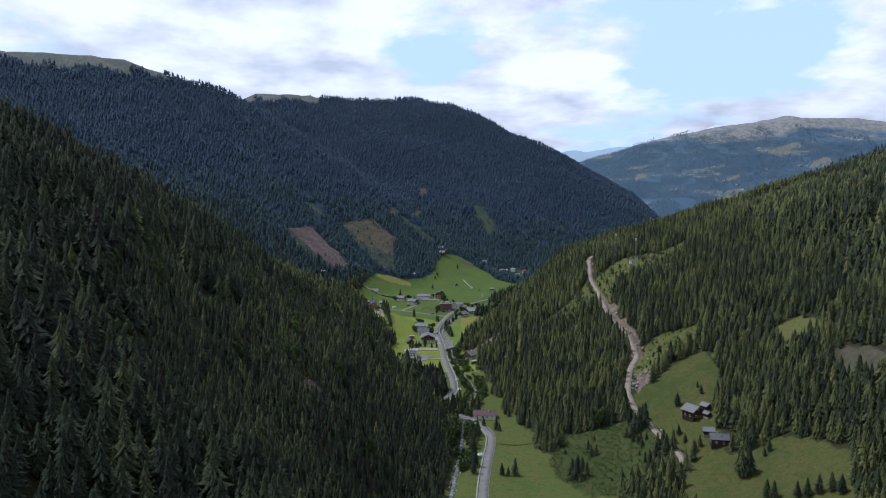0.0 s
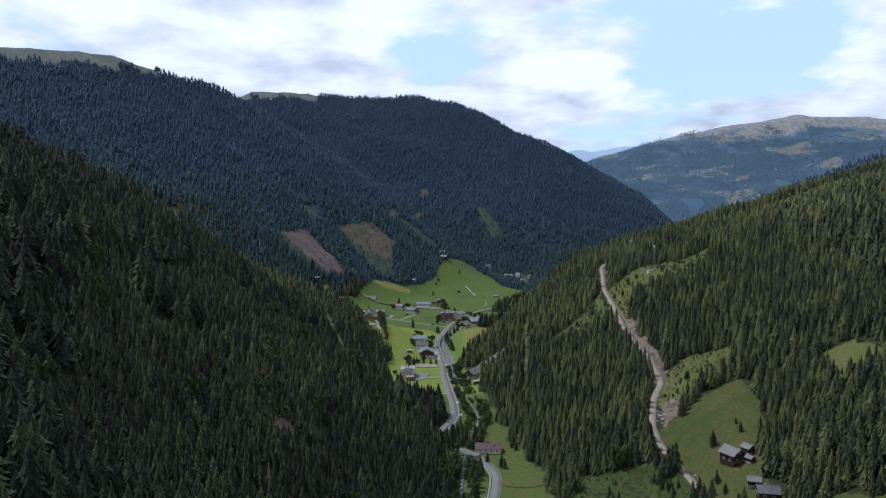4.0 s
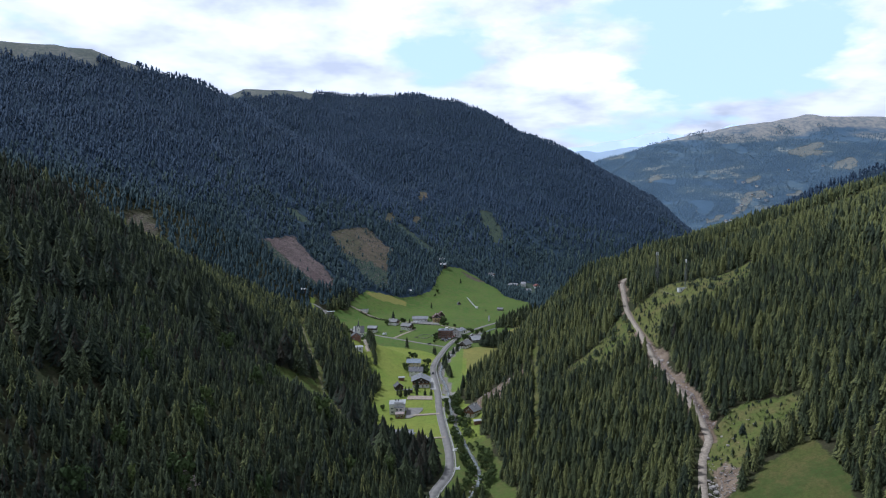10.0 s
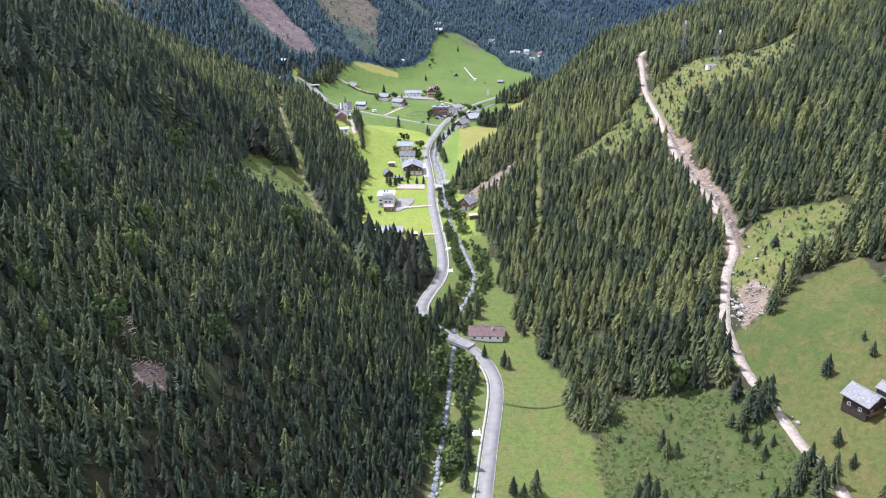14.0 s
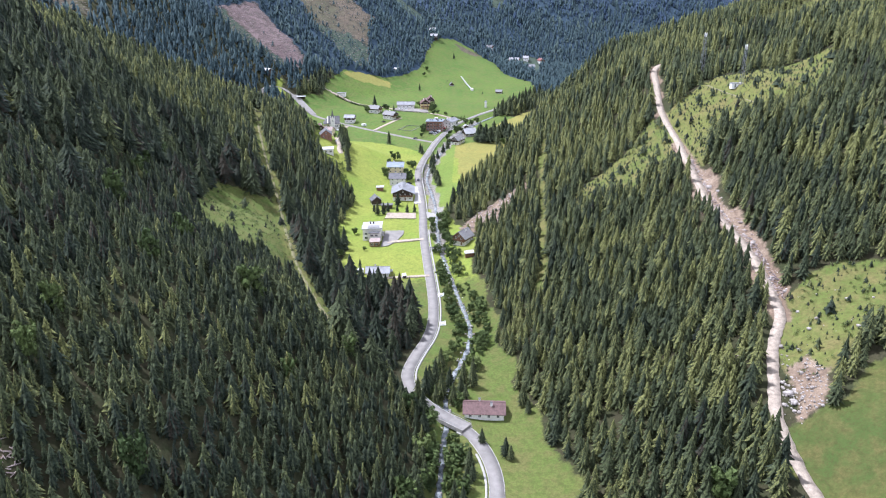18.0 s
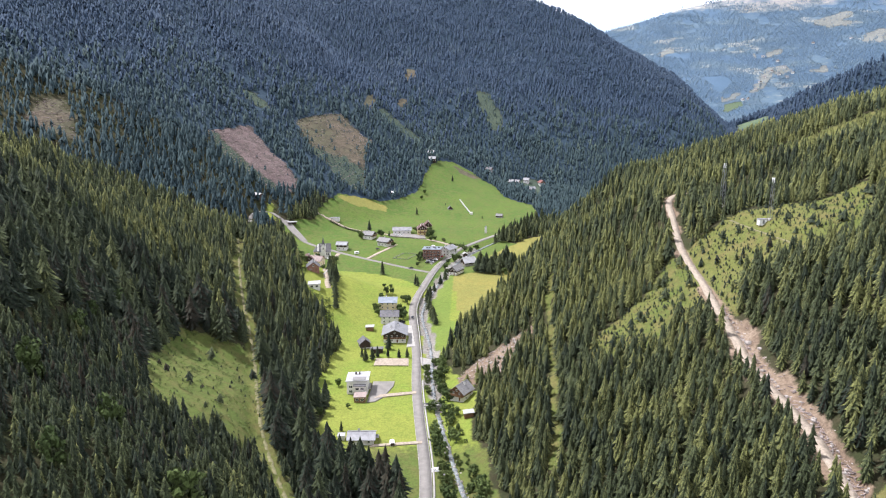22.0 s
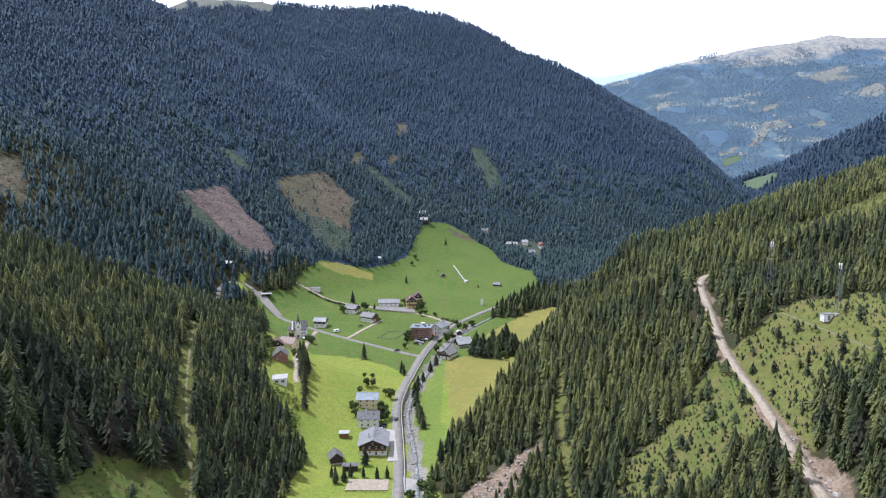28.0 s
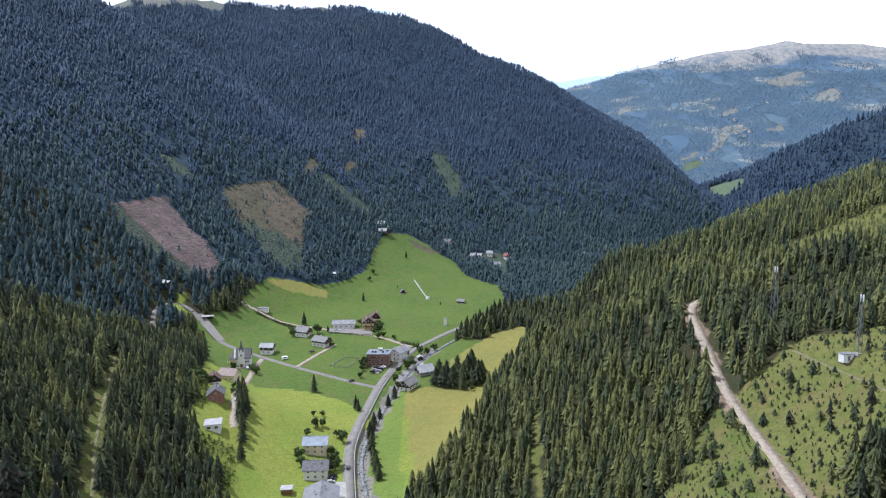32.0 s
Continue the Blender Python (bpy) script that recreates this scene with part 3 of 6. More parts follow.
def forested(x, y):
    """Where the spruces stand."""
    wx, wy = x + waves(x, y, 17, 21) * 2.5, y + waves(x, y, 17, 22) * 2.5
    open_land = valley_meadow(x, y)
    for area in OPEN_AREAS:
        open_land |= inside(wx, wy, area)
    for line, reach in OPEN_LINES:
        open_land |= near_line(x, y, line) < reach
    open_land |= (np.hypot(x - 1, (y - 588) / 1.5) < 12) | (np.hypot(x - 134, y - 293) < 8) | (np.hypot(x + 190, y - 425) < 9) | (np.hypot((x + 87) / 1.3, y - 299) < 5) | (np.hypot(x + 100, y - 309) < 4.5)
    return ~open_land


def along(line, step):
    """Points every step metres on a rounded line, with their directions."""
    p = np.array(line, float)
    for _ in range(2):
        q = np.concatenate([p[:1], np.stack([0.75 * p[:-1] + 0.25 * p[1:], 0.25 * p[:-1] + 0.75 * p[1:]], 1).reshape(-1, 2), p[-1:]])
        p = q
    d = np.concatenate([[0], np.cumsum(np.hypot(*np.diff(p, axis=0).T))])
    s = np.linspace(0, d[-1], max(2, int(d[-1] / step)))
    c = np.stack([np.interp(s, d, p[:, 0]), np.interp(s, d, p[:, 1])], 1)
    t = np.gradient(c, axis=0)
    return c, t / np.linalg.norm(t, axis=1)[:, None]


def bed(line, half, fade, sink=0.0):
    """A level bed along a line: points, heights, its half width and how far it fades into the slope."""
    c, t = along(line, 1.5)
    z = land(c[:, 0], c[:, 1])
    k = np.ones(25) / 25
    z = np.convolve(np.pad(z, 12, mode="edge"), k, mode="valid") - sink
    return c, z, half, fade


BEDS = [bed(ROAD, 4.4, 7), bed(SIDE_ROAD, 3.5, 6), bed(FOREST_ROAD, 4.0, 6), bed(LANE, 2.5, 4), bed(LEFT_TRACK, 2, 4), bed(MAST_TRACK, 2, 4), bed(STREAM, 2.2, 3.2, 2.0)]


def height(x, y):
    """Height of the ground with roads and stream cut into it."""
    x, y = np.asarray(x, float), np.asarray(y, float)
    z = land(x, y)
    for c, cz, half, fade in BEDS:
        m = (x > c[:, 0].min() - 15) & (x < c[:, 0].max() + 15) & (y > c[:, 1].min() - 15) & (y < c[:, 1].max() + 15)
        if not m.any():
            continue
        px, py = np.atleast_1d(x[m]), np.atleast_1d(y[m])
        d = np.hypot(px[:, None] - c[None, :, 0], py[:, None] - c[None, :, 1])
        k = d.argmin(1)
        w = 1 - smooth(half + 0.8, half + fade, d[np.arange(len(k)), k])
        z[m] = z[m] * (1 - w) + cz[k] * w
    return z


# ---------------------------------------------------------------- the ground, one sheet
def steps(*spans):
    """Grid lines: spans of (start, end, spacing)."""
    out = []
    for a, b, s in spans:
        out += list(np.arange(a, b, s))
    return np.array(out + [spans[-1][1]])


gx = steps((-2600, -1100, 60), (-1100, -360, 20), (-360, -160, 8), (-160, 260, 4), (260, 520, 10), (520, 900, 25), (900, 1450, 13), (1450, 1800, 22), (1800, 3000, 60))
gy = steps((-500, 150, 12), (150, 1120, 4), (1120, 1400, 10), (1400, 2200, 18), (2200, 2900, 50), (2900, 3600, 16), (3600, 4900, 50))
GX, GY = np.meshgrid(gx, gy)
GZ = height(GX.ravel(), GY.ravel()).reshape(GX.shape)


def sheet(name, xs, ys, zs, material):
    nx, ny = len(xs), len(ys)
    co = np.stack([np.tile(xs, ny), np.repeat(ys, nx), zs.ravel()], 1)
    q = (np.arange(ny - 1)[:, None] * nx + np.arange(nx - 1)[None, :]).ravel()
    faces = np.stack([q, q + 1, q + nx + 1, q + nx], 1)
    me = mesh_arrays(name, co, faces)
    me.shade_smooth()
    me.materials.append(material)
    return new(name, me)


def mesh_arrays(name, co, faces):
    """A mesh from arrays of corners and of faces that all have the same number of corners."""
    me = bpy.data.meshes.new(name)
    n = faces.shape[1]
    me.vertices.add(len(co))
    me.vertices.foreach_set("co", np.ascontiguousarray(co, dtype=np.float32).ravel())
    me.loops.add(faces.size)
    me.loops.foreach_set("vertex_index", np.ascontiguousarray(faces, dtype=np.int32).ravel())
    me.polygons.add(len(faces))
    me.polygons.foreach_set("loop_start", np.arange(0, faces.size, n, dtype=np.int32))
    me.update(calc_edges=True)
    return me


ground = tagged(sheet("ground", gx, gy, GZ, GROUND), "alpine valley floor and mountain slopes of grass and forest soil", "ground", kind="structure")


def cover(name, *fields):
    """Stores up to three land covers, each between 0 and 1, at the ground's corners."""
    at = ground.data.color_attributes.new(name, "FLOAT_COLOR", "POINT")
    rgba = np.ones((GX.size, 4), np.float32)
    for k in range(3):
        if k < len(fields):
            f = np.pad(np.asarray(fields[k], float), 1, mode="edge")
            f = 0.5 * f[1:-1, 1:-1] + 0.125 * (f[:-2, 1:-1] + f[2:, 1:-1] + f[1:-1, :-2] + f[1:-1, 2:])
        rgba[:, k] = f.ravel() if k < len(fields) else 0
    at.data.foreach_set("color", rgba.ravel())


# above the tree line
ALPINE = lambda x, y: land(x, y) < np.interp(x, [-620, -575, -430, -400, -330, -300, -210, -190], [425, 438, 448, 520, 520, 462, 466, 600]) + 14 * waves(x, y, 60, 41) + 8 * waves(x, y, 23, 42)


def areas(*polys):
    m = np.zeros(GX.shape, bool)
    for p in polys:
        m |= inside(GX, GY, p)
    return m


cover("cover_a",
      valley_meadow(GX, GY) | (np.hypot(GX - 1, (GY - 588) / 1.5) < 11) | areas(UPPER_MEADOW, HUT_MEADOW, LOW_MEADOW, LEFT_CLEARING, SCRUB_LOW, WEST_CLEARING),
      areas(HAY, HAY_HIGH, HAY_LINK, HAY_STREAK),
      areas(ROCKY_SCRUB, SCRUB_MID, SCRUB_HIGH, SCRUB_EAST, SCRUB_LOW, YOUNG_STRIP) | (near_line(GX, GY, CABLE_SWATH) < 2.5) | (near_line(GX, GY, LEFT_TRACK) < 4))
cover("cover_b",
      areas(RED_CUT) & ~areas(GREEN_FRINGE),
      areas(TAN_CUT, WEST_PATCH, GLADE, HIGH_TRACK, BROWN_PATCH, BROWN_SLOPE, TAN_GLADE) | (np.hypot((GX + 2) / 1.8, GY - 1248) < 11),
      (near_line(GX, GY, FOREST_ROAD) < np.where(GY < 565, 4.2, 3.0)) & (GY > 425) | (near_line(GX, GY, FOREST_BANK) < 2.8) | areas(SPOIL, SCAR) | (np.hypot((GX + 87) / 1.3, GY - 299) < 4.5) | (np.hypot(GX + 100, GY - 309) < 4))
# First and third fields place the haze-blued slopes and forest floor.
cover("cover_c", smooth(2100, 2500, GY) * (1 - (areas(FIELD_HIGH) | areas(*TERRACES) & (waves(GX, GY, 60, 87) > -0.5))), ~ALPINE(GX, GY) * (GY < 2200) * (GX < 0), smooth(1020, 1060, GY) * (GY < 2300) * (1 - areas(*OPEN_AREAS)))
# Upper, hut and lower meadows, whose deeper greens include painted cloud shade.
cover("cover_d", (areas(UPPER_MEADOW) | (GY > 805 + 16 * waves(GX, GY, 90, 91) - 0.5 * np.minimum(GX + 31, 0)) & valley_meadow(GX, GY)) * 1.0, areas(HUT_MEADOW, LOW_MEADOW) | (GX > 70 + 8 * waves(GX, GY, 40, 90)) & (GY < 330) & (GY > 240), np.maximum(smooth(575, 515, GY), areas(LEFT_CLEARING)))

cover("cover_e", areas(*TERRACES) & (waves(GX, GY, 60, 87) > -0.5), areas(FIELD_HIGH, FIELD_LOW), areas(GREEN_STRIP, GREEN_FRINGE, GRASS_STRIP, GULLY, CHALET_GLADE) | areas(TAN_CUT) & (GY + 12 * waves(GX, GY, 40, 89) < 1125))
cover("cover_f", areas(LUSH_STRIP), areas(SCRUB_LOW), (near_line(GX, GY, STREAM) < 4.2) & (GY > 600) & (GY < 930))


# ---------------------------------------------------------------- hills on the horizon, blue with painted haze
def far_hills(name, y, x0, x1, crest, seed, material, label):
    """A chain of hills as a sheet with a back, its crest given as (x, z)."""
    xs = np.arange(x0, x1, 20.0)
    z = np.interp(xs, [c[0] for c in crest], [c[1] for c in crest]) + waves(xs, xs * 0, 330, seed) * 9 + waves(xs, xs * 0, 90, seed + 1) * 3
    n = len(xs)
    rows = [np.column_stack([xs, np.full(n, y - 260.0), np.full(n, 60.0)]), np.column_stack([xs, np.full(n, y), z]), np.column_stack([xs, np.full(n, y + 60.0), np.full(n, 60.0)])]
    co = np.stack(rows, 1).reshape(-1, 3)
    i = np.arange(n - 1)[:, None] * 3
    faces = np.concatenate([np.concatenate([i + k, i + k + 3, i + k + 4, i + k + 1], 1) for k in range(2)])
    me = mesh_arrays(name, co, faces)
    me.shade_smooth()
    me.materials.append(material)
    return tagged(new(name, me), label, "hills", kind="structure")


# Air haze on the hills, done as blue colour plus a glow.
def hill_haze(name, colour, glow):
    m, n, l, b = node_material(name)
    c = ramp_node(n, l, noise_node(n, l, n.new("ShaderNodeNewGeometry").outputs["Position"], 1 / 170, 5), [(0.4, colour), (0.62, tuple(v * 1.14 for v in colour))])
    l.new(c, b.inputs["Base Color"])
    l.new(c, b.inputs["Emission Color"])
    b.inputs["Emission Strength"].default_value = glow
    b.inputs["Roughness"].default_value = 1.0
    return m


far_hills("backdrop", 4380, -500, 1700, [(-500, 420), (300, 425), (607, 500), (900, 520), (1150, 540), (1700, 480)], 61, hill_haze("near_hill_haze", (0.27, 0.34, 0.42), 0.62), "hills in the distance, blue with painted haze")
far_hills("backdrop", 4560, -900, 1900, [(-900, 460), (300, 450), (607, 545), (900, 590), (1182, 632), (1350, 600), (1560, 675), (1900, 650)], 63, hill_haze("far_hill_haze", (0.43, 0.51, 0.60), 0.85), "mountains on the horizon, pale blue with painted haze")


# ---------------------------------------------------------------- spruces
def spruce_shape(seed, tiers, points, full=0.5):
    """A spruce 1 high and about 1 across: whorls of drooping boughs of uneven length one over another, with paler fresh
    tips and darker notches between the boughs.
    full: how long the crown keeps its width before it tapers."""
    rng = np.random.RandomState(seed)
    co, tri, tip = [], [], []
    bend = rng.uniform(-0.03, 0.03, 2)
    for k in range(tiers):
        f = k / tiers
        low = 0.05 + 0.88 * f
        top = min(1.0, low + 1.7 / tiers + 0.04)
        r = 0.5 * min(1.0, (1 - f) ** 0.95 * (1 + full * 0.8)) * rng.uniform(0.82, 1.1) + 0.02
        mx, my = bend * f
        start = len(co)
        co.append((mx, my, top))
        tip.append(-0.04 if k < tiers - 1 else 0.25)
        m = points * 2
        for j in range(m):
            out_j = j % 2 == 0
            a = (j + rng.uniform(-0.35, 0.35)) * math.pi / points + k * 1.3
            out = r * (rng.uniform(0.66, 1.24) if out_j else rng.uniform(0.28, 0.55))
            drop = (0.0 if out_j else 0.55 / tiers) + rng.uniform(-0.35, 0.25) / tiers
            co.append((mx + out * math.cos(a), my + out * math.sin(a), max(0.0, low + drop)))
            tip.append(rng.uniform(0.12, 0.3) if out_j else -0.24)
        for j in range(m):
            tri.append((start, start + 1 + j, start + 1 + (j + 1) % m))
    return np.array(co), np.array(tri), np.array(tip)


def tones(me, values):
    """Gives every corner of a tree its tree's own tone."""
    me.attributes.new("tone", "FLOAT", "POINT").data.foreach_set("value", np.asarray(values, dtype=np.float32))


def stand(name, x, y, z, height, width, shapes, material, label, category="forest", kind="stuff", tone=0.45, soft=False):
    """One mesh of many trees at the given feet."""
    rng = np.random.RandomState(len(x))
    pick = rng.randint(0, len(shapes), len(x))
    turn = rng.uniform(0, 6.28, len(x))
    cos, tris, at = [], [], 0
    tone_list = []
    for k, shape in enumerate(shapes):
        co, tri = shape[:2]
        tip = shape[2] if len(shape) > 2 else np.zeros(len(co))
        m = pick == k
        n = int(m.sum())
        if not n:
            continue
        c, s = np.cos(turn[m])[:, None], np.sin(turn[m])[:, None]
        w, h = width[m][:, None], height[m][:, None]
        px = (co[None, :, 0] * c - co[None, :, 1] * s) * w + x[m][:, None]
        py = (co[None, :, 0] * s + co[None, :, 1] * c) * w + y[m][:, None]
        pz = co[None, :, 2] * h + z[m][:, None]
        cos.append(np.stack([px, py, pz], 2).reshape(-1, 3))
        tris.append((tri[None] + (np.arange(n) * len(co))[:, None, None]).reshape(-1, 3) + at)
        at += n * len(co)
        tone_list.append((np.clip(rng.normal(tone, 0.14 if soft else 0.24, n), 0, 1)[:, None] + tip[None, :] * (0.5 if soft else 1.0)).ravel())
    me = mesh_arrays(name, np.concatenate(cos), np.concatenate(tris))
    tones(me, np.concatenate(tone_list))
    if soft:
        me.shade_smooth()
    me.materials.append(material)
    return tagged(new(name, me), label, category, kind=kind)


def scatter(x0, x1, y0, y1, gap, seed):
    """Uneven places about gap apart."""
    rng = np.random.RandomState(seed)
    xs, ys = np.meshgrid(np.arange(x0, x1, gap), np.arange(y0, y1, gap))
    xs = xs + (np.arange(xs.shape[0])[:, None] % 2) * gap * 0.5
    return (xs + rng.uniform(-0.42, 0.42, xs.shape) * gap).ravel(), (ys + rng.uniform(-0.42, 0.42, ys.shape) * gap).ravel(), rng


NEAR_SHAPES = [spruce_shape(10 + k, 10, 6, 0.25 + 0.1 * k) for k in range(7)]
TALL_SHAPES = [spruce_shape(90 + k, 13, 7, 0.45 + 0.1 * k) for k in range(7)]
MID_SHAPES = [spruce_shape(30 + k, 7, 5, 0.2 + 0.12 * k) for k in range(6)]
LOW_SHAPES = [spruce_shape(40 + k, 4, 4, 0.2 + 0.12 * k) for k in range(6)]
FAR_SHAPES = [spruce_shape(50 + k, 2, 3, 0.75) for k in range(6)]


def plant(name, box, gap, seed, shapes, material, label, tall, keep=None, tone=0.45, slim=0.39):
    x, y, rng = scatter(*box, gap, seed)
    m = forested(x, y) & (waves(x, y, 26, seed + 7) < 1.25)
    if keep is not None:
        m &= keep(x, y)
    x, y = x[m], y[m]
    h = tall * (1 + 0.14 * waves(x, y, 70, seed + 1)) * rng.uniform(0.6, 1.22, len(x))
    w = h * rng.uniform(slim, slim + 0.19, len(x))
    return stand(name, x, y, height(x, y) - 0.8, h, w, shapes, material, label, tone=tone, soft=material in (NEEDLES_FAR_HAZE, NEEDLES_MID_HAZE))


WIDE_OF_MASTS = lambda x, y: (np.hypot(x - 163, y - 622) > 7) & (np.hypot(x - 153, y - 663) > 4)
YOUNG = lambda x, y: inside(x + 9 * waves(x, y, 60, 45), y + 9 * waves(x, y, 60, 46), YOUNG_STAND) & (waves(x, y, 55, 47) < 1.0)
# Tone also carries light: lowered for cloud shade here, raised on sunlit stands.
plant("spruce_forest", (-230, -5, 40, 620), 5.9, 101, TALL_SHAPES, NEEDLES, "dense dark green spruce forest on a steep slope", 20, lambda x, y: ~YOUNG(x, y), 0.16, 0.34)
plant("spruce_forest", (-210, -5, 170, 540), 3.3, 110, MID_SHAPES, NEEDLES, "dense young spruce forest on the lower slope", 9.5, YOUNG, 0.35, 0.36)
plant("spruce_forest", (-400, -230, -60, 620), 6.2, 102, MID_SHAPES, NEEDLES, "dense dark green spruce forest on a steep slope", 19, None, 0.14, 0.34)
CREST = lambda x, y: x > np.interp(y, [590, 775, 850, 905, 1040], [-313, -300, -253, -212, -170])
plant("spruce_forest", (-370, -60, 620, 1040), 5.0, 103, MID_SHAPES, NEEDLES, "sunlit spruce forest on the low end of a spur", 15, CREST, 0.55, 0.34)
plant("mountain_forest", (-370, -60, 620, 1040), 6.0, 111, LOW_SHAPES, NEEDLES_MID_HAZE, "dark spruce forest in the hollow behind the spur", 15, lambda x, y: ~CREST(x, y))
plant("spruce_forest", (-900, -370, 560, 1040), 7.0, 109, FAR_SHAPES, NEEDLES_MID_HAZE, "spruce forest behind the spur", 15)
# Raised tone stands for younger growth and for sunlight put into the colour.
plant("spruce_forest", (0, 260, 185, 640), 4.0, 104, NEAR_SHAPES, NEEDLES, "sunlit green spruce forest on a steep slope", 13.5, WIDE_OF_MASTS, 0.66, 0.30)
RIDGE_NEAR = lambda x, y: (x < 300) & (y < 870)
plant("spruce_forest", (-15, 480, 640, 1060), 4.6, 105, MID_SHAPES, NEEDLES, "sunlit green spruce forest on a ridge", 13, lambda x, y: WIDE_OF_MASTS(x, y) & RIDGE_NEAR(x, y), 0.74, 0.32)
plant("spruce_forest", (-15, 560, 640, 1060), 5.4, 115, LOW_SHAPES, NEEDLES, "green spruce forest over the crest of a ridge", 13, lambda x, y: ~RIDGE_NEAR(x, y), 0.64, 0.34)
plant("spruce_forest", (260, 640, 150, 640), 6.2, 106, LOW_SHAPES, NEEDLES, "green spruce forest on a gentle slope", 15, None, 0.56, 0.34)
FOOT = lambda x, y: land(x, y) + 0.25 * (y - 1100) + 26 * waves(x, y, 150, 43) + 130 * (np.modf(np.abs(np.sin(x * 12.99 + y * 78.23)) * 437.58)[0] - 0.5) < 185
plant("mountain_forest", (-700, 480, 1040, 1720), 5.8, 107, FAR_SHAPES, NEEDLES_MID_HAZE, "dark green spruce forest at the foot of a mountain", 11, FOOT, 0.45, 0.50)
plant("mountain_forest", (-1150, 600, 1040, 2130), 5.8, 107, FAR_SHAPES, NEEDLES_FAR_HAZE, "dark spruce forest covering a mountain, blued by haze in its colour", 10.5, lambda x, y: ALPINE(x, y) & ~(FOOT(x, y) & (x > -700) & (x < 480) & (y < 1720)), 0.42, 0.52)
plant("mountain_forest", (520, 1400, 1080, 1900), 8.6, 108, FAR_SHAPES, NEEDLES_FAR_HAZE, "dark spruce forest on a far spur", 16, None, 0.12)
plant("spruce_forest", (-400, -5, -470, 40), 8.0, 112, FAR_SHAPES, NEEDLES, "dark spruce forest lower down the valley", 17, lambda x, y: (x < -230) & (y < -60) | (x >= -230), 0.34)
plant("spruce_forest", (40, 600, -470, 186), 8.0, 113, FAR_SHAPES, NEEDLES, "spruce forest on the flank lower down the valley", 16, lambda x, y: (y < 150) | (x < 260), 0.5)


# ---------------------------------------------------------------- roads, stream, walls
def part(name, bm, material, parent=None, label=""):
    """Links a bmesh as one mesh object, under parent if there is one."""
    me = bpy.data.meshes.new(name)
    bm.to_mesh(me)
    bm.free()
    me.materials.append(material)
    ob = new(name, me)
    if parent:
        ob.parent = parent
    return tagged(ob, label) if label else ob


def level(line, c, sink=0.0):
    """Height of a line's own bed at the points c."""
    bc, bz, _, _ = bed(line, 0, 0, sink)
    return bz[np.hypot(c[:, None, 0] - bc[None, :, 0], c[:, None, 1] - bc[None, :, 1]).argmin(1)]


def ribbon(name, line, half, lift, material, label, category, seed=0, ragged=0.0, span=None, thick=0.9, sink=0.0):
    """A strip of surface along a line, with a thickness, lying on the ground."""
    c, t = along(line, 2.0)
    if span:
        m = (c[:, 1] >= span[0]) & (c[:, 1] <= span[1])
        c, t = c[m], t[m]
    rng = np.random.RandomState(seed)
    side = np.stack([-t[:, 1], t[:, 0]], 1)
    z = level(line, c, sink) + lift
    n = len(c)
    w = half + rng.uniform(-ragged, ragged, (n, 2)) if ragged else np.full((n, 2), half)
    a, b = c + side * w[:, :1], c - side * w[:, 1:]
    rows = [np.column_stack([a, z - thick]), np.column_stack([a, z]), np.column_stack([b, z]), np.column_stack([b, z - thick])]
    co = np.stack(rows, 1).reshape(-1, 3)
    i = np.arange(n - 1)[:, None] * 4
    faces = np.concatenate([np.concatenate([i + k, i + k + 4, i + k + 5, i + k + 1], 1) for k in range(3)])
    me = mesh_arrays(name, co, faces)
    me.materials.append(material)
    return tagged(new(name, me), label, category, kind="structure")


def kerb(name, line, offset, half, low, high, material, label, category, span=None):
    """A low wall or kerb that runs beside a line at the given offset."""
    c, t = along(line, 2.0)
    if span:
        m = (c[:, 1] >= span[0]) & (c[:, 1] <= span[1])
        c, t = c[m], t[m]
    side = np.stack([-t[:, 1], t[:, 0]], 1)
    z = level(line, c)
    n = len(c)
    a, b = c + side * (offset - half), c + side * (offset + half)
    rows = [np.column_stack([a, z + low]), np.column_stack([a, z + high]), np.column_stack([b, z + high]), np.column_stack([b, z + low])]
    co = np.stack(rows, 1).reshape(-1, 3)
    i = np.arange(n - 1)[:, None] * 4
    faces = np.concatenate([np.concatenate([i + k, i + k + 4, i + k + 5, i + k + 1], 1) for k in range(3)])
    me = mesh_arrays(name, co, faces)
    me.materials.append(material)
    return tagged(new(name, me), label, category, kind="structure")


ribbon("road", ROAD, 2.5, 0.3, ASPHALT, "grey asphalt valley road through the meadows", "road")
ribbon("road", SIDE_ROAD, 2.0, 0.28, ASPHALT, "grey asphalt side road to the church", "road")
ribbon("lane", LANE, 2.1, 0.2, GRAVEL, "pale gravel lane beside the church", "lane")
ribbon("lane", CHALET_LANE, 1.7, 0.2, GRAVEL, "pale gravel drive to the chalets", "lane")
ribbon("lane", INN_LANE, 1.8, 0.2, GRAVEL, "gravel lane past the long barn", "lane")
ribbon("forest_road", FOREST_ROAD, 2.0, 0.42, GRAVEL, "pale gravel forest road climbing the slope", "forest road", 3, 0.25)
ribbon("track", MAST_TRACK, 1.0, 0.15, TRACK, "pale track past the mast", "track", 4, 0.25)
ribbon("track", LEFT_TRACK, 0.8, 0.12, TRACK, "narrow track beside a grassy clearing", "track", 5, 0.3)
ribbon("water", STREAM, 1.0, 0.55, WATER, "mountain stream with white water over stones", "stream", 6, 0.35, sink=2.0)
kerb("road_edge", ROAD, -3.6, 0.4, -0.6, 0.42, CONCRETE, "pale concrete footway along the road", "footway", (432, 622))
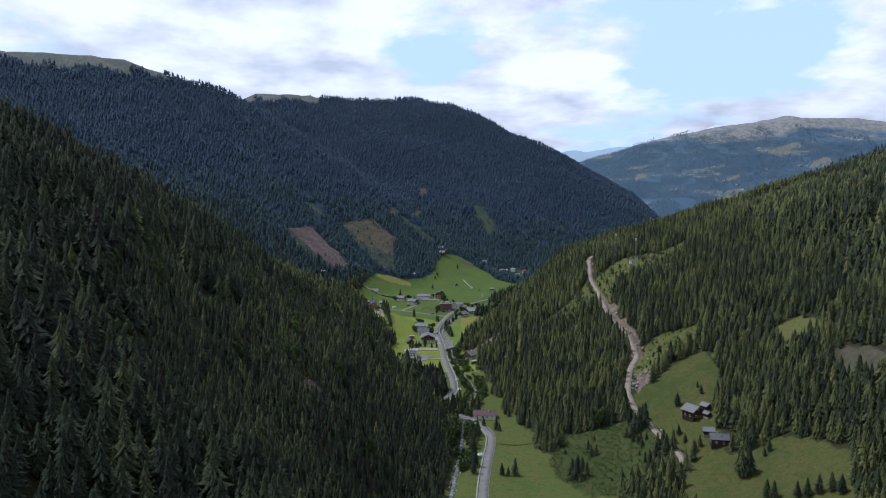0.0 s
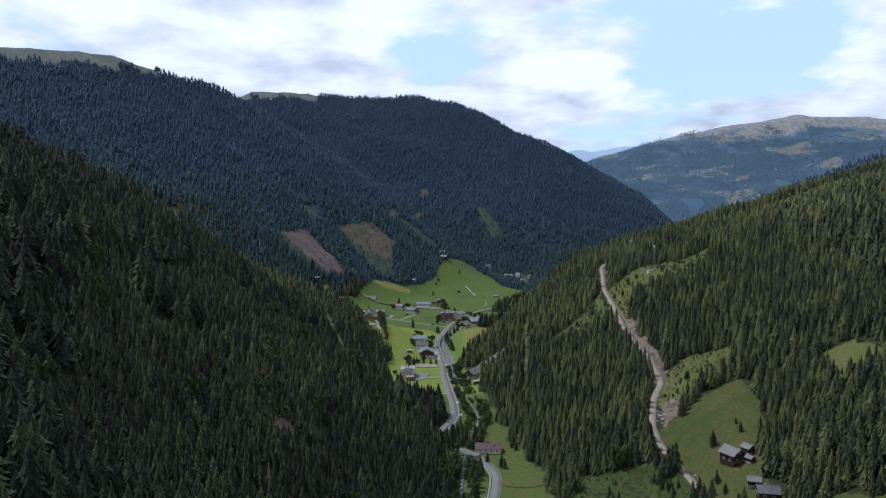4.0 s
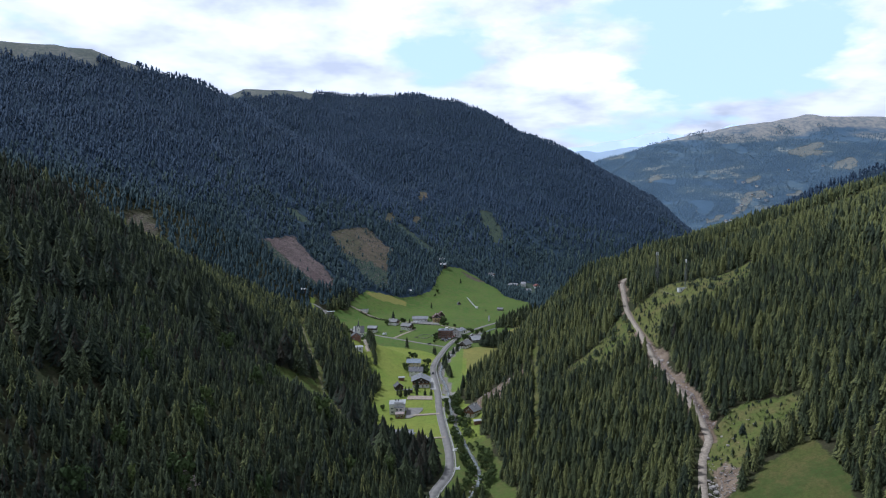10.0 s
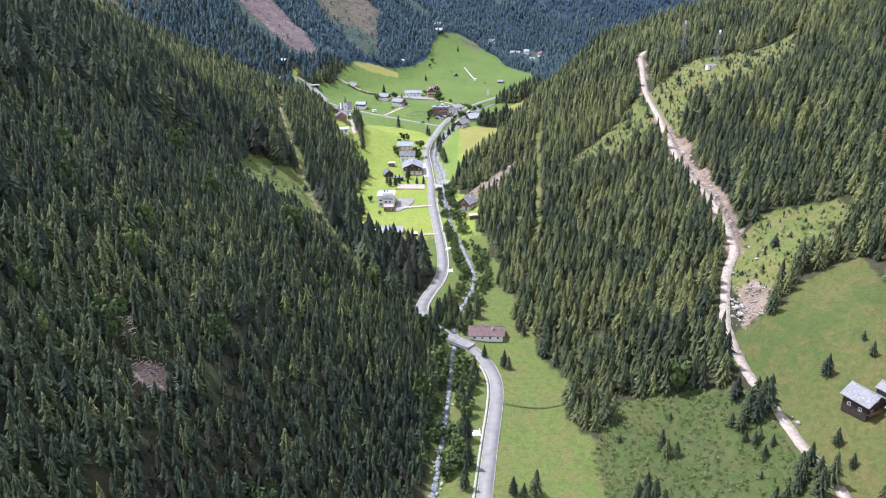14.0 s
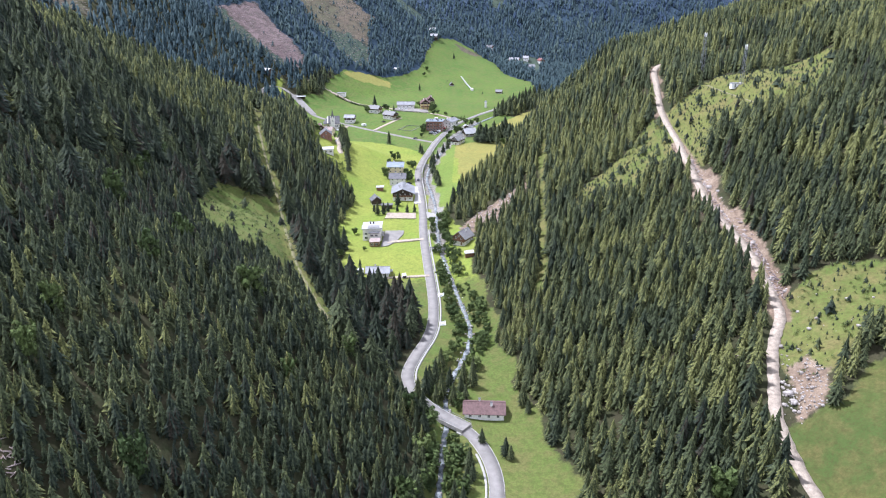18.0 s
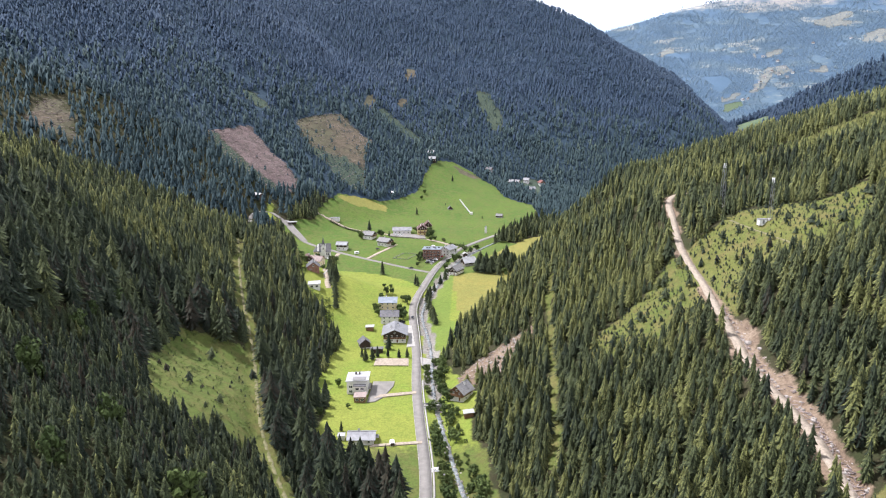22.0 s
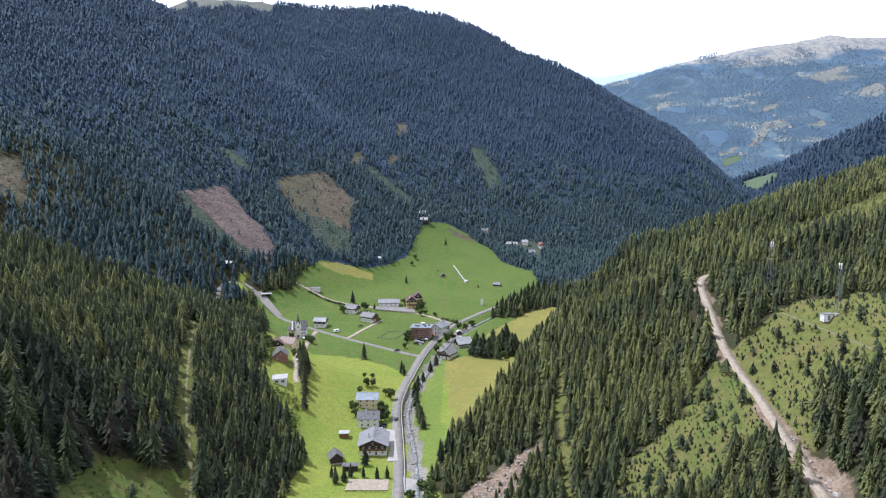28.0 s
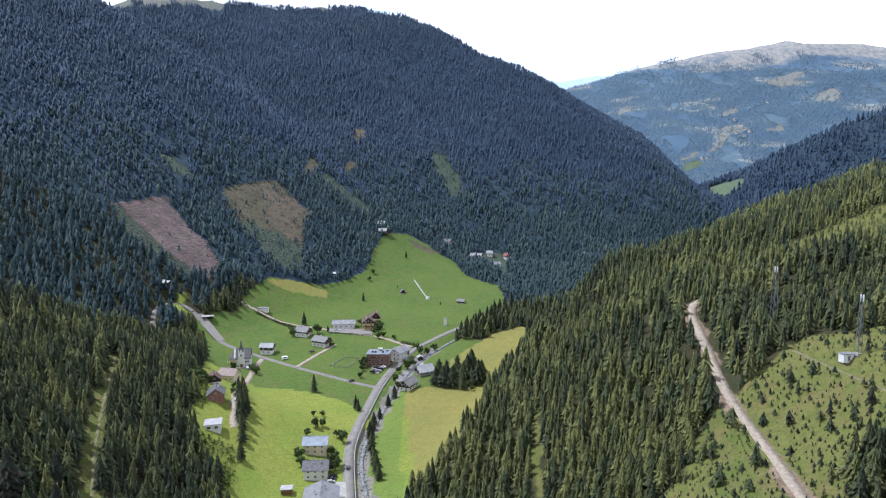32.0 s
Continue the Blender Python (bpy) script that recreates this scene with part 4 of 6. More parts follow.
kerb("road_edge", ROAD, 3.7, 0.4, -0.6, 0.42, CONCRETE, "pale concrete footway along the road", "footway", (-460, 404))
kerb("road_edge", ROAD, -2.66, 0.1, -0.4, 0.36, CONCRETE, "narrow pale kerb along the valley road", "kerb", (-460, 640))
kerb("road_edge", ROAD, 2.66, 0.1, -0.4, 0.36, CONCRETE, "narrow pale kerb along the valley road", "kerb", (-460, 410))
kerb("road_edge", ROAD, -3.1, 0.25, -2.0, 1.0, CONCRETE, "pale stone retaining wall between road and stream", "wall", (640, 905))

kerb("road_edge", ROAD, 2.66, 0.1, -0.4, 0.36, CONCRETE, "narrow pale kerb along the valley road", "kerb", (445, 900))
c, t = along(ROAD, 1.0)
k = int(np.hypot(c[:, 0] + 2.5, c[:, 1] - 419.8).argmin())
bridge = new("road_bridge")
bridge.matrix_world = pose(c[k, 0], c[k, 1], float(level(ROAD, c[k:k + 1])[0]), 0, 0, math.degrees(math.atan2(t[k, 1], t[k, 0])))
tagged(bridge, "short concrete road bridge over the stream", "bridge")


# ---------------------------------------------------------------- building blocks
def box_mesh(bm, x0, x1, y0, y1, z0, z1):
    v = [bm.verts.new(p) for p in ((x0, y0, z0), (x1, y0, z0), (x1, y1, z0), (x0, y1, z0), (x0, y0, z1), (x1, y0, z1), (x1, y1, z1), (x0, y1, z1))]
    for f in ((3, 2, 1, 0), (4, 5, 6, 7), (0, 1, 5, 4), (1, 2, 6, 5), (2, 3, 7, 6), (3, 0, 4, 7)):
        bm.faces.new([v[k] for k in f])


def box_bm(*spans):
    bm = bmesh.new()
    for s in spans:
        box_mesh(bm, *s)
    return bm


def prism_bm(outline, y0, y1):
    """An outline in x and z, drawn out along y."""
    bm = bmesh.new()
    a = [bm.verts.new((x, y0, z)) for x, z in outline]
    b = [bm.verts.new((x, y1, z)) for x, z in outline]
    bm.faces.new(a)
    bm.faces.new(b[::-1])
    for k in range(len(a)):
        j = (k + 1) % len(a)
        bm.faces.new([a[j], a[k], b[k], b[j]])
    bmesh.ops.recalc_face_normals(bm, faces=bm.faces[:])
    return bm


def prism_between(half, y0, y1, z0, z1):
    """A sloping box 0.9 thick from y0, z0 to y1, z1."""
    bm = bmesh.new()
    v = [bm.verts.new(p) for p in ((-half, y0, z0 - 0.9), (half, y0, z0 - 0.9), (half, y1, z1 - 0.9), (-half, y1, z1 - 0.9), (-half, y0, z0 + 0.5), (half, y0, z0 + 0.5), (half, y1, z1 + 0.5), (-half, y1, z1 + 0.5))]
    for f in ((3, 2, 1, 0), (4, 5, 6, 7), (0, 1, 5, 4), (1, 2, 6, 5), (2, 3, 7, 6), (3, 0, 4, 7)):
        bm.faces.new([v[k] for k in f])
    return bm


def cone_bm(r0, r1, z0, z1, n, x=0.0, y=0.0):
    bm = bmesh.new()
    bmesh.ops.create_cone(bm, cap_ends=True, segments=n, radius1=r0, radius2=r1, depth=z1 - z0, matrix=Matrix.Translation((x, y, (z0 + z1) / 2)) @ Matrix.Rotation(math.pi / n, 4, "Z"))
    return bm


def spun(bm, turn, shift):
    """Turns a bmesh about z and moves it."""
    bmesh.ops.rotate(bm, verts=bm.verts[:], cent=(0, 0, 0), matrix=Matrix.Rotation(radians(turn), 3, "Z"))
    bmesh.ops.translate(bm, verts=bm.verts[:], vec=shift)
    return bm


def base_at(name, x, y, turn, label, category, group="", reach=4.0):
    """An Empty on the ground that carries a thing's parts."""
    a = np.array([x - reach, x + reach, x - reach, x + reach, x])
    b = np.array([y - reach, y - reach, y + reach, y + reach, y])
    z = float(height(a, b).mean())
    ob = new(name)
    ob.matrix_world = pose(x, y, z, 0, 0, turn)
    return tagged(ob, label, category, group)


def window_mesh(w, h):
    """A shared frame and a shared pane, in the plane y = 0, facing -y."""
    bm = bmesh.new()
    t = 0.1
    for s in ((-w / 2, -w / 2 + t, 0, h), (w / 2 - t, w / 2, 0, h), (-w / 2, w / 2, 0, t), (-w / 2, w / 2, h - t, h), (-0.04, 0.04, 0, h)):
        box_mesh(bm, s[0], s[1], -0.09, 0.05, s[2], s[3])
    me = bpy.data.meshes.new("window")
    bm.to_mesh(me)
    bm.free()
    me.materials.append(PLASTER)
    bm = box_bm((-w / 2 + 0.05, w / 2 - 0.05, -0.03, 0.04, 0.05, h - 0.05))
    pane = bpy.data.meshes.new("pane")
    bm.to_mesh(pane)
    bm.free()
    pane.materials.append(GLASS)
    return me, pane


WINDOW = window_mesh(1.15, 1.3)
WIDE_WINDOW = window_mesh(1.9, 1.45)


def put_window(parent, x, y, z, turn, kind=None):
    me, pane = kind or WINDOW
    ob = new("window", me)
    ob.parent = parent
    ob.matrix_local = pose(x, y, z, 0, 0, turn)
    p = new("pane", pane)
    p.parent = ob


def house(name, x, y, turn, w, d, low, high, rise, wall, upper, roof, label, category="house", eaves=1.0, chimneys=1, balcony=False, windows=True, porch=False, group="", end_wood=True):
    """A house with its ridge along its own y axis: walls up to low of one stuff, to high of another, then the gable.
    rise: how far the ridge stands over the eaves."""
    h = base_at(name, x, y, turn, label, category, group, min(w, d) / 2)
    part("wall", box_bm((-w / 2, w / 2, -d / 2, d / 2, -2.0, low)), wall, h)
    if high > low:
        part("upper_wall", box_bm((-w / 2 - 0.04, w / 2 + 0.04, -d / 2 - 0.04, d / 2 + 0.04, low + 0.003, high)), upper, h)
    g = 0.04 if high > low else 0.0
    part("gable", prism_bm([(-w / 2 - g, high + 0.002), (w / 2 + g, high + 0.002), (0, high + rise)], -d / 2 - g, d / 2 + g), upper, h)
    slope = rise / (w / 2)
    t = 0.28
    for s in (-1, 1):
        e = w / 2 + eaves
        pts = [(0, high + rise + 0.05), (s * e, high - slope * eaves + 0.05), (s * e, high - slope * eaves + t), (0, high + rise + t + 0.06)]
        part("roof", prism_bm(pts, -d / 2 - eaves, d / 2 + eaves), roof, h)
    part("ridge_cap", box_bm((-0.18, 0.18, -d / 2 - eaves - 0.02, d / 2 + eaves + 0.02, high + rise + 0.2, high + rise + 0.42)), roof, h)
    for k in range(chimneys):
        cx, cy = w * (0.14 if k % 2 == 0 else -0.17), d * (0.12 - 0.3 * k)
        top = high + rise + 0.9
        c = part("chimney", box_bm((cx - 0.4, cx + 0.4, cy - 0.4, cy + 0.4, high + rise * 0.4, top)), PLASTER, h)
        part("chimney_cap", box_bm((cx - 0.52, cx + 0.52, cy - 0.52, cy + 0.52, top, top + 0.12)), SLATE, c)
    if windows:
        floors = max(1, int(round(high / 2.7)))
        for fl in range(floors):
            z = 0.95 + fl * 2.7
            if z + 1.4 > high + rise * 0.3:
                continue
            off = 0.02 if z < low else 0.06
            n = max(1, int(w / 3.4))
            for k in range(n):
                px = (k - (n - 1) / 2) * w / (n + 0.25)
                if not (fl == 0 and k == n // 2):
                    put_window(h, px, -d / 2 - off, z, 0)
                put_window(h, px, d / 2 + off, z, 180)
            n = max(1, int(d / 3.8))
            for k in range(n):
                py = (k - (n - 1) / 2) * d / (n + 0.25)
                put_window(h, -w / 2 - off, py, z, 270)
                put_window(h, w / 2 + off, py, z, 90)
        if rise > 1.8:
            put_window(h, 0, -d / 2 - 0.06, high + 0.25, 0)
        n = max(1, int(w / 3.4))
        dx = (n // 2 - (n - 1) / 2) * w / (n + 0.25)
        door = part("door", box_bm((dx - 0.5, dx + 0.5, -d / 2 - 0.07, -d / 2 + 0.05, 0.0, 2.05)), BROWNWOOD, h)
        part("handle", box_bm((dx + 0.32, dx + 0.42, -d / 2 - 0.13, -d / 2 - 0.06, 1.0, 1.05)), STEEL, door)
    if balcony:
        z = min(low + 0.15, 3.0)
        b = part("balcony", box_bm((-w / 2, w / 2, -d / 2 - 1.25, -d / 2 - 0.05, z - 0.18, z)), BROWNWOOD, h)
        part("railing", box_bm((-w / 2, w / 2, -d / 2 - 1.25, -d / 2 - 1.17, z + 0.15, z + 0.95), (-w / 2, w / 2, -d / 2 - 1.29, -d / 2 - 1.13, z + 0.98, z + 1.06)), BROWNWOOD, b)
        for k in range(4):
            bx = -w / 2 + 0.1 + k * (w - 0.2) / 3
            part("baluster", box_bm((bx - 0.06, bx + 0.06, -d / 2 - 1.27, -d / 2 - 1.15, z, z + 0.98)), BROWNWOOD, b)
    if porch:
        p = part("porch_roof", box_bm((-1.6, 1.6, -d / 2 - 2.2, -d / 2 - 0.02, 2.4, 2.55)), roof, h)
        for s in (-1.4, 1.4):
            part("post", box_bm((s - 0.08, s + 0.08, -d / 2 - 2.1, -d / 2 - 1.94, 0, 2.4)), BROWNWOOD, p)
    return h


def flat_house(name, x, y, turn, w, d, tall, wall, roof, label, category="house", tilt=0.0, windows=True, eaves=0.5, balconies=0, group=""):
    """A block with a flat or slightly tilted roof; balconies on its front, storey by storey."""
    h = base_at(name, x, y, turn, label, category, group, min(w, d) / 2)
    part("wall", prism_bm([(-w / 2, -2.0), (w / 2, -2.0), (w / 2, tall + tilt), (-w / 2, tall)], -d / 2, d / 2), wall, h)
    k = tilt / w
    e = w / 2 + eaves
    part("roof", prism_bm([(-e, tall - k * eaves + 0.01), (e, tall + tilt + k * eaves + 0.01), (e, tall + tilt + k * eaves + 0.3), (-e, tall - k * eaves + 0.3)], -d / 2 - eaves, d / 2 + eaves), roof, h)
    if windows:
        for fl in range(max(1, int(tall / 2.7))):
            z = 0.9 + fl * 2.75
            n = max(1, int(w / 3.0))
            for j in range(n):
                px = (j - (n - 1) / 2) * w / (n + 0.2)
                put_window(h, px, -d / 2 - 0.02, z, 0, WIDE_WINDOW)
                put_window(h, px, d / 2 + 0.02, z, 180)
            n = max(1, int(d / 3.6))
            for j in range(n):
                py = (j - (n - 1) / 2) * d / (n + 0.2)
                put_window(h, -w / 2 - 0.02, py, z, 270)
                put_window(h, w / 2 + 0.02, py, z, 90)
    for fl in range(balconies):
        z = 2.75 + fl * 2.75
        b = part("balcony", box_bm((-w / 2, w / 2, -d / 2 - 1.4, -d / 2 - 0.04, z - 0.16, z)), CONCRETE, h)
        part("railing", box_bm((-w / 2, w / 2, -d / 2 - 1.4, -d / 2 - 1.32, z, z + 0.95)), BRICKRED, b)
        for j in range(5):
            bx = -w / 2 + 0.1 + j * (w - 0.2) / 4
            part("partition", box_bm((bx - 0.07, bx + 0.07, -d / 2 - 1.3, -d / 2 - 0.04, z, z + 2.5)), BROWNWOOD, b)
    return h


part("deck", box_bm((-9, 9, -2.75, 2.75, -1.1, 0.05)), ASPHALT, bridge)
for s in (-1, 1):
    part("parapet", box_bm((-9, 9, s * 2.88 - 0.12, s * 2.88 + 0.12, -1.2, 0.5)), CONCRETE, bridge)
    rail = part("railing", box_bm((-9, 9, s * 2.88 - 0.05, s * 2.88 + 0.05, 1.3, 1.4)), STEEL, bridge)
    for k in range(7):
        part("railing_post", box_bm((-8.7 + 2.9 * k - 0.05, -8.7 + 2.9 * k + 0.05, s * 2.88 - 0.05, s * 2.88 + 0.05, 0.5, 1.3)), STEEL, rail)
    part("abutment", box_bm((s * 8 - 1.2, s * 8 + 1.2, -3.6, 3.6, -3.5, -1.11)), CONCRETE, bridge)

# ---------------------------------------------------------------- the houses by the road
house("chalet", -45, 688, 4, 14.5, 17, 2.9, 5.6, 3.1, PLASTER, DARKWOOD, SHEETROOF, "large dark timber chalet with white ground floor and pale metal roof", "chalet", 1.3, 2, True)
house("house", -52, 719, 94, 11, 12, 5.2, 5.2, 2.6, PLASTER, PLASTER, SLATE, "white house with dark grey roof between road and meadow", "house", 0.8, 2, group="houses by the road")
house("house", -56, 744, 92, 11, 12.5, 5.4, 5.4, 2.4, CREAM, PLASTER, BLUEROOF, "pale house with blue-grey roof among garden trees", "house", 0.8, 1, group="houses by the road")
flat_house("garage", -63.5, 700, 4, 5, 4, 2.5, BROWNWOOD, WHITEROOF, "small garage with flat white roof beside the chalet", "garage", 0.2, False)
house("hay_barn", -63, 671, 20, 6.5, 6.5, 0.6, 3.4, 2.6, CONCRETE, DARKWOOD, SLATE, "small dark timber barn with a steep roof on grass", "barn", 0.7, 0, windows=False)
flat_house("shed", -54, 663, 2, 7.5, 3.5, 2.4, DARKWOOD, SLATE, "low dark shed with flat roof in front of the barn", "shed", 0.3, False)
white_house = flat_house("white_house", -57, 608, 3, 11.5, 12, 7.4, PLASTER, WHITEROOF, "white three-storey house with a flat pale roof and driveway", "house", 0.5, True, 0.6)
part("front_wing", box_bm((-1.6, 4.6, -8.4, -6.02, -2, 5.6)), PLASTER, white_house)
part("wing_roof", prism_bm([(-2.0, 5.62), (5.0, 5.62), (5.0, 5.9), (-2.0, 5.9)], -8.9, -6.05), SLATE, white_house)
part("roof_terrace", box_bm((-2.4, 4.8, -6.0, -1.6, 8.25, 8.42)), SHINGLE, white_house)
for wx in (0.2, 2.9):
    put_window(white_house, wx, -8.43, 3.4, 0, WIDE_WINDOW)
for cx in (-1.4, 0.6):
    stack = part("chimney", box_bm((cx - 0.35, cx + 0.35, 2.6, 3.3, 7.6, 9.3)), DARKWOOD, white_house)
    part("chimney_cap", box_bm((cx - 0.5, cx + 0.5, 2.45, 3.45, 9.3, 9.42)), SLATE, stack)
deck = part("balcony", box_bm((5.8, 7.6, -5.0, 3.0, 2.6, 2.8)), CONCRETE, white_house)
part("railing", box_bm((7.5, 7.6, -5.0, 3.0, 2.8, 3.75)), DARKWOOD, deck)
flat_house("annex", -54, 595, 3, 6, 6, 2.9, BROWNWOOD, PINKROOF, "low brown annex with terrace roof beside the white house", "annex", 0.2, True, 0.4)
house("bungalow", -46.5, 551, 93, 8.5, 12, 2.9, 2.9, 1.7, PLASTER, PLASTER, SHEETROOF, "white bungalow with pale grey roof on the meadow", "bungalow", 0.9, 1, porch=True)
flat_house("shed", -56.5, 552, 3, 3.2, 3.4, 2.2, PLASTER, WHITEROOF, "small white garden shed beside the bungalow", "shed", 0.1, False, 0.2)
house("house", 0.5, 597, -32, 8.5, 9.5, 2.7, 4.8, 3.4, PLASTER, BROWNWOOD, SHINGLE, "small timber house with steep grey roof by the stream", "house", 0.9, 1, True)
flat_house("shed", 4.5, 573, 8, 4.6, 3.6, 2.4, BROWNWOOD, WHITEROOF, "garden hut with white roof at the forest edge", "shed", 0.4, False, 0.5)
house("farm_house", 11.5, 426, 90, 8.5, 15.5, 3.0, 3.0, 2.3, PLASTER, DARKWOOD, TILEROOF, "long white house with purple-brown roof on the meadow", "house", 0.8, 2, False)
house("alpine_hut", 130.7, 327, 28, 8, 8.5, 1.0, 4.3, 2.5, DARKWOOD, DARKWOOD, SHINGLE, "dark timber alpine hut with silvery shingle roof on a slope", "hut", 0.9, 0, True)
house("alpine_hut", 138.5, 328, 28, 4.6, 5, 0.4, 2.5, 1.5, CONCRETE, DARKWOOD, SHINGLE, "small timber hut with silvery roof behind the larger hut", "hut", 0.5, 0, windows=False)
house("alpine_hut", 136.8, 320.5, 28, 3, 3.6, 0.3, 2.0, 1.0, CONCRETE, DARKWOOD, SHINGLE, "tiny timber store with silvery roof beside the hut", "hut", 0.4, 0, windows=False)
house("alpine_hut", 133.5, 291, 80, 6.8, 8.5, 0.8, 3.5, 2.0, DARKWOOD, DARKWOOD, SLATE, "low dark timber hut with grey roof under spruces", "hut", 0.8, 1)
house("alpine_hut", 132, 303, 75, 4.2, 5.5, 0.4, 2.6, 1.4, CONCRETE, DARKWOOD, SHINGLE, "small dark barn with grey roof above the low hut", "hut", 0.6, 0, windows=False)

# ---------------------------------------------------------------- the village
inn = flat_house("hotel", -31.5, 890, -6, 16, 11.5, 9.2, BRICKRED, BLUEROOF, "three-storey hotel with red-brown balconies and blue-grey flat roof", "hotel", 0.4, True, 0.9, 2)
for k, (sx, sy) in enumerate(((-4.5, -1.5), (-2.4, -1.5), (1.2, 2.0), (3.4, -1.8), (6.0, 1.5))):
    sky = part("skylight", box_bm((sx - 0.8, sx + 0.8, sy - 0.9, sy + 0.9, 9.85, 10.45)), SLATE, inn)
    part("pane", box_bm((sx - 0.65, sx + 0.65, sy - 0.75, sy + 0.75, 10.4, 10.5)), GLASS, sky)
part("lift_head", box_bm((-1.2, 2.0, 2.8, 5.0, 9.8, 11.4)), PLASTER, inn)
house("hotel_wing", -17, 904, -30, 11, 14, 6.4, 6.4, 2.0, PLASTER, PLASTER, SHEETROOF, "white hotel wing with pale roof behind the hotel", "house", 0.9, 2)
house("barn", -8, 842, -28, 7.5, 13, 2.4, 4.2, 3.0, PLASTER, DARKWOOD, SHINGLE, "dark barn with weathered grey roof and white base", "barn", 0.9, 0)
tee = house("barn", 2.5, 868, -62, 8.5, 11, 1.5, 3.4, 3.4, CONCRETE, DARKWOOD, WHITEROOF, "barn with a bright whitish roof beside the hay meadow", "barn", 1.0, 0)
part("cross_gable", spun(prism_bm([(-2.9, 0), (2.9, 0), (2.9, 3.2), (0, 6.0), (-2.9, 3.2)], 0, 6.2), 90, (0, 1, 0)), DARKWOOD, tee)
for s in (-1, 1):
    part("cross_roof", spun(prism_bm([(0, 6.1), (s * 3.6, 2.65), (s * 3.6, 2.9), (0, 6.42)], 0, 7.0), 90, (0, 1, 0)), WHITEROOF, tee)
house("shed", -1, 905, 10, 4, 4.5, 2.2, 2.2, 1.0, DARKWOOD, DARKWOOD, WHITEROOF, "small shed with white roof behind the barns", "shed", 0.4, 0, windows=False)
house("long_barn", -68.5, 981, 92, 8.5, 18.5, 3.0, 4.0, 2.3, PLASTER, DARKWOOD, SHEETROOF, "long barn with white wall and pale grey roof on meadow", "barn", 1.0, 0)
house("yellow_house", -47, 977, 8, 9.5, 11, 5.6, 6.8, 3.8, YELLOW, DARKWOOD, TILEROOF, "tall yellow house with dark timber gable and brown roof", "house", 0.9, 2, True)
house("house", -42, 992, 8, 8, 9, 5.0, 6.5, 3.8, CREAM, DARKWOOD, TILEROOF, "brown-roofed house behind the yellow house", "house", 0.8, 1)
house("store_house", -121, 918, 84, 8.5, 9.5, 3.0, 5.6, 2.0, PLASTER, DARKWOOD, SHEETROOF, "white and dark timber building with pale roof by the road", "house", 1.0, 0)
house("chalet", -100, 958, 70, 9.5, 10.5, 3.0, 4.6, 2.6, PLASTER, DARKWOOD, SHINGLE, "chalet with white base, dark timber and grey roof", "chalet", 1.0, 1, True, group="chalets above the road")
house("chalet", -81, 934, 62, 9.5, 12, 3.0, 4.8, 2.6, PLASTER, DARKWOOD, SHINGLE, "dark chalet with grey roof at the end of a drive", "chalet", 1.0, 1, True, group="chalets above the road")
house("house", -131, 846, 75, 9.5, 11.5, 3.6, 4.4, 3.2, CREAM, CREAM, PINKROOF, "cream house with faded tile roof beside the lane", "house", 0.8, 1, group="houses on the church lane")
house("house", -127.5, 800, 20, 8, 9, 2.6, 3.8, 3.4, PLASTER, DARKWOOD, TILEROOF, "white house with steep brown roof beside the lane", "house", 0.7, 1, group="houses on the church lane")
house("house", -115.5, 764, 14, 9, 9.5, 2.8, 3.6, 3.4, BRICKRED, BRICKRED, SLATE, "reddish house with dark grey roof by a white yard", "house", 0.7, 1, group="houses on the church lane")
flat_house("house", -107.5, 731, 12, 8, 8, 3.0, PLASTER, WHITEROOF, "white flat-roofed house at the edge of the meadow", "house", 0.3, True, 0.6)
for hx, hy, turn, w, d, mat in ((-50, 1230, 80, 9, 11, SHEETROOF), (-52, 1248, 70, 9, 10, SHEETROOF)):
    house("farmstead", hx, hy, turn, w - 1.5, d - 2, 2, 3.8, 2.4, DARKWOOD, DARKWOOD, mat, "dark farmhouse with pale roof at the top of the meadow", "farmhouse", 0.9, 1)
for hx, hy, turn, w, d, mat, words in ((66, 1270, 70, 9, 14, SHEETROOF, "long house with pale grey roof among trees beyond the meadow"), (84, 1284, 75, 6, 7, SHEETROOF, "small pale house beyond the meadow"), (86, 1232, 110, 8, 12, SHEETROOF, "low house with whitish grey roof in a forest glade"), (106, 1282, 20, 8, 9, REDROOF, "house with a red roof at the forest edge"), (91, 1164, 60, 4, 5, SHINGLE, "little grey-roofed shed in a forest glade"), (30, 1292, 60, 7, 9, SLATE, "dark house half hidden by spruces")):
    house("far_house", hx, hy, turn, w, d, 3, 4.2, 2.4, PLASTER, BROWNWOOD, mat, words, "house", 0.9, 1)
for k, (hx, hy) in enumerate(((1049, 3071), (1030, 3072), (1091, 3115), (1119, 3152), (1145, 3179), (1187, 3221), (1206, 3192), (1246, 3245), (1236, 3292), (1189, 3327), (1412, 3392), (1567, 3393), (1230, 3176), (1263, 3205))):
    house("hamlet_house", hx, hy, 37 * k % 90, 8, 11, 3, 4.5, 3, PLASTER, BROWNWOOD, SHEETROOF if k % 2 else SHINGLE, "pale farmhouse of a hamlet on a distant slope", "farmhouse", 1.0, 0, windows=False, group="hamlet on the distant slope")
house("meadow_hut", -21, 1086, 10, 5, 5.5, 0.3, 1.0, 2.6, CONCRETE, DARKWOOD, SLATE, "small dark hut with steep roof on the meadow", "hut", 0.5, 0, windows=False)
house("meadow_barn", 37, 1058, 75, 5, 7, 0.6, 2.2, 1.6, CONCRETE, DARKWOOD, SHINGLE, "low grey-roofed barn on the upper meadow", "barn", 0.7, 0, windows=False)
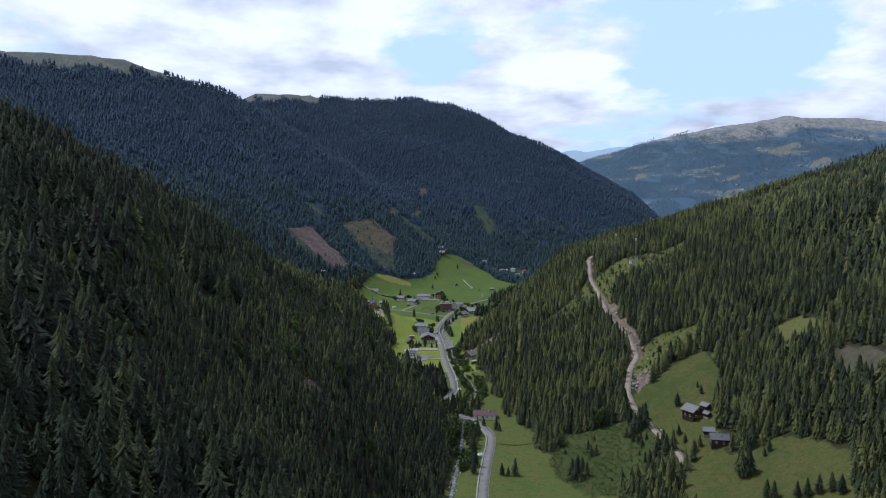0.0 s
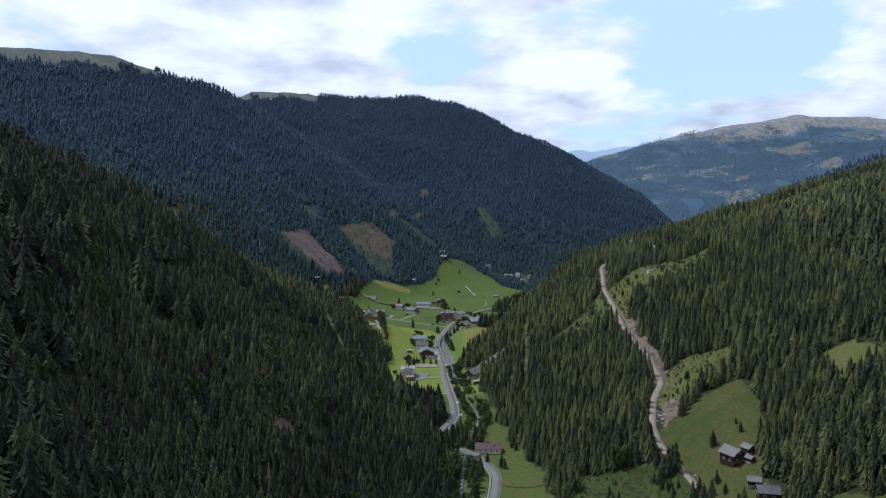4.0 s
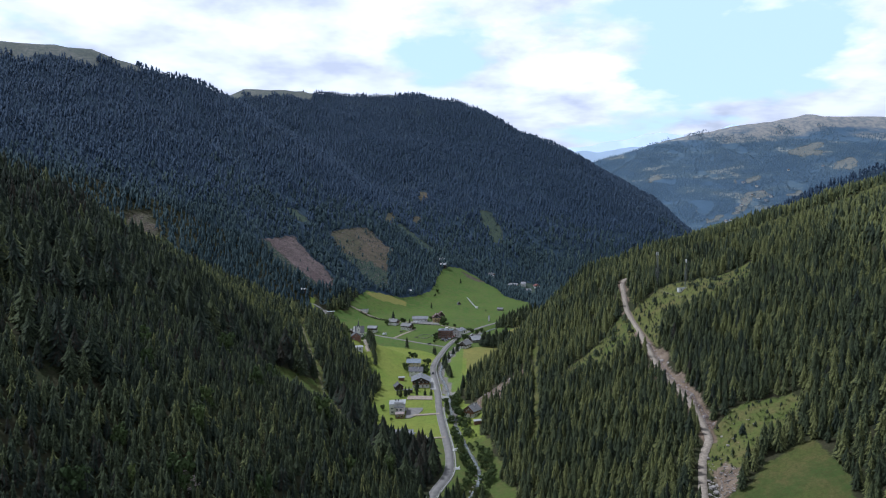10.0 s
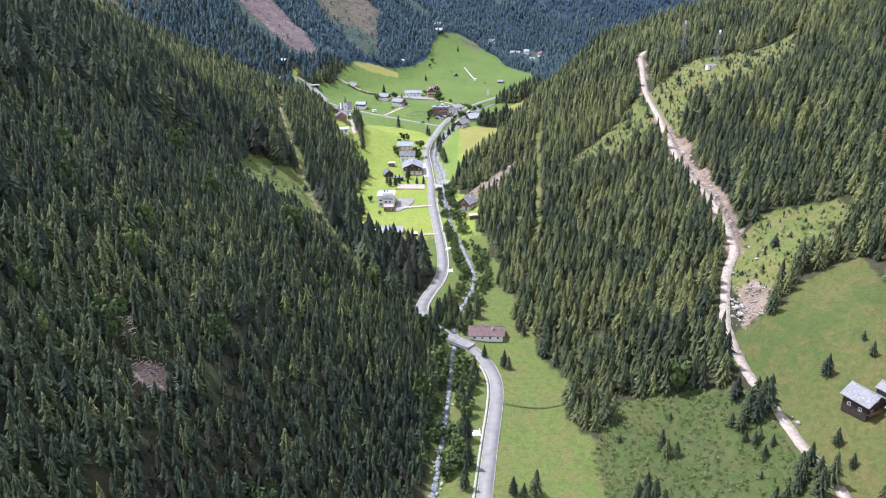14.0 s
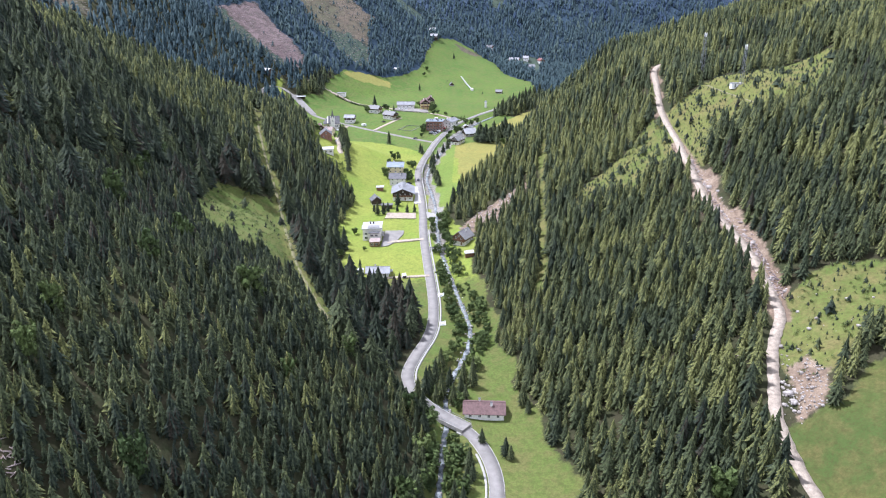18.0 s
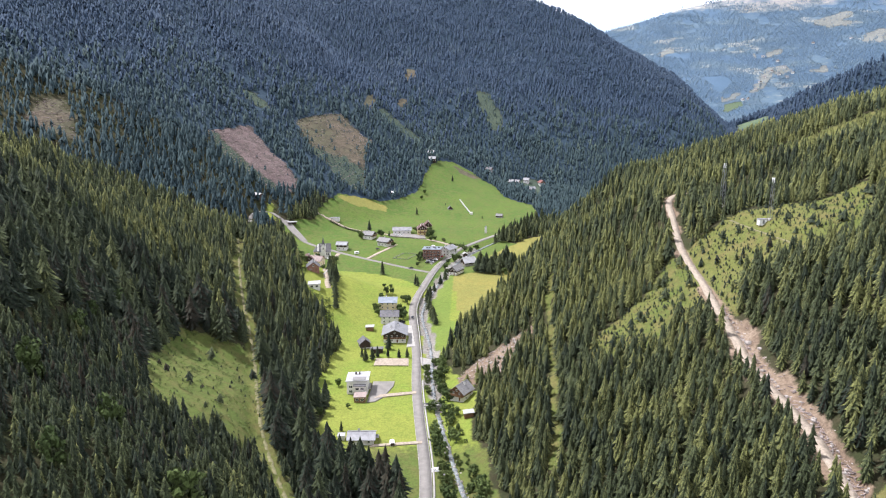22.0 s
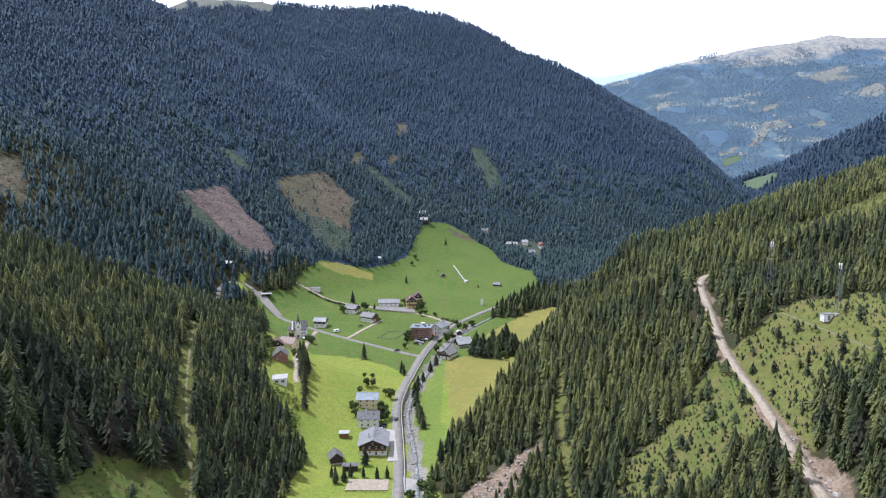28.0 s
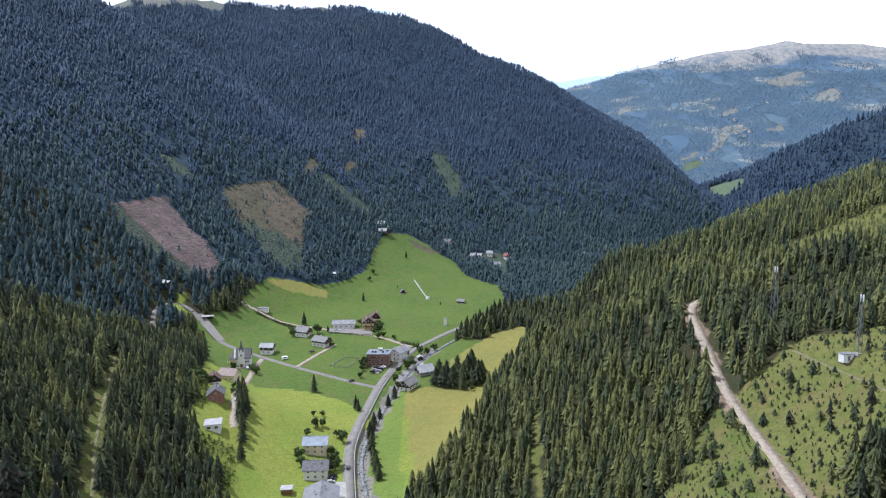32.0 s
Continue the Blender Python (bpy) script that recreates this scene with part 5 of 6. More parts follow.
house("meadow_hut", -90.5, 1099, 80, 4.5, 6, 0.4, 2.2, 1.3, CONCRETE, DARKWOOD, WHITEROOF, "small pale-roofed hut at the forest edge", "hut", 0.4, 0, windows=False)
flat_house("stable", -146, 1010, -4, 11, 4, 1.9, PLASTER, SHEETROOF, "long low white shed beside the meadow lane", "shed", 0.3, False)
house("shed", -222, 985, 60, 7, 9, 2.8, 2.8, 1.6, DARKWOOD, DARKWOOD, WHITEROOF, "shed with pale roof at the edge of the forest", "shed", 0.6, 0, windows=False)
bus = base_at("bus_shelter", -182, 967, 20, "small bus shelter with a wide pale roof", "bus shelter", "", 2)
part("roof", box_bm((-5, 5, -3, 3, 2.9, 3.2)), WHITEROOF, bus)
part("back_wall", box_bm((-4, 4, 1.5, 1.8, -0.8, 2.9)), DARKWOOD, bus)
for s in (-3.8, 3.8):
    part("post", box_bm((s - 0.12, s + 0.12, -2, -1.76, -0.8, 2.9)), BROWNWOOD, bus)
post = base_at("signal_tower", 20, 985, 0, "slim white tower beside the far road", "tower", "", 1)
part("shaft", box_bm((-1.2, 1.2, -1.2, 1.2, -0.5, 6.2)), PLASTER, post)
part("cap", cone_bm(1.9, 0.2, 6.2, 7.6, 4), SHEETROOF, post)
tow = base_at("ski_tow", 4, 1070, 14.5, "long narrow white conveyor strip on the meadow", "conveyor", "", 1)
tow_rise = float(height(np.array([-10.0]), np.array([1124.0]))[0] - tow.location.z)
for k in range(14):
    f0, f1 = k / 14, (k + 1) / 14
    part("belt_section", prism_between(0.55, 56 * f0, 56 * f1 - 0.05, tow_rise * f0 + 0.2, tow_rise * f1 + 0.2), WHITEROOF, tow)
part("station", box_bm((-1.5, 1.5, -3, -0.02, -0.6, 2.2)), PLASTER, tow)


# ---------------------------------------------------------------- the church
church = base_at("church", -133, 888, 8, "small white village church with steep grey roofs and a slender spire", "church", "", 4)
church.matrix_world = church.matrix_world @ Matrix.Diagonal((1.2, 1.2, 1.12, 1))
part("nave_wall", box_bm((-3.5, 5, -1.6, 5.6, -1.5, 5.6)), PLASTER, church)
part("nave_gable", spun(prism_bm([(-3.6, 5.61), (3.6, 5.61), (0, 10.9)], -3.5, 5), 90, (0, 2, 0)), PLASTER, church)
for s in (-1, 1):
    part("nave_roof", spun(prism_bm([(0, 11.0), (s * 4.2, 4.75), (s * 4.2, 5.05), (0, 11.4)], -5.4, 4.0), 90, (0, 2, 0)), SLATE, church)
part("apse_wall", cone_bm(3.0, 3.0, -1.5, 4.8, 10, -5.2, 2), CREAM, church)
part("apse_roof", cone_bm(3.6, 0.2, 4.81, 9.6, 10, -5.2, 2), SLATE, church)
part("tower_wall", box_bm((-1.9, 1.5, -4.4, -1.62, -1.5, 9.8)), PLASTER, church)
for face, reach in ((0, 1.44), (1, 1.75), (2, 1.44), (3, 1.75)):
    a = math.radians(90 * face)
    part("tower_gable", spun(prism_bm([(-1.4, 9.81), (1.4, 9.81), (0, 12.4)], -reach, -reach + 0.2), 90 * face, (-0.2, -3.0, 0)), PLASTER, church)
    put_window(church, -0.2 + (reach + 0.03) * math.sin(a), -3.0 - (reach + 0.03) * math.cos(a), 7.6, 90 * face)
spire = part("spire", cone_bm(1.95, 0.03, 9.82, 18.6, 4, -0.2, -3.0), SLATE, church)
part("cross", box_bm((-0.24, -0.16, -3.05, -2.95, 18.5, 19.6), (-0.24, -0.16, -3.35, -2.65, 19.1, 19.2)), STEEL, spire)
for k in range(2):
    put_window(church, 2.6 + 1.4 * k - 0.4, -1.62, 2.4, 0)
    put_window(church, -1.5 + 3.4 * k, 5.62, 2.4, 180)
put_window(church, 5.02, 2, 3.0, 90)
part("church_door", box_bm((-0.9, 0.5, -4.5, -4.35, 0, 2.4)), BROWNWOOD, church)
yard = base_at("churchyard_wall", -134.5, 887, 8, "low pale stone wall round the churchyard", "wall", "", 5)
part("wall_front", box_bm((-10, 6, -7.9, -7.5, -2, 1.0)), CONCRETE, yard)
part("wall_back", box_bm((-10, 6, 8.6, 9, -2, 1.0)), CONCRETE, yard)
part("wall_side", box_bm((-10.4, -10, -7.9, 9, -2, 1.0)), CONCRETE, yard)


# ---------------------------------------------------------------- masts and their hut
def lattice_mast(x, y, tall, half, label, panels):
    m = base_at("lattice_mast", x, y, 20, label, "radio mast", "radio masts", 1)
    for sx in (-1, 1):
        for sy in (-1, 1):
            part("leg", prism_leg(sx * half, sy * half, sx * half * 0.55, sy * half * 0.55, tall), STEEL, m)
    steps_up = int(tall / 2.2)
    for k in range(steps_up):
        z0, z1 = k * tall / steps_up, (k + 1) * tall / steps_up
        f0, f1 = half * (1 - 0.45 * z0 / tall), half * (1 - 0.45 * z1 / tall)
        bm = bmesh.new()
        for (ax, ay), (bx, by) in (((-1, -1), (1, -1)), ((1, -1), (1, 1)), ((1, 1), (-1, 1)), ((-1, 1), (-1, -1))):
            if k % 2:
                ax, ay, bx, by = bx, by, ax, ay
            strut(bm, (ax * f0, ay * f0, z0), (bx * f1, by * f1, z1), 0.05)
        part("brace", bm, STEEL, m)
    for k in range(panels):
        a = k * 2.1
        part("antenna", box_bm((0.55 * math.cos(a) - 0.16, 0.55 * math.cos(a) + 0.16, 0.55 * math.sin(a) - 0.16, 0.55 * math.sin(a) + 0.16, tall - 1.6, tall + 1.0)), CABINET, m)
    part("footing", box_bm((-half - 0.4, half + 0.4, -half - 0.4, half + 0.4, -0.8, 0.25)), CONCRETE, m)
    return m


def strut(bm, a, b, r):
    a, b = Vector(a), Vector(b)
    d = b - a
    m = Matrix.Translation((a + b) / 2) @ d.to_track_quat("Z", "Y").to_matrix().to_4x4()
    bmesh.ops.create_cone(bm, cap_ends=False, segments=4, radius1=r, radius2=r, depth=d.length, matrix=m)


def prism_leg(x0, y0, x1, y1, tall):
    bm = bmesh.new()
    strut(bm, (x0, y0, 0), (x1, y1, tall), 0.09)
    return bm


lattice_mast(164, 621, 21, 0.85, "slim galvanised lattice mast with white antennas on a clearing", 3)
lattice_mast(153, 664, 25, 1.1, "tall galvanised lattice mast rising from the spruces", 2)
hut = base_at("equipment_hut", 160.5, 622, 10, "small pale equipment cabin at the foot of the mast", "cabin", "", 2)
part("body", box_bm((-2.2, 2.2, -1.4, 1.4, -0.8, 2.5)), CABINET, hut)
part("roof", box_bm((-2.4, 2.4, -1.6, 1.6, 2.5, 2.65)), SHEETROOF, hut)
part("door", box_bm((-0.5, 0.5, -1.46, -1.38, 0.1, 2.1)), STEEL, hut)


# ---------------------------------------------------------------- yards, pitch, cars
def slab(name, pts, lift, material, label, category):
    """A flat yard that follows the ground."""
    bm = bmesh.new()
    x, y = np.array([p[0] for p in pts], float), np.array([p[1] for p in pts], float)
    z = height(x, y) + lift
    top = [bm.verts.new((px, py, pz)) for px, py, pz in zip(x, y, z)]
    low = [bm.verts.new((px, py, pz - 1.0)) for px, py, pz in zip(x, y, z)]
    bm.faces.new(top)
    for k in range(len(top)):
        j = (k + 1) % len(top)
        bm.faces.new([top[j], top[k], low[k], low[j]])
    bmesh.ops.recalc_face_normals(bm, faces=bm.faces[:])
    return tagged(part(name, bm, material), label, category, kind="structure")


slab("yard", [(-31, 868), (-20, 898), (-24, 904), (-37, 882)], 0.5, ASPHALT, "asphalt car park in front of the hotel", "car park")
slab("yard", [(-36, 672), (-30.5, 674), (-36, 712), (-43, 712), (-38, 698), (-36, 690)], 0.4, CONCRETE, "pale paved yard beside the large chalet", "yard")
slab("yard", [(-53, 641), (-32, 642), (-33, 653), (-53, 652)], 0.4, GRAVEL, "pale gravel parking place with a hedge of spruces", "car park")
slab("yard", [(-50, 592), (-46, 593), (-42, 599), (-38, 613), (-38, 619), (-50, 618)], 0.45, ASPHALT, "grey paved yard beside the white house", "yard")
slab("yard", [(-50, 596.5), (-24.5, 604), (-24.5, 607), (-49, 600.5)], 0.5, GRAVEL, "pale driveway to the white house", "driveway")
slab("yard", [(-42, 545), (-17.5, 549), (-17.5, 551.5), (-41, 547)], 0.5, GRAVEL, "narrow pale driveway to the bungalow", "driveway")
slab("yard", [(-109, 766), (-100, 764), (-100, 775), (-108, 777)], 0.5, CONCRETE, "white paved yard on the church lane", "yard")
slab("yard", [(-24, 640), (-26, 655), (-18.5, 655), (-19, 640)], 0.7, CONCRETE, "pale paved lay-by beside the road", "lay-by")

pitch = base_at("playing_field_fence", -57, 893, -22, "low wooden fence round a small playing field", "fence", "", 3)
for x0, x1, y0, y1 in ((-7, 7, -11.5, -11.3), (-7, 7, 11.3, 11.5), (-7, -6.8, -11.5, 11.5), (6.8, 7, -11.5, 11.5)):
    part("rail", box_bm((x0, x1, y0, y1, 0.45, 0.58), (x0, x1, y0, y1, 0.86, 1.0)), SHINGLE, pitch)
for k in range(14):
    a = k / 14 * 4
    s, f = int(a), a - int(a)
    px, py = ((-7 + 14 * f, -11.4), (6.9, -11.4 + 22.8 * f), (7 - 14 * f, 11.4), (-6.9, 11.4 - 22.8 * f))[s]
    part("fence_post", box_bm((px - 0.12, px + 0.12, py - 0.12, py + 0.12, -0.6, 1.2)), SHINGLE, pitch)


def car(x, y, turn, paint, label):
    c = base_at("car", x, y, turn, label, "car", "parked cars", 1.5)
    c.location.z += 0.5
    bm = prism_bm([(-2.1, 0.35), (2.1, 0.35), (2.15, 0.75), (1.2, 0.95), (0.6, 1.42), (-1.3, 1.45), (-2.05, 0.95), (-2.15, 0.6)], -0.85, 0.85)
    bmesh.ops.bevel(bm, geom=bm.edges[:], offset=0.06, segments=1, affect="EDGES")
    body = part("body", bm, paint, c)
    part("windscreen", prism_bm([(1.16, 0.99), (0.64, 1.36), (0.70, 1.40), (1.24, 0.99)], -0.7, 0.7), GLASS, body)
    part("side_window", box_bm((-1.2, 0.5, -0.87, -0.84, 0.98, 1.32)), GLASS, body)
    part("side_window", box_bm((-1.2, 0.5, 0.84, 0.87, 0.98, 1.32)), GLASS, body)
    for sx in (-1.35, 1.35):
        for sy in (-0.78, 0.78):
            wb = bmesh.new()
            bmesh.ops.create_cone(wb, cap_ends=True, segments=14, radius1=0.33, radius2=0.33, depth=0.2, matrix=Matrix.Translation((sx, sy, 0.33)) @ Matrix.Rotation(radians(90), 4, "X"))
            part("wheel", wb, RUBBER, c)
    return c


WHITE_CAR, GREY_CAR, DARK_CAR, RED_CAR = car_paint("white_paint", (0.7, 0.7, 0.7)), car_paint("silver_paint", (0.35, 0.36, 0.38)), car_paint("black_paint", (0.02, 0.02, 0.025)), car_paint("red_paint", (0.35, 0.03, 0.03))
for cx, cy, turn, paint, label in ((-31, 873, 160, GREY_CAR, "silver car parked by the hotel"), (-29.5, 877, 160, DARK_CAR, "black car parked by the hotel"), (-28, 881, 160, WHITE_CAR, "white car parked by the hotel"),
                                   (-26.8, 885, 160, DARK_CAR, "black car parked by the hotel"), (-25.5, 889, 160, GREY_CAR, "silver car parked by the hotel"),
                                   (-35, 871, 160, DARK_CAR, "black car parked by the hotel"), (-34.2, 875, 160, GREY_CAR, "silver car parked by the hotel"), (-33.2, 879, 160, DARK_CAR, "black car parked by the hotel"), (-23.5, 893, 150, RED_CAR, "red car parked by the hotel"), (-48.5, 854, 212, DARK_CAR, "dark car driving on the side road"), (-36.5, 726, 85, DARK_CAR, "dark car at the road edge by the gardens"), (-125, 880, 100, WHITE_CAR, "white car parked below the church"), (-127.5, 880.5, 100, WHITE_CAR, "white car parked below the church"),
                                   (-43.5, 714, 10, DARK_CAR, "black car parked beside the chalet"), (-43, 717, 10, DARK_CAR, "black car parked beside the chalet"), (-43.5, 711, 10, GREY_CAR, "grey car parked beside the chalet"),
                                   (-68, 970.5, 5, WHITE_CAR, "white car parked by the long barn"), (-73, 970.5, 5, WHITE_CAR, "white car parked by the long barn"), (-86, 916, 40, DARK_CAR, "dark car on the chalet drive")):
    car(cx, cy, turn, paint, label)
tank = base_at("trailer", -31.5, 548, 10, "small white trailer with dark end on the meadow", "trailer", "", 1)
part("body", prism_bm([(-1.2, 0.2), (1.2, 0.2), (1.2, 1.3), (0.7, 1.9), (-0.7, 1.9), (-1.2, 1.3)], -1.8, 1.8), CABINET, tank)
part("end_panel", prism_bm([(-1.0, 0.3), (1.0, 0.3), (1.0, 1.25), (0.6, 1.75), (-0.6, 1.75), (-1.0, 1.25)], -1.86, -1.8), DARKWOOD, tank)
for kx, ky, label in ((7, 354, "white stone table with benches beside the footway"), (-10, 527, "white stone table with benches beside the footway"), (-8, 497, "white stone table with benches beside the footway")):
    table = base_at("picnic_table", kx, ky, 8, label, "table", "picnic tables", 1)
    part("terrace", box_bm((-1.6, 1.6, -1.5, 1.5, -0.5, 0.2)), CABINET, table)
    part("tabletop", box_bm((-0.9, 0.9, -0.45, 0.45, 0.85, 0.95)), CABINET, table)
    part("pedestal", box_bm((-0.25, 0.25, -0.25, 0.25, 0.2, 0.85)), CONCRETE, table)
    for s in (-1, 1):
        part("bench", box_bm((-0.9, 0.9, s * 1.0 - 0.2, s * 1.0 + 0.2, 0.2, 0.65)), CABINET, table)
    part("backrest", box_bm((1.2, 1.4, -0.9, 0.9, 0.2, 1.5)), CABINET, table)
bin_box = base_at("wayside_box", -6, 522, 0, "small dark green box on the grass", "box", "", 1)
part("body", box_bm((-0.9, 0.9, -0.6, 0.6, -0.4, 0.9)), TILEROOF, bin_box)
part("lid", box_bm((-1.0, 1.0, -0.7, 0.7, 0.9, 1.0)), SHINGLE, bin_box)
van = base_at("trailer", -104.5, 902, 30, "small white trailer beside the side road", "trailer", "", 1)
part("body", prism_bm([(-2.2, 0.5), (2.2, 0.5), (2.2, 2.2), (1.8, 2.5), (-1.9, 2.5), (-2.2, 2.2)], -1.1, 1.1), CABINET, van)
part("window", box_bm((-0.9, 0.9, -1.14, -1.1, 1.4, 2.0)), GLASS, van)
for s in (-0.9, 0.9):
    part("wheel", spun(cone_bm(0.35, 0.35, -0.1, 0.1, 12), 0, (0, s, 0.35)), RUBBER, van)
foot = base_at("foot_bridge", -14, 590.5, 8, "small concrete bridge over the stream to the timber house", "bridge", "", 5)
part("deck", box_bm((-5.5, 5.5, -1.7, 1.7, 0.2, 0.6)), CONCRETE, foot)
for s in (-1, 1):
    part("rail", box_bm((-5.5, 5.5, s * 1.6 - 0.08, s * 1.6 + 0.08, 0.6, 1.5)), SHEETROOF, foot)
    part("abutment", box_bm((s * 4.6 - 0.8, s * 4.6 + 0.8, -1.7, 1.7, -2.5, 0.2)), CONCRETE, foot)
slab("yard", [(-166, 938), (-184, 957), (-192, 967), (-187, 971), (-174, 957), (-161, 942)], 0.45, ASPHALT, "wide asphalt lay-by on the side road", "lay-by")
slab("yard", [(-80, 967), (-42, 958), (-44, 970), (-52, 974), (-80, 976)], 0.6, ASPHALT, "asphalt yard in front of the long barn", "yard")


# ---------------------------------------------------------------- single trees
def to_mesh(name, co, tri, material, tone=None):
    me = mesh_arrays(name, co, tri)
    if tone is not None:
        tones(me, np.full(len(co), tone) if np.isscalar(tone) else tone)
    me.materials.append(material)
    return me


def spruce_thing(seed, tone):
    """Meshes of a crown and a trunk for a tree one metre tall."""
    co, tri, tip = spruce_shape(seed, 12, 9)
    crown = to_mesh("crown", co, tri, NEEDLES, tone + tip)
    bm = cone_bm(0.02, 0.006, -0.06, 0.9, 6)
    trunk = bpy.data.meshes.new("trunk")
    bm.to_mesh(trunk)
    bm.free()
    trunk.materials.append(BARK)
    return crown, trunk


def leafy_shape(seed, leaves, spread=0.5, low=0.2):
    """A broad crown about 1 high: clumps of leaves round several limbs, with gaps."""
    rng = np.random.RandomState(seed)
    co, tri = [], []
    m = 22
    up = rng.uniform(low + 0.1, 0.88, m)
    out = spread * 0.75 * np.sqrt(np.clip(1 - ((up - 0.5 - low * 0.3) / 0.52) ** 2, 0.05, 1)) * rng.uniform(0.3, 1.0, m)
    turn = rng.uniform(0, 6.28, m)
    hubs = np.column_stack([out * np.cos(turn), out * np.sin(turn), up])
    for k in range(leaves):
        hub = hubs[rng.randint(len(hubs))]
        d = rng.normal(0, 1, 3)
        d /= np.linalg.norm(d)
        c = hub + d * rng.uniform(0.05, 0.15)
        u = np.cross(d, rng.normal(0, 1, 3))
        u /= np.linalg.norm(u) + 1e-6
        v = np.cross(d, u) + d * rng.uniform(-0.5, 0.5)
        s = rng.uniform(0.045, 0.085)
        n = len(co)
        co += [c + u * s, c - u * s * 0.6 + v * s, c - u * s * 0.6 - v * s]
        tri.append((n, n + 1, n + 2))
    return np.array(co), np.array(tri)


def leafy_thing(seed, tone):
    co, tri = leafy_shape(seed, 800)
    crown = to_mesh("crown", co, tri, LEAVES, tone)
    bm = cone_bm(0.035, 0.015, -0.06, 0.6, 6)
    for k in range(4):
        a = k * 1.6 + seed
        strut(bm, (0, 0, 0.22 + 0.06 * k), (0.2 * math.cos(a), 0.2 * math.sin(a), 0.62), 0.01)
    trunk = bpy.data.meshes.new("trunk")
    bm.to_mesh(trunk)
    bm.free()
    trunk.materials.append(BARK)
    return crown, trunk


SPRUCES = [spruce_thing(200 + k, t) for k, t in enumerate((0.2, 0.35, 0.5, 0.65))]
BROADS = [leafy_thing(300 + k, t) for k, t in enumerate((0.25, 0.45, 0.6))]
tree_dice = random.Random(5)


def tree(x, y, tall, label, broad=False, group="", wide=None):
    crown, trunk = tree_dice.choice(BROADS if broad else SPRUCES)
    ob = new("broadleaf_tree" if broad else "spruce")
    z = float(height(np.array([x]), np.array([y]))[0])
    w = wide or (tall * (1.0 if broad else tree_dice.uniform(0.34, 0.46)))
    ob.matrix_world = pose(x, y, z, 0, 0, tree_dice.uniform(0, 360)) @ Matrix.Diagonal((w, w, tall, 1))
    tagged(ob, label, "tree", group)
    for name, me in (("crown", crown), ("trunk", trunk)):
        p = new(name, me)
        p.parent = ob
    return ob


for x, y, tall in ((-71.5, 835, 13), (-40.5, 806, 10), (-38.5, 802, 9), (-21, 1189, 9), (-59, 1062, 9), (-104, 986, 13), (-81, 969, 6), (-6, 929, 5), (-3, 927, 6), (0, 921, 5), (-27, 1100, 3), (17, 1052, 4)):
    tree(x, y, tall, "lone dark green spruce standing on the open meadow", group="lone spruces on the meadows")
for x, y, tall in ((-107, 790, 11), (-104.5, 783, 12), (-103, 775, 14), (-102, 768, 13), (-101, 761, 15), (-99, 755, 14), (-98, 748, 12), (-92, 729, 10), (-89, 714, 11), (-99, 763, 17), (-96.5, 757, 16), (-104, 770, 15), (-96, 745, 14), (-94, 737, 12)):
    tree(x, y, tall, "tall slim spruce in a row beside the church lane", group="spruces beside the church lane", wide=6.2)
for x, y, tall in ((11, 846, 15), (13, 852, 18), (16, 843, 16), (18, 852, 17), (22, 842, 16), (23, 850, 14), (26, 862, 17), (29, 838, 10), (30, 848, 17), (34, 868, 16), (37, 871, 19), (36, 848, 13), (40, 848, 19), (43, 853, 17), (33, 858, 15)):
    tree(x, y, tall, "dense green spruce in a grove on the hay meadow", group="spruce grove on the hay meadow", wide=tall * 0.66)
for x, y, tall in ((-27.5, 786, 9), (-27.5, 777, 10), (-28, 766, 12), (-26.5, 757, 9), (-26, 747, 11), (-24, 738, 9), (-23, 729, 10), (-21, 720, 12), (-19.5, 714, 9), (-24.5, 795, 8), (-20.5, 815, 9), (-17, 828, 10)):
    tree(x, y, tall, "bushy spruce on the bank between stream and meadow", group="spruces along the stream bank", wide=tall * 0.55)
for x, y, tall in ((-47, 668, 11), (-52.5, 655, 8), (-46, 655, 7), (-39, 654, 7), (-34, 655, 7), (-55, 650, 9), (-59, 648, 10), (-62, 654, 7), (-58, 560, 6), (-59, 548, 5)):
    tree(x, y, tall, "small dark spruce in a garden by the road", group="garden spruces")
for x, y, tall in ((33, 956, 12), (38, 961, 14), (44, 969, 13), (50, 976, 15), (57, 984, 14), (64, 993, 16), (41, 954, 12), (29, 949, 9), (70, 1003, 15), (76, 1014, 14), (48, 964, 13), (55, 972, 12), (36, 949, 13), (45, 958, 15), (52, 966, 14), (60, 978, 16), (67, 987, 15), (73, 996, 17), (80, 1006, 15), (82, 1018, 16), (63, 982, 13), (58, 970, 15)):
    tree(x, y, tall * 1.35, "dark spruce in a row beside the far road", group="spruces beside the far road", wide=tall * 0.62)
for x, y, tall in ((19.5, 322, 8), (27, 322, 11), (27, 430, 11), (29, 425, 7), (19, 401, 9), (21, 399, 7), (10.5, 408, 7), (23, 321, 6)):
    tree(x, y, tall, "dark spruce on the meadow beside the road", group="spruces on the lower meadow", wide=tall * 0.5)
for x, y, tall in ((126.5, 344, 9), (141, 345, 6), (141, 352, 4), (120, 318, 7), (99, 347, 11), (104, 338, 14), (102, 335, 12), (105.5, 337, 16), (100, 338, 13), (97, 335, 9), (103, 341, 12), (99, 327, 6), (101, 328, 5), (103, 323, 5), (100, 321, 6), (97, 330, 5), (95, 338, 6), (107, 345, 4), (73, 334, 8), (72, 338, 9), (76, 333, 7)):
    tree(x, y, tall, "bushy spruce beside the alpine huts and forest road", group="spruces by the alpine huts", wide=tall * 0.52)
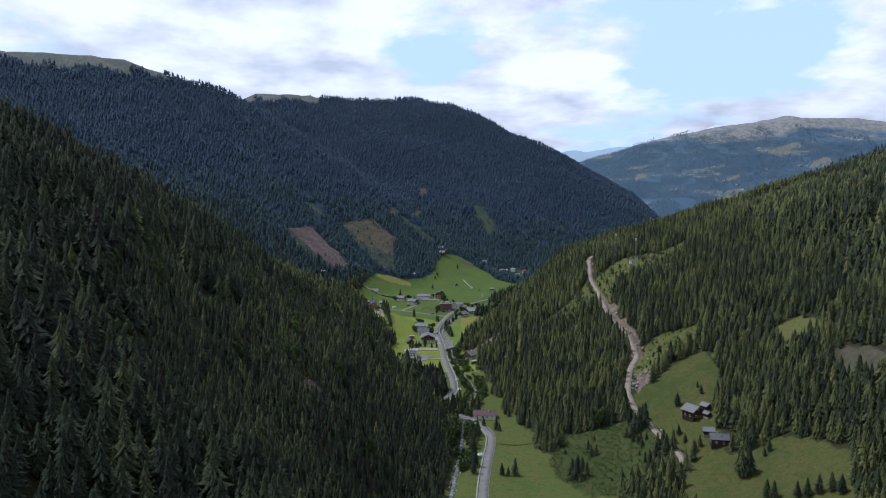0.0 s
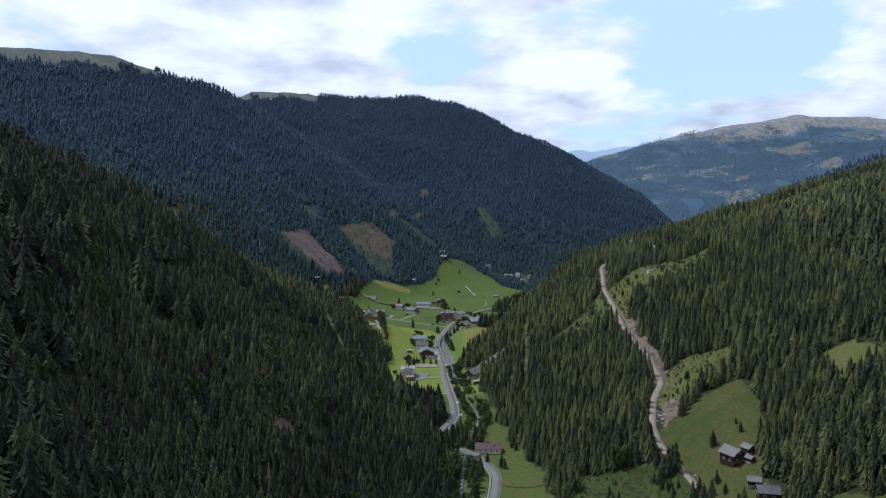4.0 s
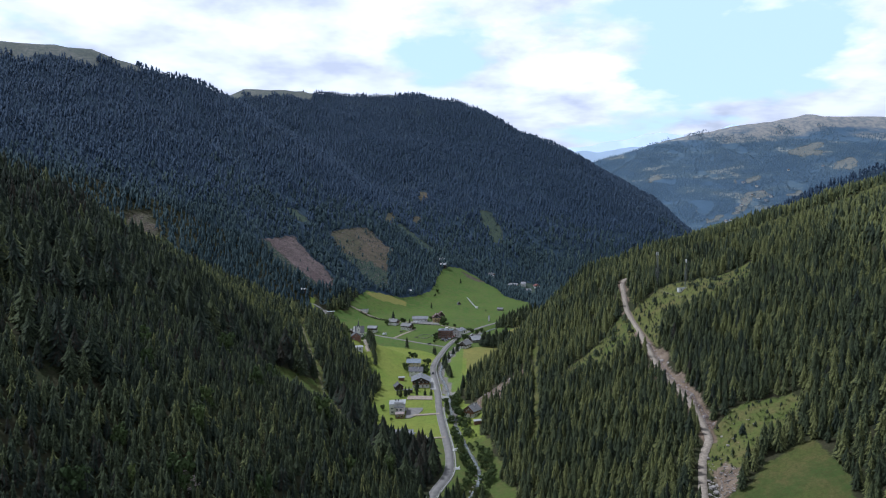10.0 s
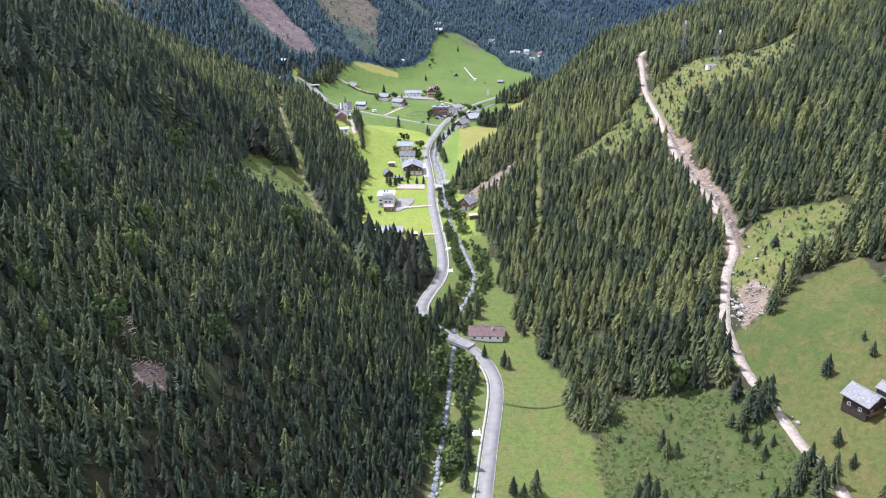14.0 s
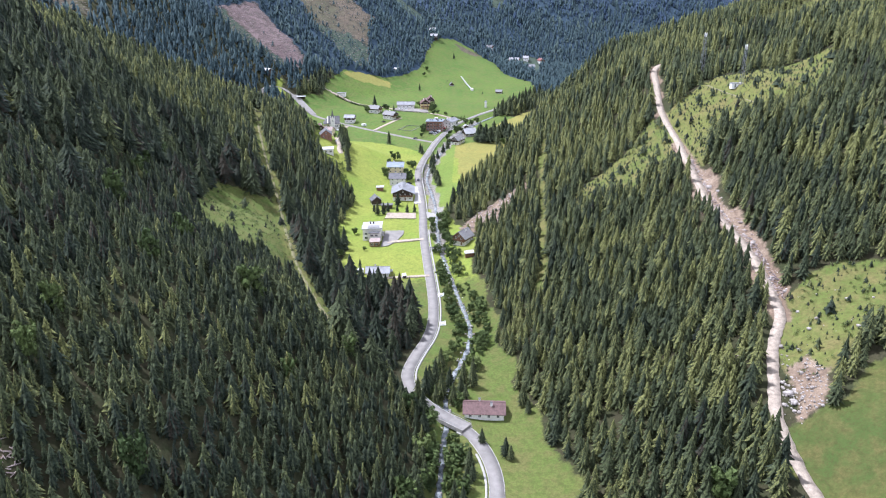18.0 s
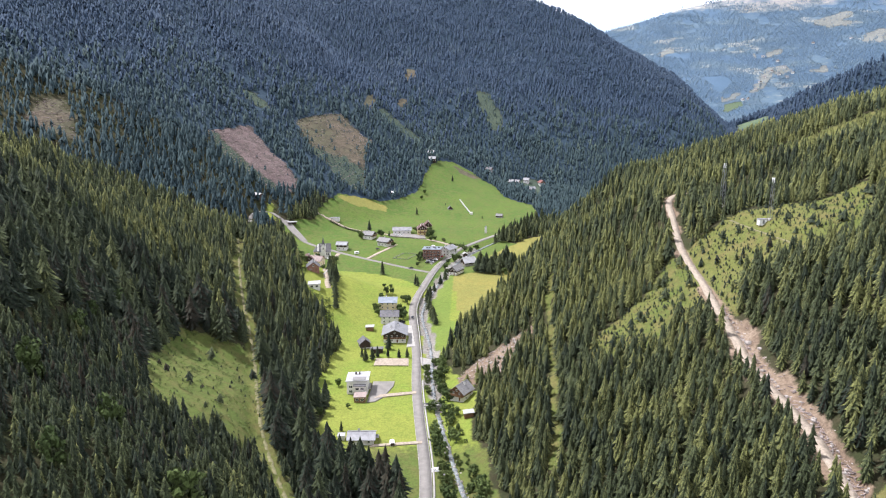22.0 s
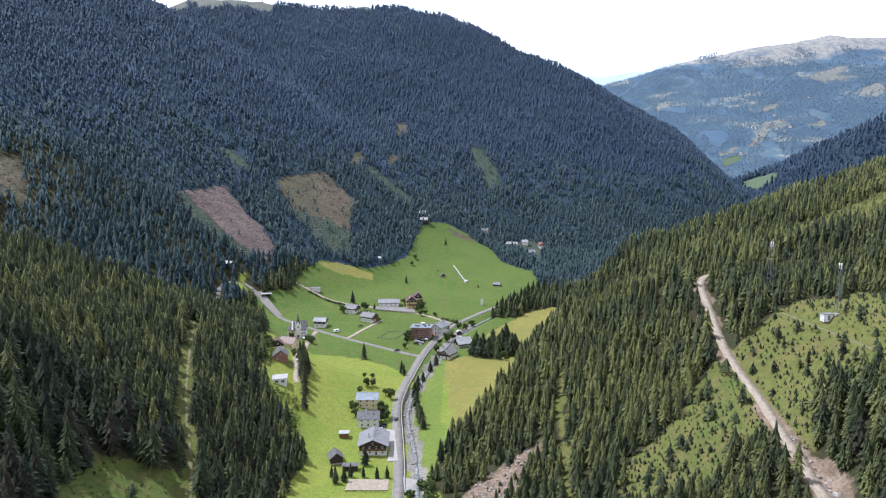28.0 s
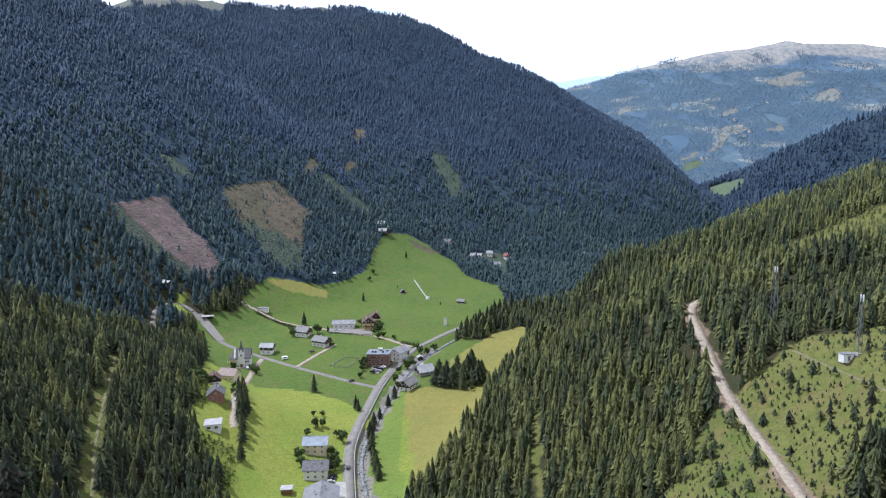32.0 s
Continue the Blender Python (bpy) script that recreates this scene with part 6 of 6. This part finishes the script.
for x, y, tall in ((63, 318, 12), (59, 314, 13), (65, 315, 12), (67, 312, 10), (61, 311, 14), (100, 303, 8), (98, 305, 6), (104, 305, 9), (106, 307, 8), (108, 300, 11), (113, 304, 12), (110, 306, 9), (97, 314, 3), (121, 309, 6), (133, 257, 14), (136, 256, 15), (133, 261, 12), (136, 235, 9), (138, 232, 9), (145, 225, 8), (148, 222, 9)):
    tree(x, y, tall, "bushy spruce beside the alpine huts and forest road", group="spruces by the alpine huts", wide=tall * 0.52)
for x, y, tall in ((152, 220, 9), (156, 217, 9), (158, 213, 9), (146, 263, 5), (149, 265, 7), (106, 284, 13), (101, 282, 14), (97, 280, 13), (103, 269, 14), (94, 277, 13), (110, 312, 9), (106, 309, 10), (122, 294, 8), (125, 296, 7), (149, 340, 8), (203, 286, 13), (144, 296, 15), (146, 304, 14), (144, 288, 13)):
    tree(x, y, tall, "bushy spruce beside the alpine huts and forest road", group="spruces by the alpine huts", wide=tall * 0.52)
for x, y, tall in ((-47, 762, 5), (-43, 757, 7), (-60, 768, 6), (-56, 771, 5), (-63, 732, 7), (-61, 726, 6), (-45, 731, 8), (-43, 726, 7), (-45, 722, 7), (-63, 757, 5), (-47, 739, 6), (-64, 786, 4), (-59, 789, 4), (-41, 886, 8), (-43, 881, 7), (-43, 875, 5), (-43, 862, 5), (-39, 974, 9), (-37, 966, 8), (-40, 961, 7), (-36, 949, 6)):
    tree(x, y, tall, "leafy green tree in a village garden", True, "garden trees")
for x, y, tall in ((-32, 953, 5), (-23, 946, 5), (-108, 955, 8), (-110, 961, 7), (-89, 963, 9), (-72, 929, 5), (-1, 912, 6), (-4, 923, 5), (4, 916, 6), (-10, 884, 9), (-16, 872, 5), (-18, 856, 6), (-54, 984, 7), (8, 849, 4), (34, 842, 6), (35, 836, 4), (46, 829, 4), (49, 820, 4), (-129, 792, 7), (-130, 783, 8), (-136, 797, 8)):
    tree(x, y, tall, "leafy green tree in a village garden", True, "garden trees")
for x, y, tall in ((-126, 771, 7), (-112, 786, 4), (-121, 872, 6), (-124, 876, 5), (-118, 868, 6), (-136, 872, 6), (-139, 800, 8), (-137, 786, 9), (-134, 774, 8), (-129, 759, 8), (-124, 748, 7), (-6, 891, 6), (-15, 846, 6), (10, 925, 7), (-12, 905, 6), (-54, 1128, 6), (-57, 1112, 5), (-21, 636, 6), (-20, 628, 5), (-17, 648, 5)):
    tree(x, y, tall, "leafy green tree in a village garden", True, "garden trees")
tree(83, 362, 15, "large pale green larch-like tree at the forest edge", True, wide=11)
for x, y, tall in ((-69, 612, 5), (-72, 575, 5), (-59, 585, 3)):
    tree(x, y, tall, "small leafy tree on the grass near the forest", True, "garden trees")

# bushes along the stream
rng = np.random.RandomState(71)
c, t = along(STREAM, 2.0)
m = (c[:, 1] > 330) & (c[:, 1] < 652)
c, t = c[m], t[m]
side = np.stack([-t[:, 1], t[:, 0]], 1)
bx, by = [], []
for s in (-1, 1):
    off = rng.uniform(2.4, 8.5, len(c)) * s
    k = rng.rand(len(c)) < np.where(c[:, 1] < 420, 0.98, 0.8)
    p = c + side * off[:, None]
    k &= near_line(p[:, 0], p[:, 1], ROAD) > 5.5
    k &= np.hypot(p[:, 0] - 11, p[:, 1] - 426) > 10
    bx += list(p[k, 0])
    by += list(p[k, 1])
bx, by = np.array(bx), np.array(by)
bh = rng.uniform(2.0, 7.5, len(bx)) * np.where(by < 420, 1.15, 1.0)
stand("stream_bushes", bx, by, height(bx, by) - 0.4, bh, bh * rng.uniform(0.9, 1.3, len(bx)), [leafy_shape(400 + k, 330, 0.5, 0.0) for k in range(4)], LEAVES, "leafy green bushes lining the stream", "bushes")

# low green bushes below the forest road
x, y, rng = scatter(-160, 170, 270, 620, 1.9, 80)
m = inside(x, y, SCRUB_LOW) & (rng.rand(len(x)) < 0.75) | inside(x, y, ROCKY_SCRUB) & (rng.rand(len(x)) < 0.25) | inside(x, y, LEFT_CLEARING) & (rng.rand(len(x)) < 0.25)
m &= near_line(x, y, FOREST_ROAD) > 4
x, y = x[m], y[m]
h = rng.uniform(0.6, 1.9, len(x))
stand("low_bushes", x, y, height(x, y) - 0.15, h, h * rng.uniform(1.2, 2.2, len(x)), [leafy_shape(450 + k, 70, 0.5, 0.0) for k in range(4)], LEAVES, "low green bushes on a damp slope", "bushes", tone=0.95)

# spruces among the bushes north of the farm house, and a field hedge
for x, y, tall in ((-9, 446, 13), (-7, 452, 15), (-3, 446, 11), (-11, 440, 12), (3, 446, 12), (7, 444, 13), (2, 438, 10), (-6, 437, 14), (-1, 433, 11), (4, 434, 9), (7, 452, 10), (-12, 434, 14), (-15, 428, 13), (-8, 431, 10), (6, 391, 12), (7, 387, 9), (5, 383, 10), (4, 371, 12), (2, 366, 10), (3.5, 350, 12), (1, 346, 10), (4, 335, 13), (3, 324, 11), (2, 358, 9), (1, 376, 10), (-12, 415, 13), (-11, 405, 12)):
    tree(x, y, tall, "dark spruce among bushes beside the stream", group="spruces by the stream", wide=tall * 0.42)
hx = np.linspace(19, 46, 60)
hy = 372 + 2 * np.sin(hx / 7)
hh = np.random.RandomState(6).uniform(0.5, 1.1, 60)
stand("field_hedge", hx, hy, height(hx, hy) - 0.2, hh, hh * 1.6, [leafy_shape(470 + k, 60, 0.5, 0.0) for k in range(3)], LEAVES, "thin line of weeds between two meadows", "hedge")

# wild shrubs between the lane and the forest
x, y, rng = scatter(-140, -88, 690, 790, 2.1, 119)
m = (inside(x, y, [(-112, 722), (-96, 722), (-86, 696), (-84, 682), (-102, 690)]) | inside(x, y, [(-139, 800), (-130, 796), (-122, 770), (-117, 745), (-124, 744), (-134, 768)])) & (rng.rand(len(x)) < 0.8)
x, y = x[m], y[m]
h = rng.uniform(1.0, 3.6, len(x))
stand("shrubs", x, y, height(x, y) - 0.2, h, h * rng.uniform(0.9, 1.5, len(x)), [leafy_shape(460 + k, 90, 0.5, 0.0) for k in range(4)], LEAVES, "wild green shrubs between the lane and the forest", "bushes", tone=0.6)

# young spruces on the felled slopes
x, y, rng = scatter(-320, 230, 270, 660, 1.9, 81)
thick = inside(x, y, SCRUB_MID) | inside(x, y, SCRUB_HIGH)
m = thick & (rng.rand(len(x)) < 0.82) | inside(x, y, ROCKY_SCRUB) & (rng.rand(len(x)) < 0.4) | inside(x, y, SCRUB_LOW) & (rng.rand(len(x)) < 0.03) | inside(x, y, SCAR) & (rng.rand(len(x)) < 0.12) | inside(x, y, LEFT_CLEARING) & (rng.rand(len(x)) < 0.06 + 0.2 * (waves(x, y, 22, 88) > 0.6))
m &= (near_line(x, y, FOREST_ROAD) > 4) & (near_line(x, y, MAST_TRACK) > 2.0) & (np.hypot(x - 162, y - 622) > 5)
x, y = x[m], y[m]
h = rng.gamma(1.7, 0.55, len(x)) + 0.45
big = rng.rand(len(x)) < 0.03
h[big] += rng.uniform(2, 6, int(big.sum()))
stand("young_spruces", x, y, height(x, y) - 0.15, h, h * rng.uniform(0.55, 1.0, len(x)), [spruce_shape(70 + k, 3, 4, 0.3) for k in range(4)], NEEDLES, "scattered young spruces on felled slopes", "young trees", tone=0.42)
x, y, rng = scatter(-320, 70, 1010, 1510, 3.8, 82)
m = (inside(x, y, TAN_CUT) & (rng.rand(len(x)) < 0.35 + 0.6 * (y < 1130))) | (inside(x, y, RED_CUT) & (rng.rand(len(x)) < 0.05)) | (inside(x, y, GREEN_FRINGE) & (rng.rand(len(x)) < 0.5)) | ((inside(x, y, GULLY) | inside(x, y, GREEN_STRIP) | inside(x, y, GRASS_STRIP)) & (rng.rand(len(x)) < 0.75))
x, y = x[m], y[m]
h = rng.uniform(0.8, 3.4, len(x)) + 4 * (rng.rand(len(x)) < 0.08)
stand("young_spruces", x, y, height(x, y) - 0.15, h, h * 0.75, FAR_SHAPES, NEEDLES_MID_HAZE, "scattered young spruces on felled mountain slopes", "young trees")

x, y, rng = scatter(180, 430, 724, 810, 3.3, 116)
m = inside(x, y, YOUNG_STRIP)
x, y = x[m], y[m]
h = rng.uniform(1.5, 4.2, len(x))
stand("young_spruces", x, y, height(x, y) - 0.15, h, h * rng.uniform(0.5, 0.7, len(x)), LOW_SHAPES, NEEDLES, "bright green strip of young spruces on the ridge", "young trees", tone=0.95)

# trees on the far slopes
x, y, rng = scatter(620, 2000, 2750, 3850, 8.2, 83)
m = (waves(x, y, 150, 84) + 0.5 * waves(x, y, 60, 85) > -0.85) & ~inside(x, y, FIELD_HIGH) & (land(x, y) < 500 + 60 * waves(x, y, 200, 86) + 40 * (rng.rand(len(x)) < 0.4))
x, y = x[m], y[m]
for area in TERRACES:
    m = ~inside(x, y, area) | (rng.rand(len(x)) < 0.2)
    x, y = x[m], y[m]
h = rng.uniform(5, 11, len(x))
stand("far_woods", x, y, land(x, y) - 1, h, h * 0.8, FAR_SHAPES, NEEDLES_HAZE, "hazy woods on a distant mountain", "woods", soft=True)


# ---------------------------------------------------------------- rocks, logs
def rock_shapes(n):
    out = []
    for k in range(n):
        bm = bmesh.new()
        bmesh.ops.create_icosphere(bm, subdivisions=1, radius=0.5)
        r = random.Random(k)
        for v in bm.verts:
            v.co *= r.uniform(0.65, 1.15)
        co = np.array([v.co[:] for v in bm.verts])
        tri = np.array([[v.index for v in f.verts] for f in bm.faces])
        bm.free()
        out.append((co, tri))
    return out


ROCKS = rock_shapes(5)
rng = np.random.RandomState(91)
x = np.concatenate([rng.normal(113, 3.0, 130), rng.normal(116, 2, 30), rng.uniform(120, 150, 22), rng.normal(112, 1.2, 14)])
y = np.concatenate([rng.normal(391, 5, 130), rng.normal(412, 5, 30), rng.uniform(402, 436, 22), rng.normal(332, 1.5, 14)])
m = near_line(x, y, FOREST_ROAD) > 2.6
x, y = x[m], y[m]
h = rng.gamma(2.0, 0.26, len(x)) + 0.2
stand("boulders", x, y, height(x, y) + h * 0.15, h, h * rng.uniform(1.0, 1.6, len(x)), ROCKS, RUBBLE, "pale broken boulders spilled beside the forest road", "rocks")
x, y, rng = scatter(98, 132, 378, 440, 0.9, 117)
m = (near_line(x, y, FOREST_ROAD) > 2.6) & ((inside(x, y, SPOIL) & (rng.rand(len(x)) < 0.55)) | ((near_line(x, y, [(105, 412), (112, 432), (118, 446)]) < 3.5) & (rng.rand(len(x)) < 0.22)))
x, y = x[m], y[m]
h = rng.gamma(1.5, 0.2, len(x)) + 0.12
stand("boulders", x, y, height(x, y) + h * 0.1, h, h * rng.uniform(1.0, 1.8, len(x)), ROCKS, RUBBLE, "pale spoil of broken rock round the bend of the road", "rocks")
x, y, rng = scatter(-4, 46, 604, 652, 1.3, 118)
m = inside(x, y, SCAR) & (rng.rand(len(x)) < 0.4)
x, y = x[m], y[m]
h = rng.gamma(1.5, 0.3, len(x)) + 0.2
stand("boulders", x, y, height(x, y) + h * 0.1, h, h * rng.uniform(1.0, 1.8, len(x)), ROCKS, RUBBLE, "pale broken rock on a bare bank above the stream", "rocks")
c, t = along(STREAM, 1.2)
m = (c[:, 1] > 300) & (c[:, 1] < 860)
c = c[m] + rng.uniform(-2.4, 2.4, (int(m.sum()), 2))
h = rng.uniform(0.4, 1.3, len(c))
stand("stream_stones", c[:, 0], c[:, 1], height(c[:, 0], c[:, 1]) + 0.5, h, h * 1.3, ROCKS, RUBBLE, "grey stones in the bed of the stream", "stones")


def log_shapes():
    bm = cone_bm(0.16, 0.11, -0.5, 0.5, 5)
    bmesh.ops.rotate(bm, verts=bm.verts[:], cent=(0, 0, 0), matrix=Matrix.Rotation(radians(90), 3, "X"))
    bmesh.ops.triangulate(bm, faces=bm.faces[:])
    co = np.array([v.co[:] for v in bm.verts])
    tri = np.array([[v.index for v in f.verts] for f in bm.faces])
    bm.free()
    return [(co * np.array([0.35, 1, 1]), tri)]


def logs(name, poly, gap, seed, chance, material, label, size):
    lo, hi = np.min(poly, 0), np.max(poly, 0)
    x, y, rng = scatter(lo[0], hi[0], lo[1], hi[1], gap, seed)
    m = inside(x, y, poly) & (rng.rand(len(x)) < chance)
    x, y = x[m], y[m]
    w = rng.uniform(0.5, 1.3, len(x)) * size
    stand(name, x, y, height(x, y) + 0.1, np.full(len(x), 1.4), w, log_shapes(), material, label, "felled wood")


DEADWOOD = plain("dead_wood", (0.13, 0.100, 0.09), (0.40, 0.335, 0.305), 0.25, 0.9)
logs("felled_branches", RED_CUT, 2.3, 95, 0.9, DEADWOOD, "felled branches covering a reddish cleared slope", 4)
logs("felled_branches", SCAR, 1.8, 94, 0.5, DEADWOOD, "broken branches on a bare scar above the stream", 3)
logs("felled_branches", WEST_PATCH, 3.0, 97, 0.7, DEADWOOD, "felled branches and rock on a small cleared slope", 6)
logs("felled_branches", TAN_CUT, 3.0, 96, 0.6, DEADWOOD, "felled branches on a brownish cleared slope", 4)
logs("felled_branches", [(-94, 294), (-80, 294), (-80, 304), (-94, 305)], 1.1, 98, 0.8, DEADWOOD, "felled branches in a gap of the forest", 3)
logs("felled_branches", [(-105, 305), (-95, 304), (-95, 314), (-105, 314)], 1.1, 99, 0.7, DEADWOOD, "felled branches in a gap of the forest", 3)


# debris on the cut bank above the forest road
c, t = along(FOREST_BANK, 0.5)
rng = np.random.RandomState(101)
c = c + np.column_stack([rng.uniform(-2.0, 2.4, len(c)), rng.uniform(-1, 1, len(c))])
stand("felled_branches", c[:, 0], c[:, 1], height(c[:, 0], c[:, 1]) + 0.2, np.full(len(c), 1.4), rng.uniform(1.2, 4.5, len(c)), log_shapes(), DEADWOOD, "pale roots and broken trunks on the cut bank above the road", "felled wood")
k = rng.rand(len(c)) < 0.6
d = c[k] + rng.uniform(-1.5, 1.5, (int(k.sum()), 2))
h = rng.gamma(1.8, 0.3, len(d)) + 0.2
stand("boulders", d[:, 0], d[:, 1], height(d[:, 0], d[:, 1]) + h * 0.1, h, h * 1.4, ROCKS, RUBBLE, "broken stones on the cut bank above the road", "rocks")


# clipped and wild hedges of the village
def hedge(line, tall, label, seed):
    c, t = along(line, 0.8)
    rng = np.random.RandomState(seed)
    c = c + rng.uniform(-0.5, 0.5, c.shape)
    h = tall * rng.uniform(0.7, 1.2, len(c))
    stand("hedge", c[:, 0], c[:, 1], height(c[:, 0], c[:, 1]) - 0.3, h, h * 1.1, [leafy_shape(480 + k, 120, 0.5, 0.0) for k in range(3)], LEAVES, label, "hedge", tone=0.15)


hedge([(-17, 938), (-10, 935), (-3, 931)], 2.6, "dark clipped hedge behind the hotel", 1)
hedge([(-150, 1002), (-138, 1000), (-124, 988), (-113, 980), (-104, 976)], 2.4, "dark wild hedge along the meadow lane", 2)
hedge([(-80, 964), (-60, 961), (-41, 955)], 1.2, "low hedge at the edge of the gravel yard", 3)
hedge([(-54, 639.5), (-43, 640), (-33, 640.5)], 1.0, "low brown-green hedge round the parking place", 4)
hedge([(-127, 856), (-126, 840), (-123, 822)], 1.6, "garden hedge beside the church lane", 5)
hedge([(-31, 905), (-20, 880), (-26, 860)], 0.9, "low hedge between car park and road", 6)

# paler broad crowns among the spruces
x, y, rng = scatter(-220, -10, 100, 620, 17, 120)
m = forested(x, y) & (rng.rand(len(x)) < 0.12)
x, y = x[m], y[m]
h = rng.uniform(9, 16, len(x))
stand("broadleaf_forest", x, y, height(x, y) - 0.5, h, h * rng.uniform(0.55, 0.8, len(x)), [leafy_shape(500 + k, 420, 0.5, 0.1) for k in range(4)], LEAVES, "scattered paler larches and broadleaf trees among the spruces", "trees", tone=0.25)
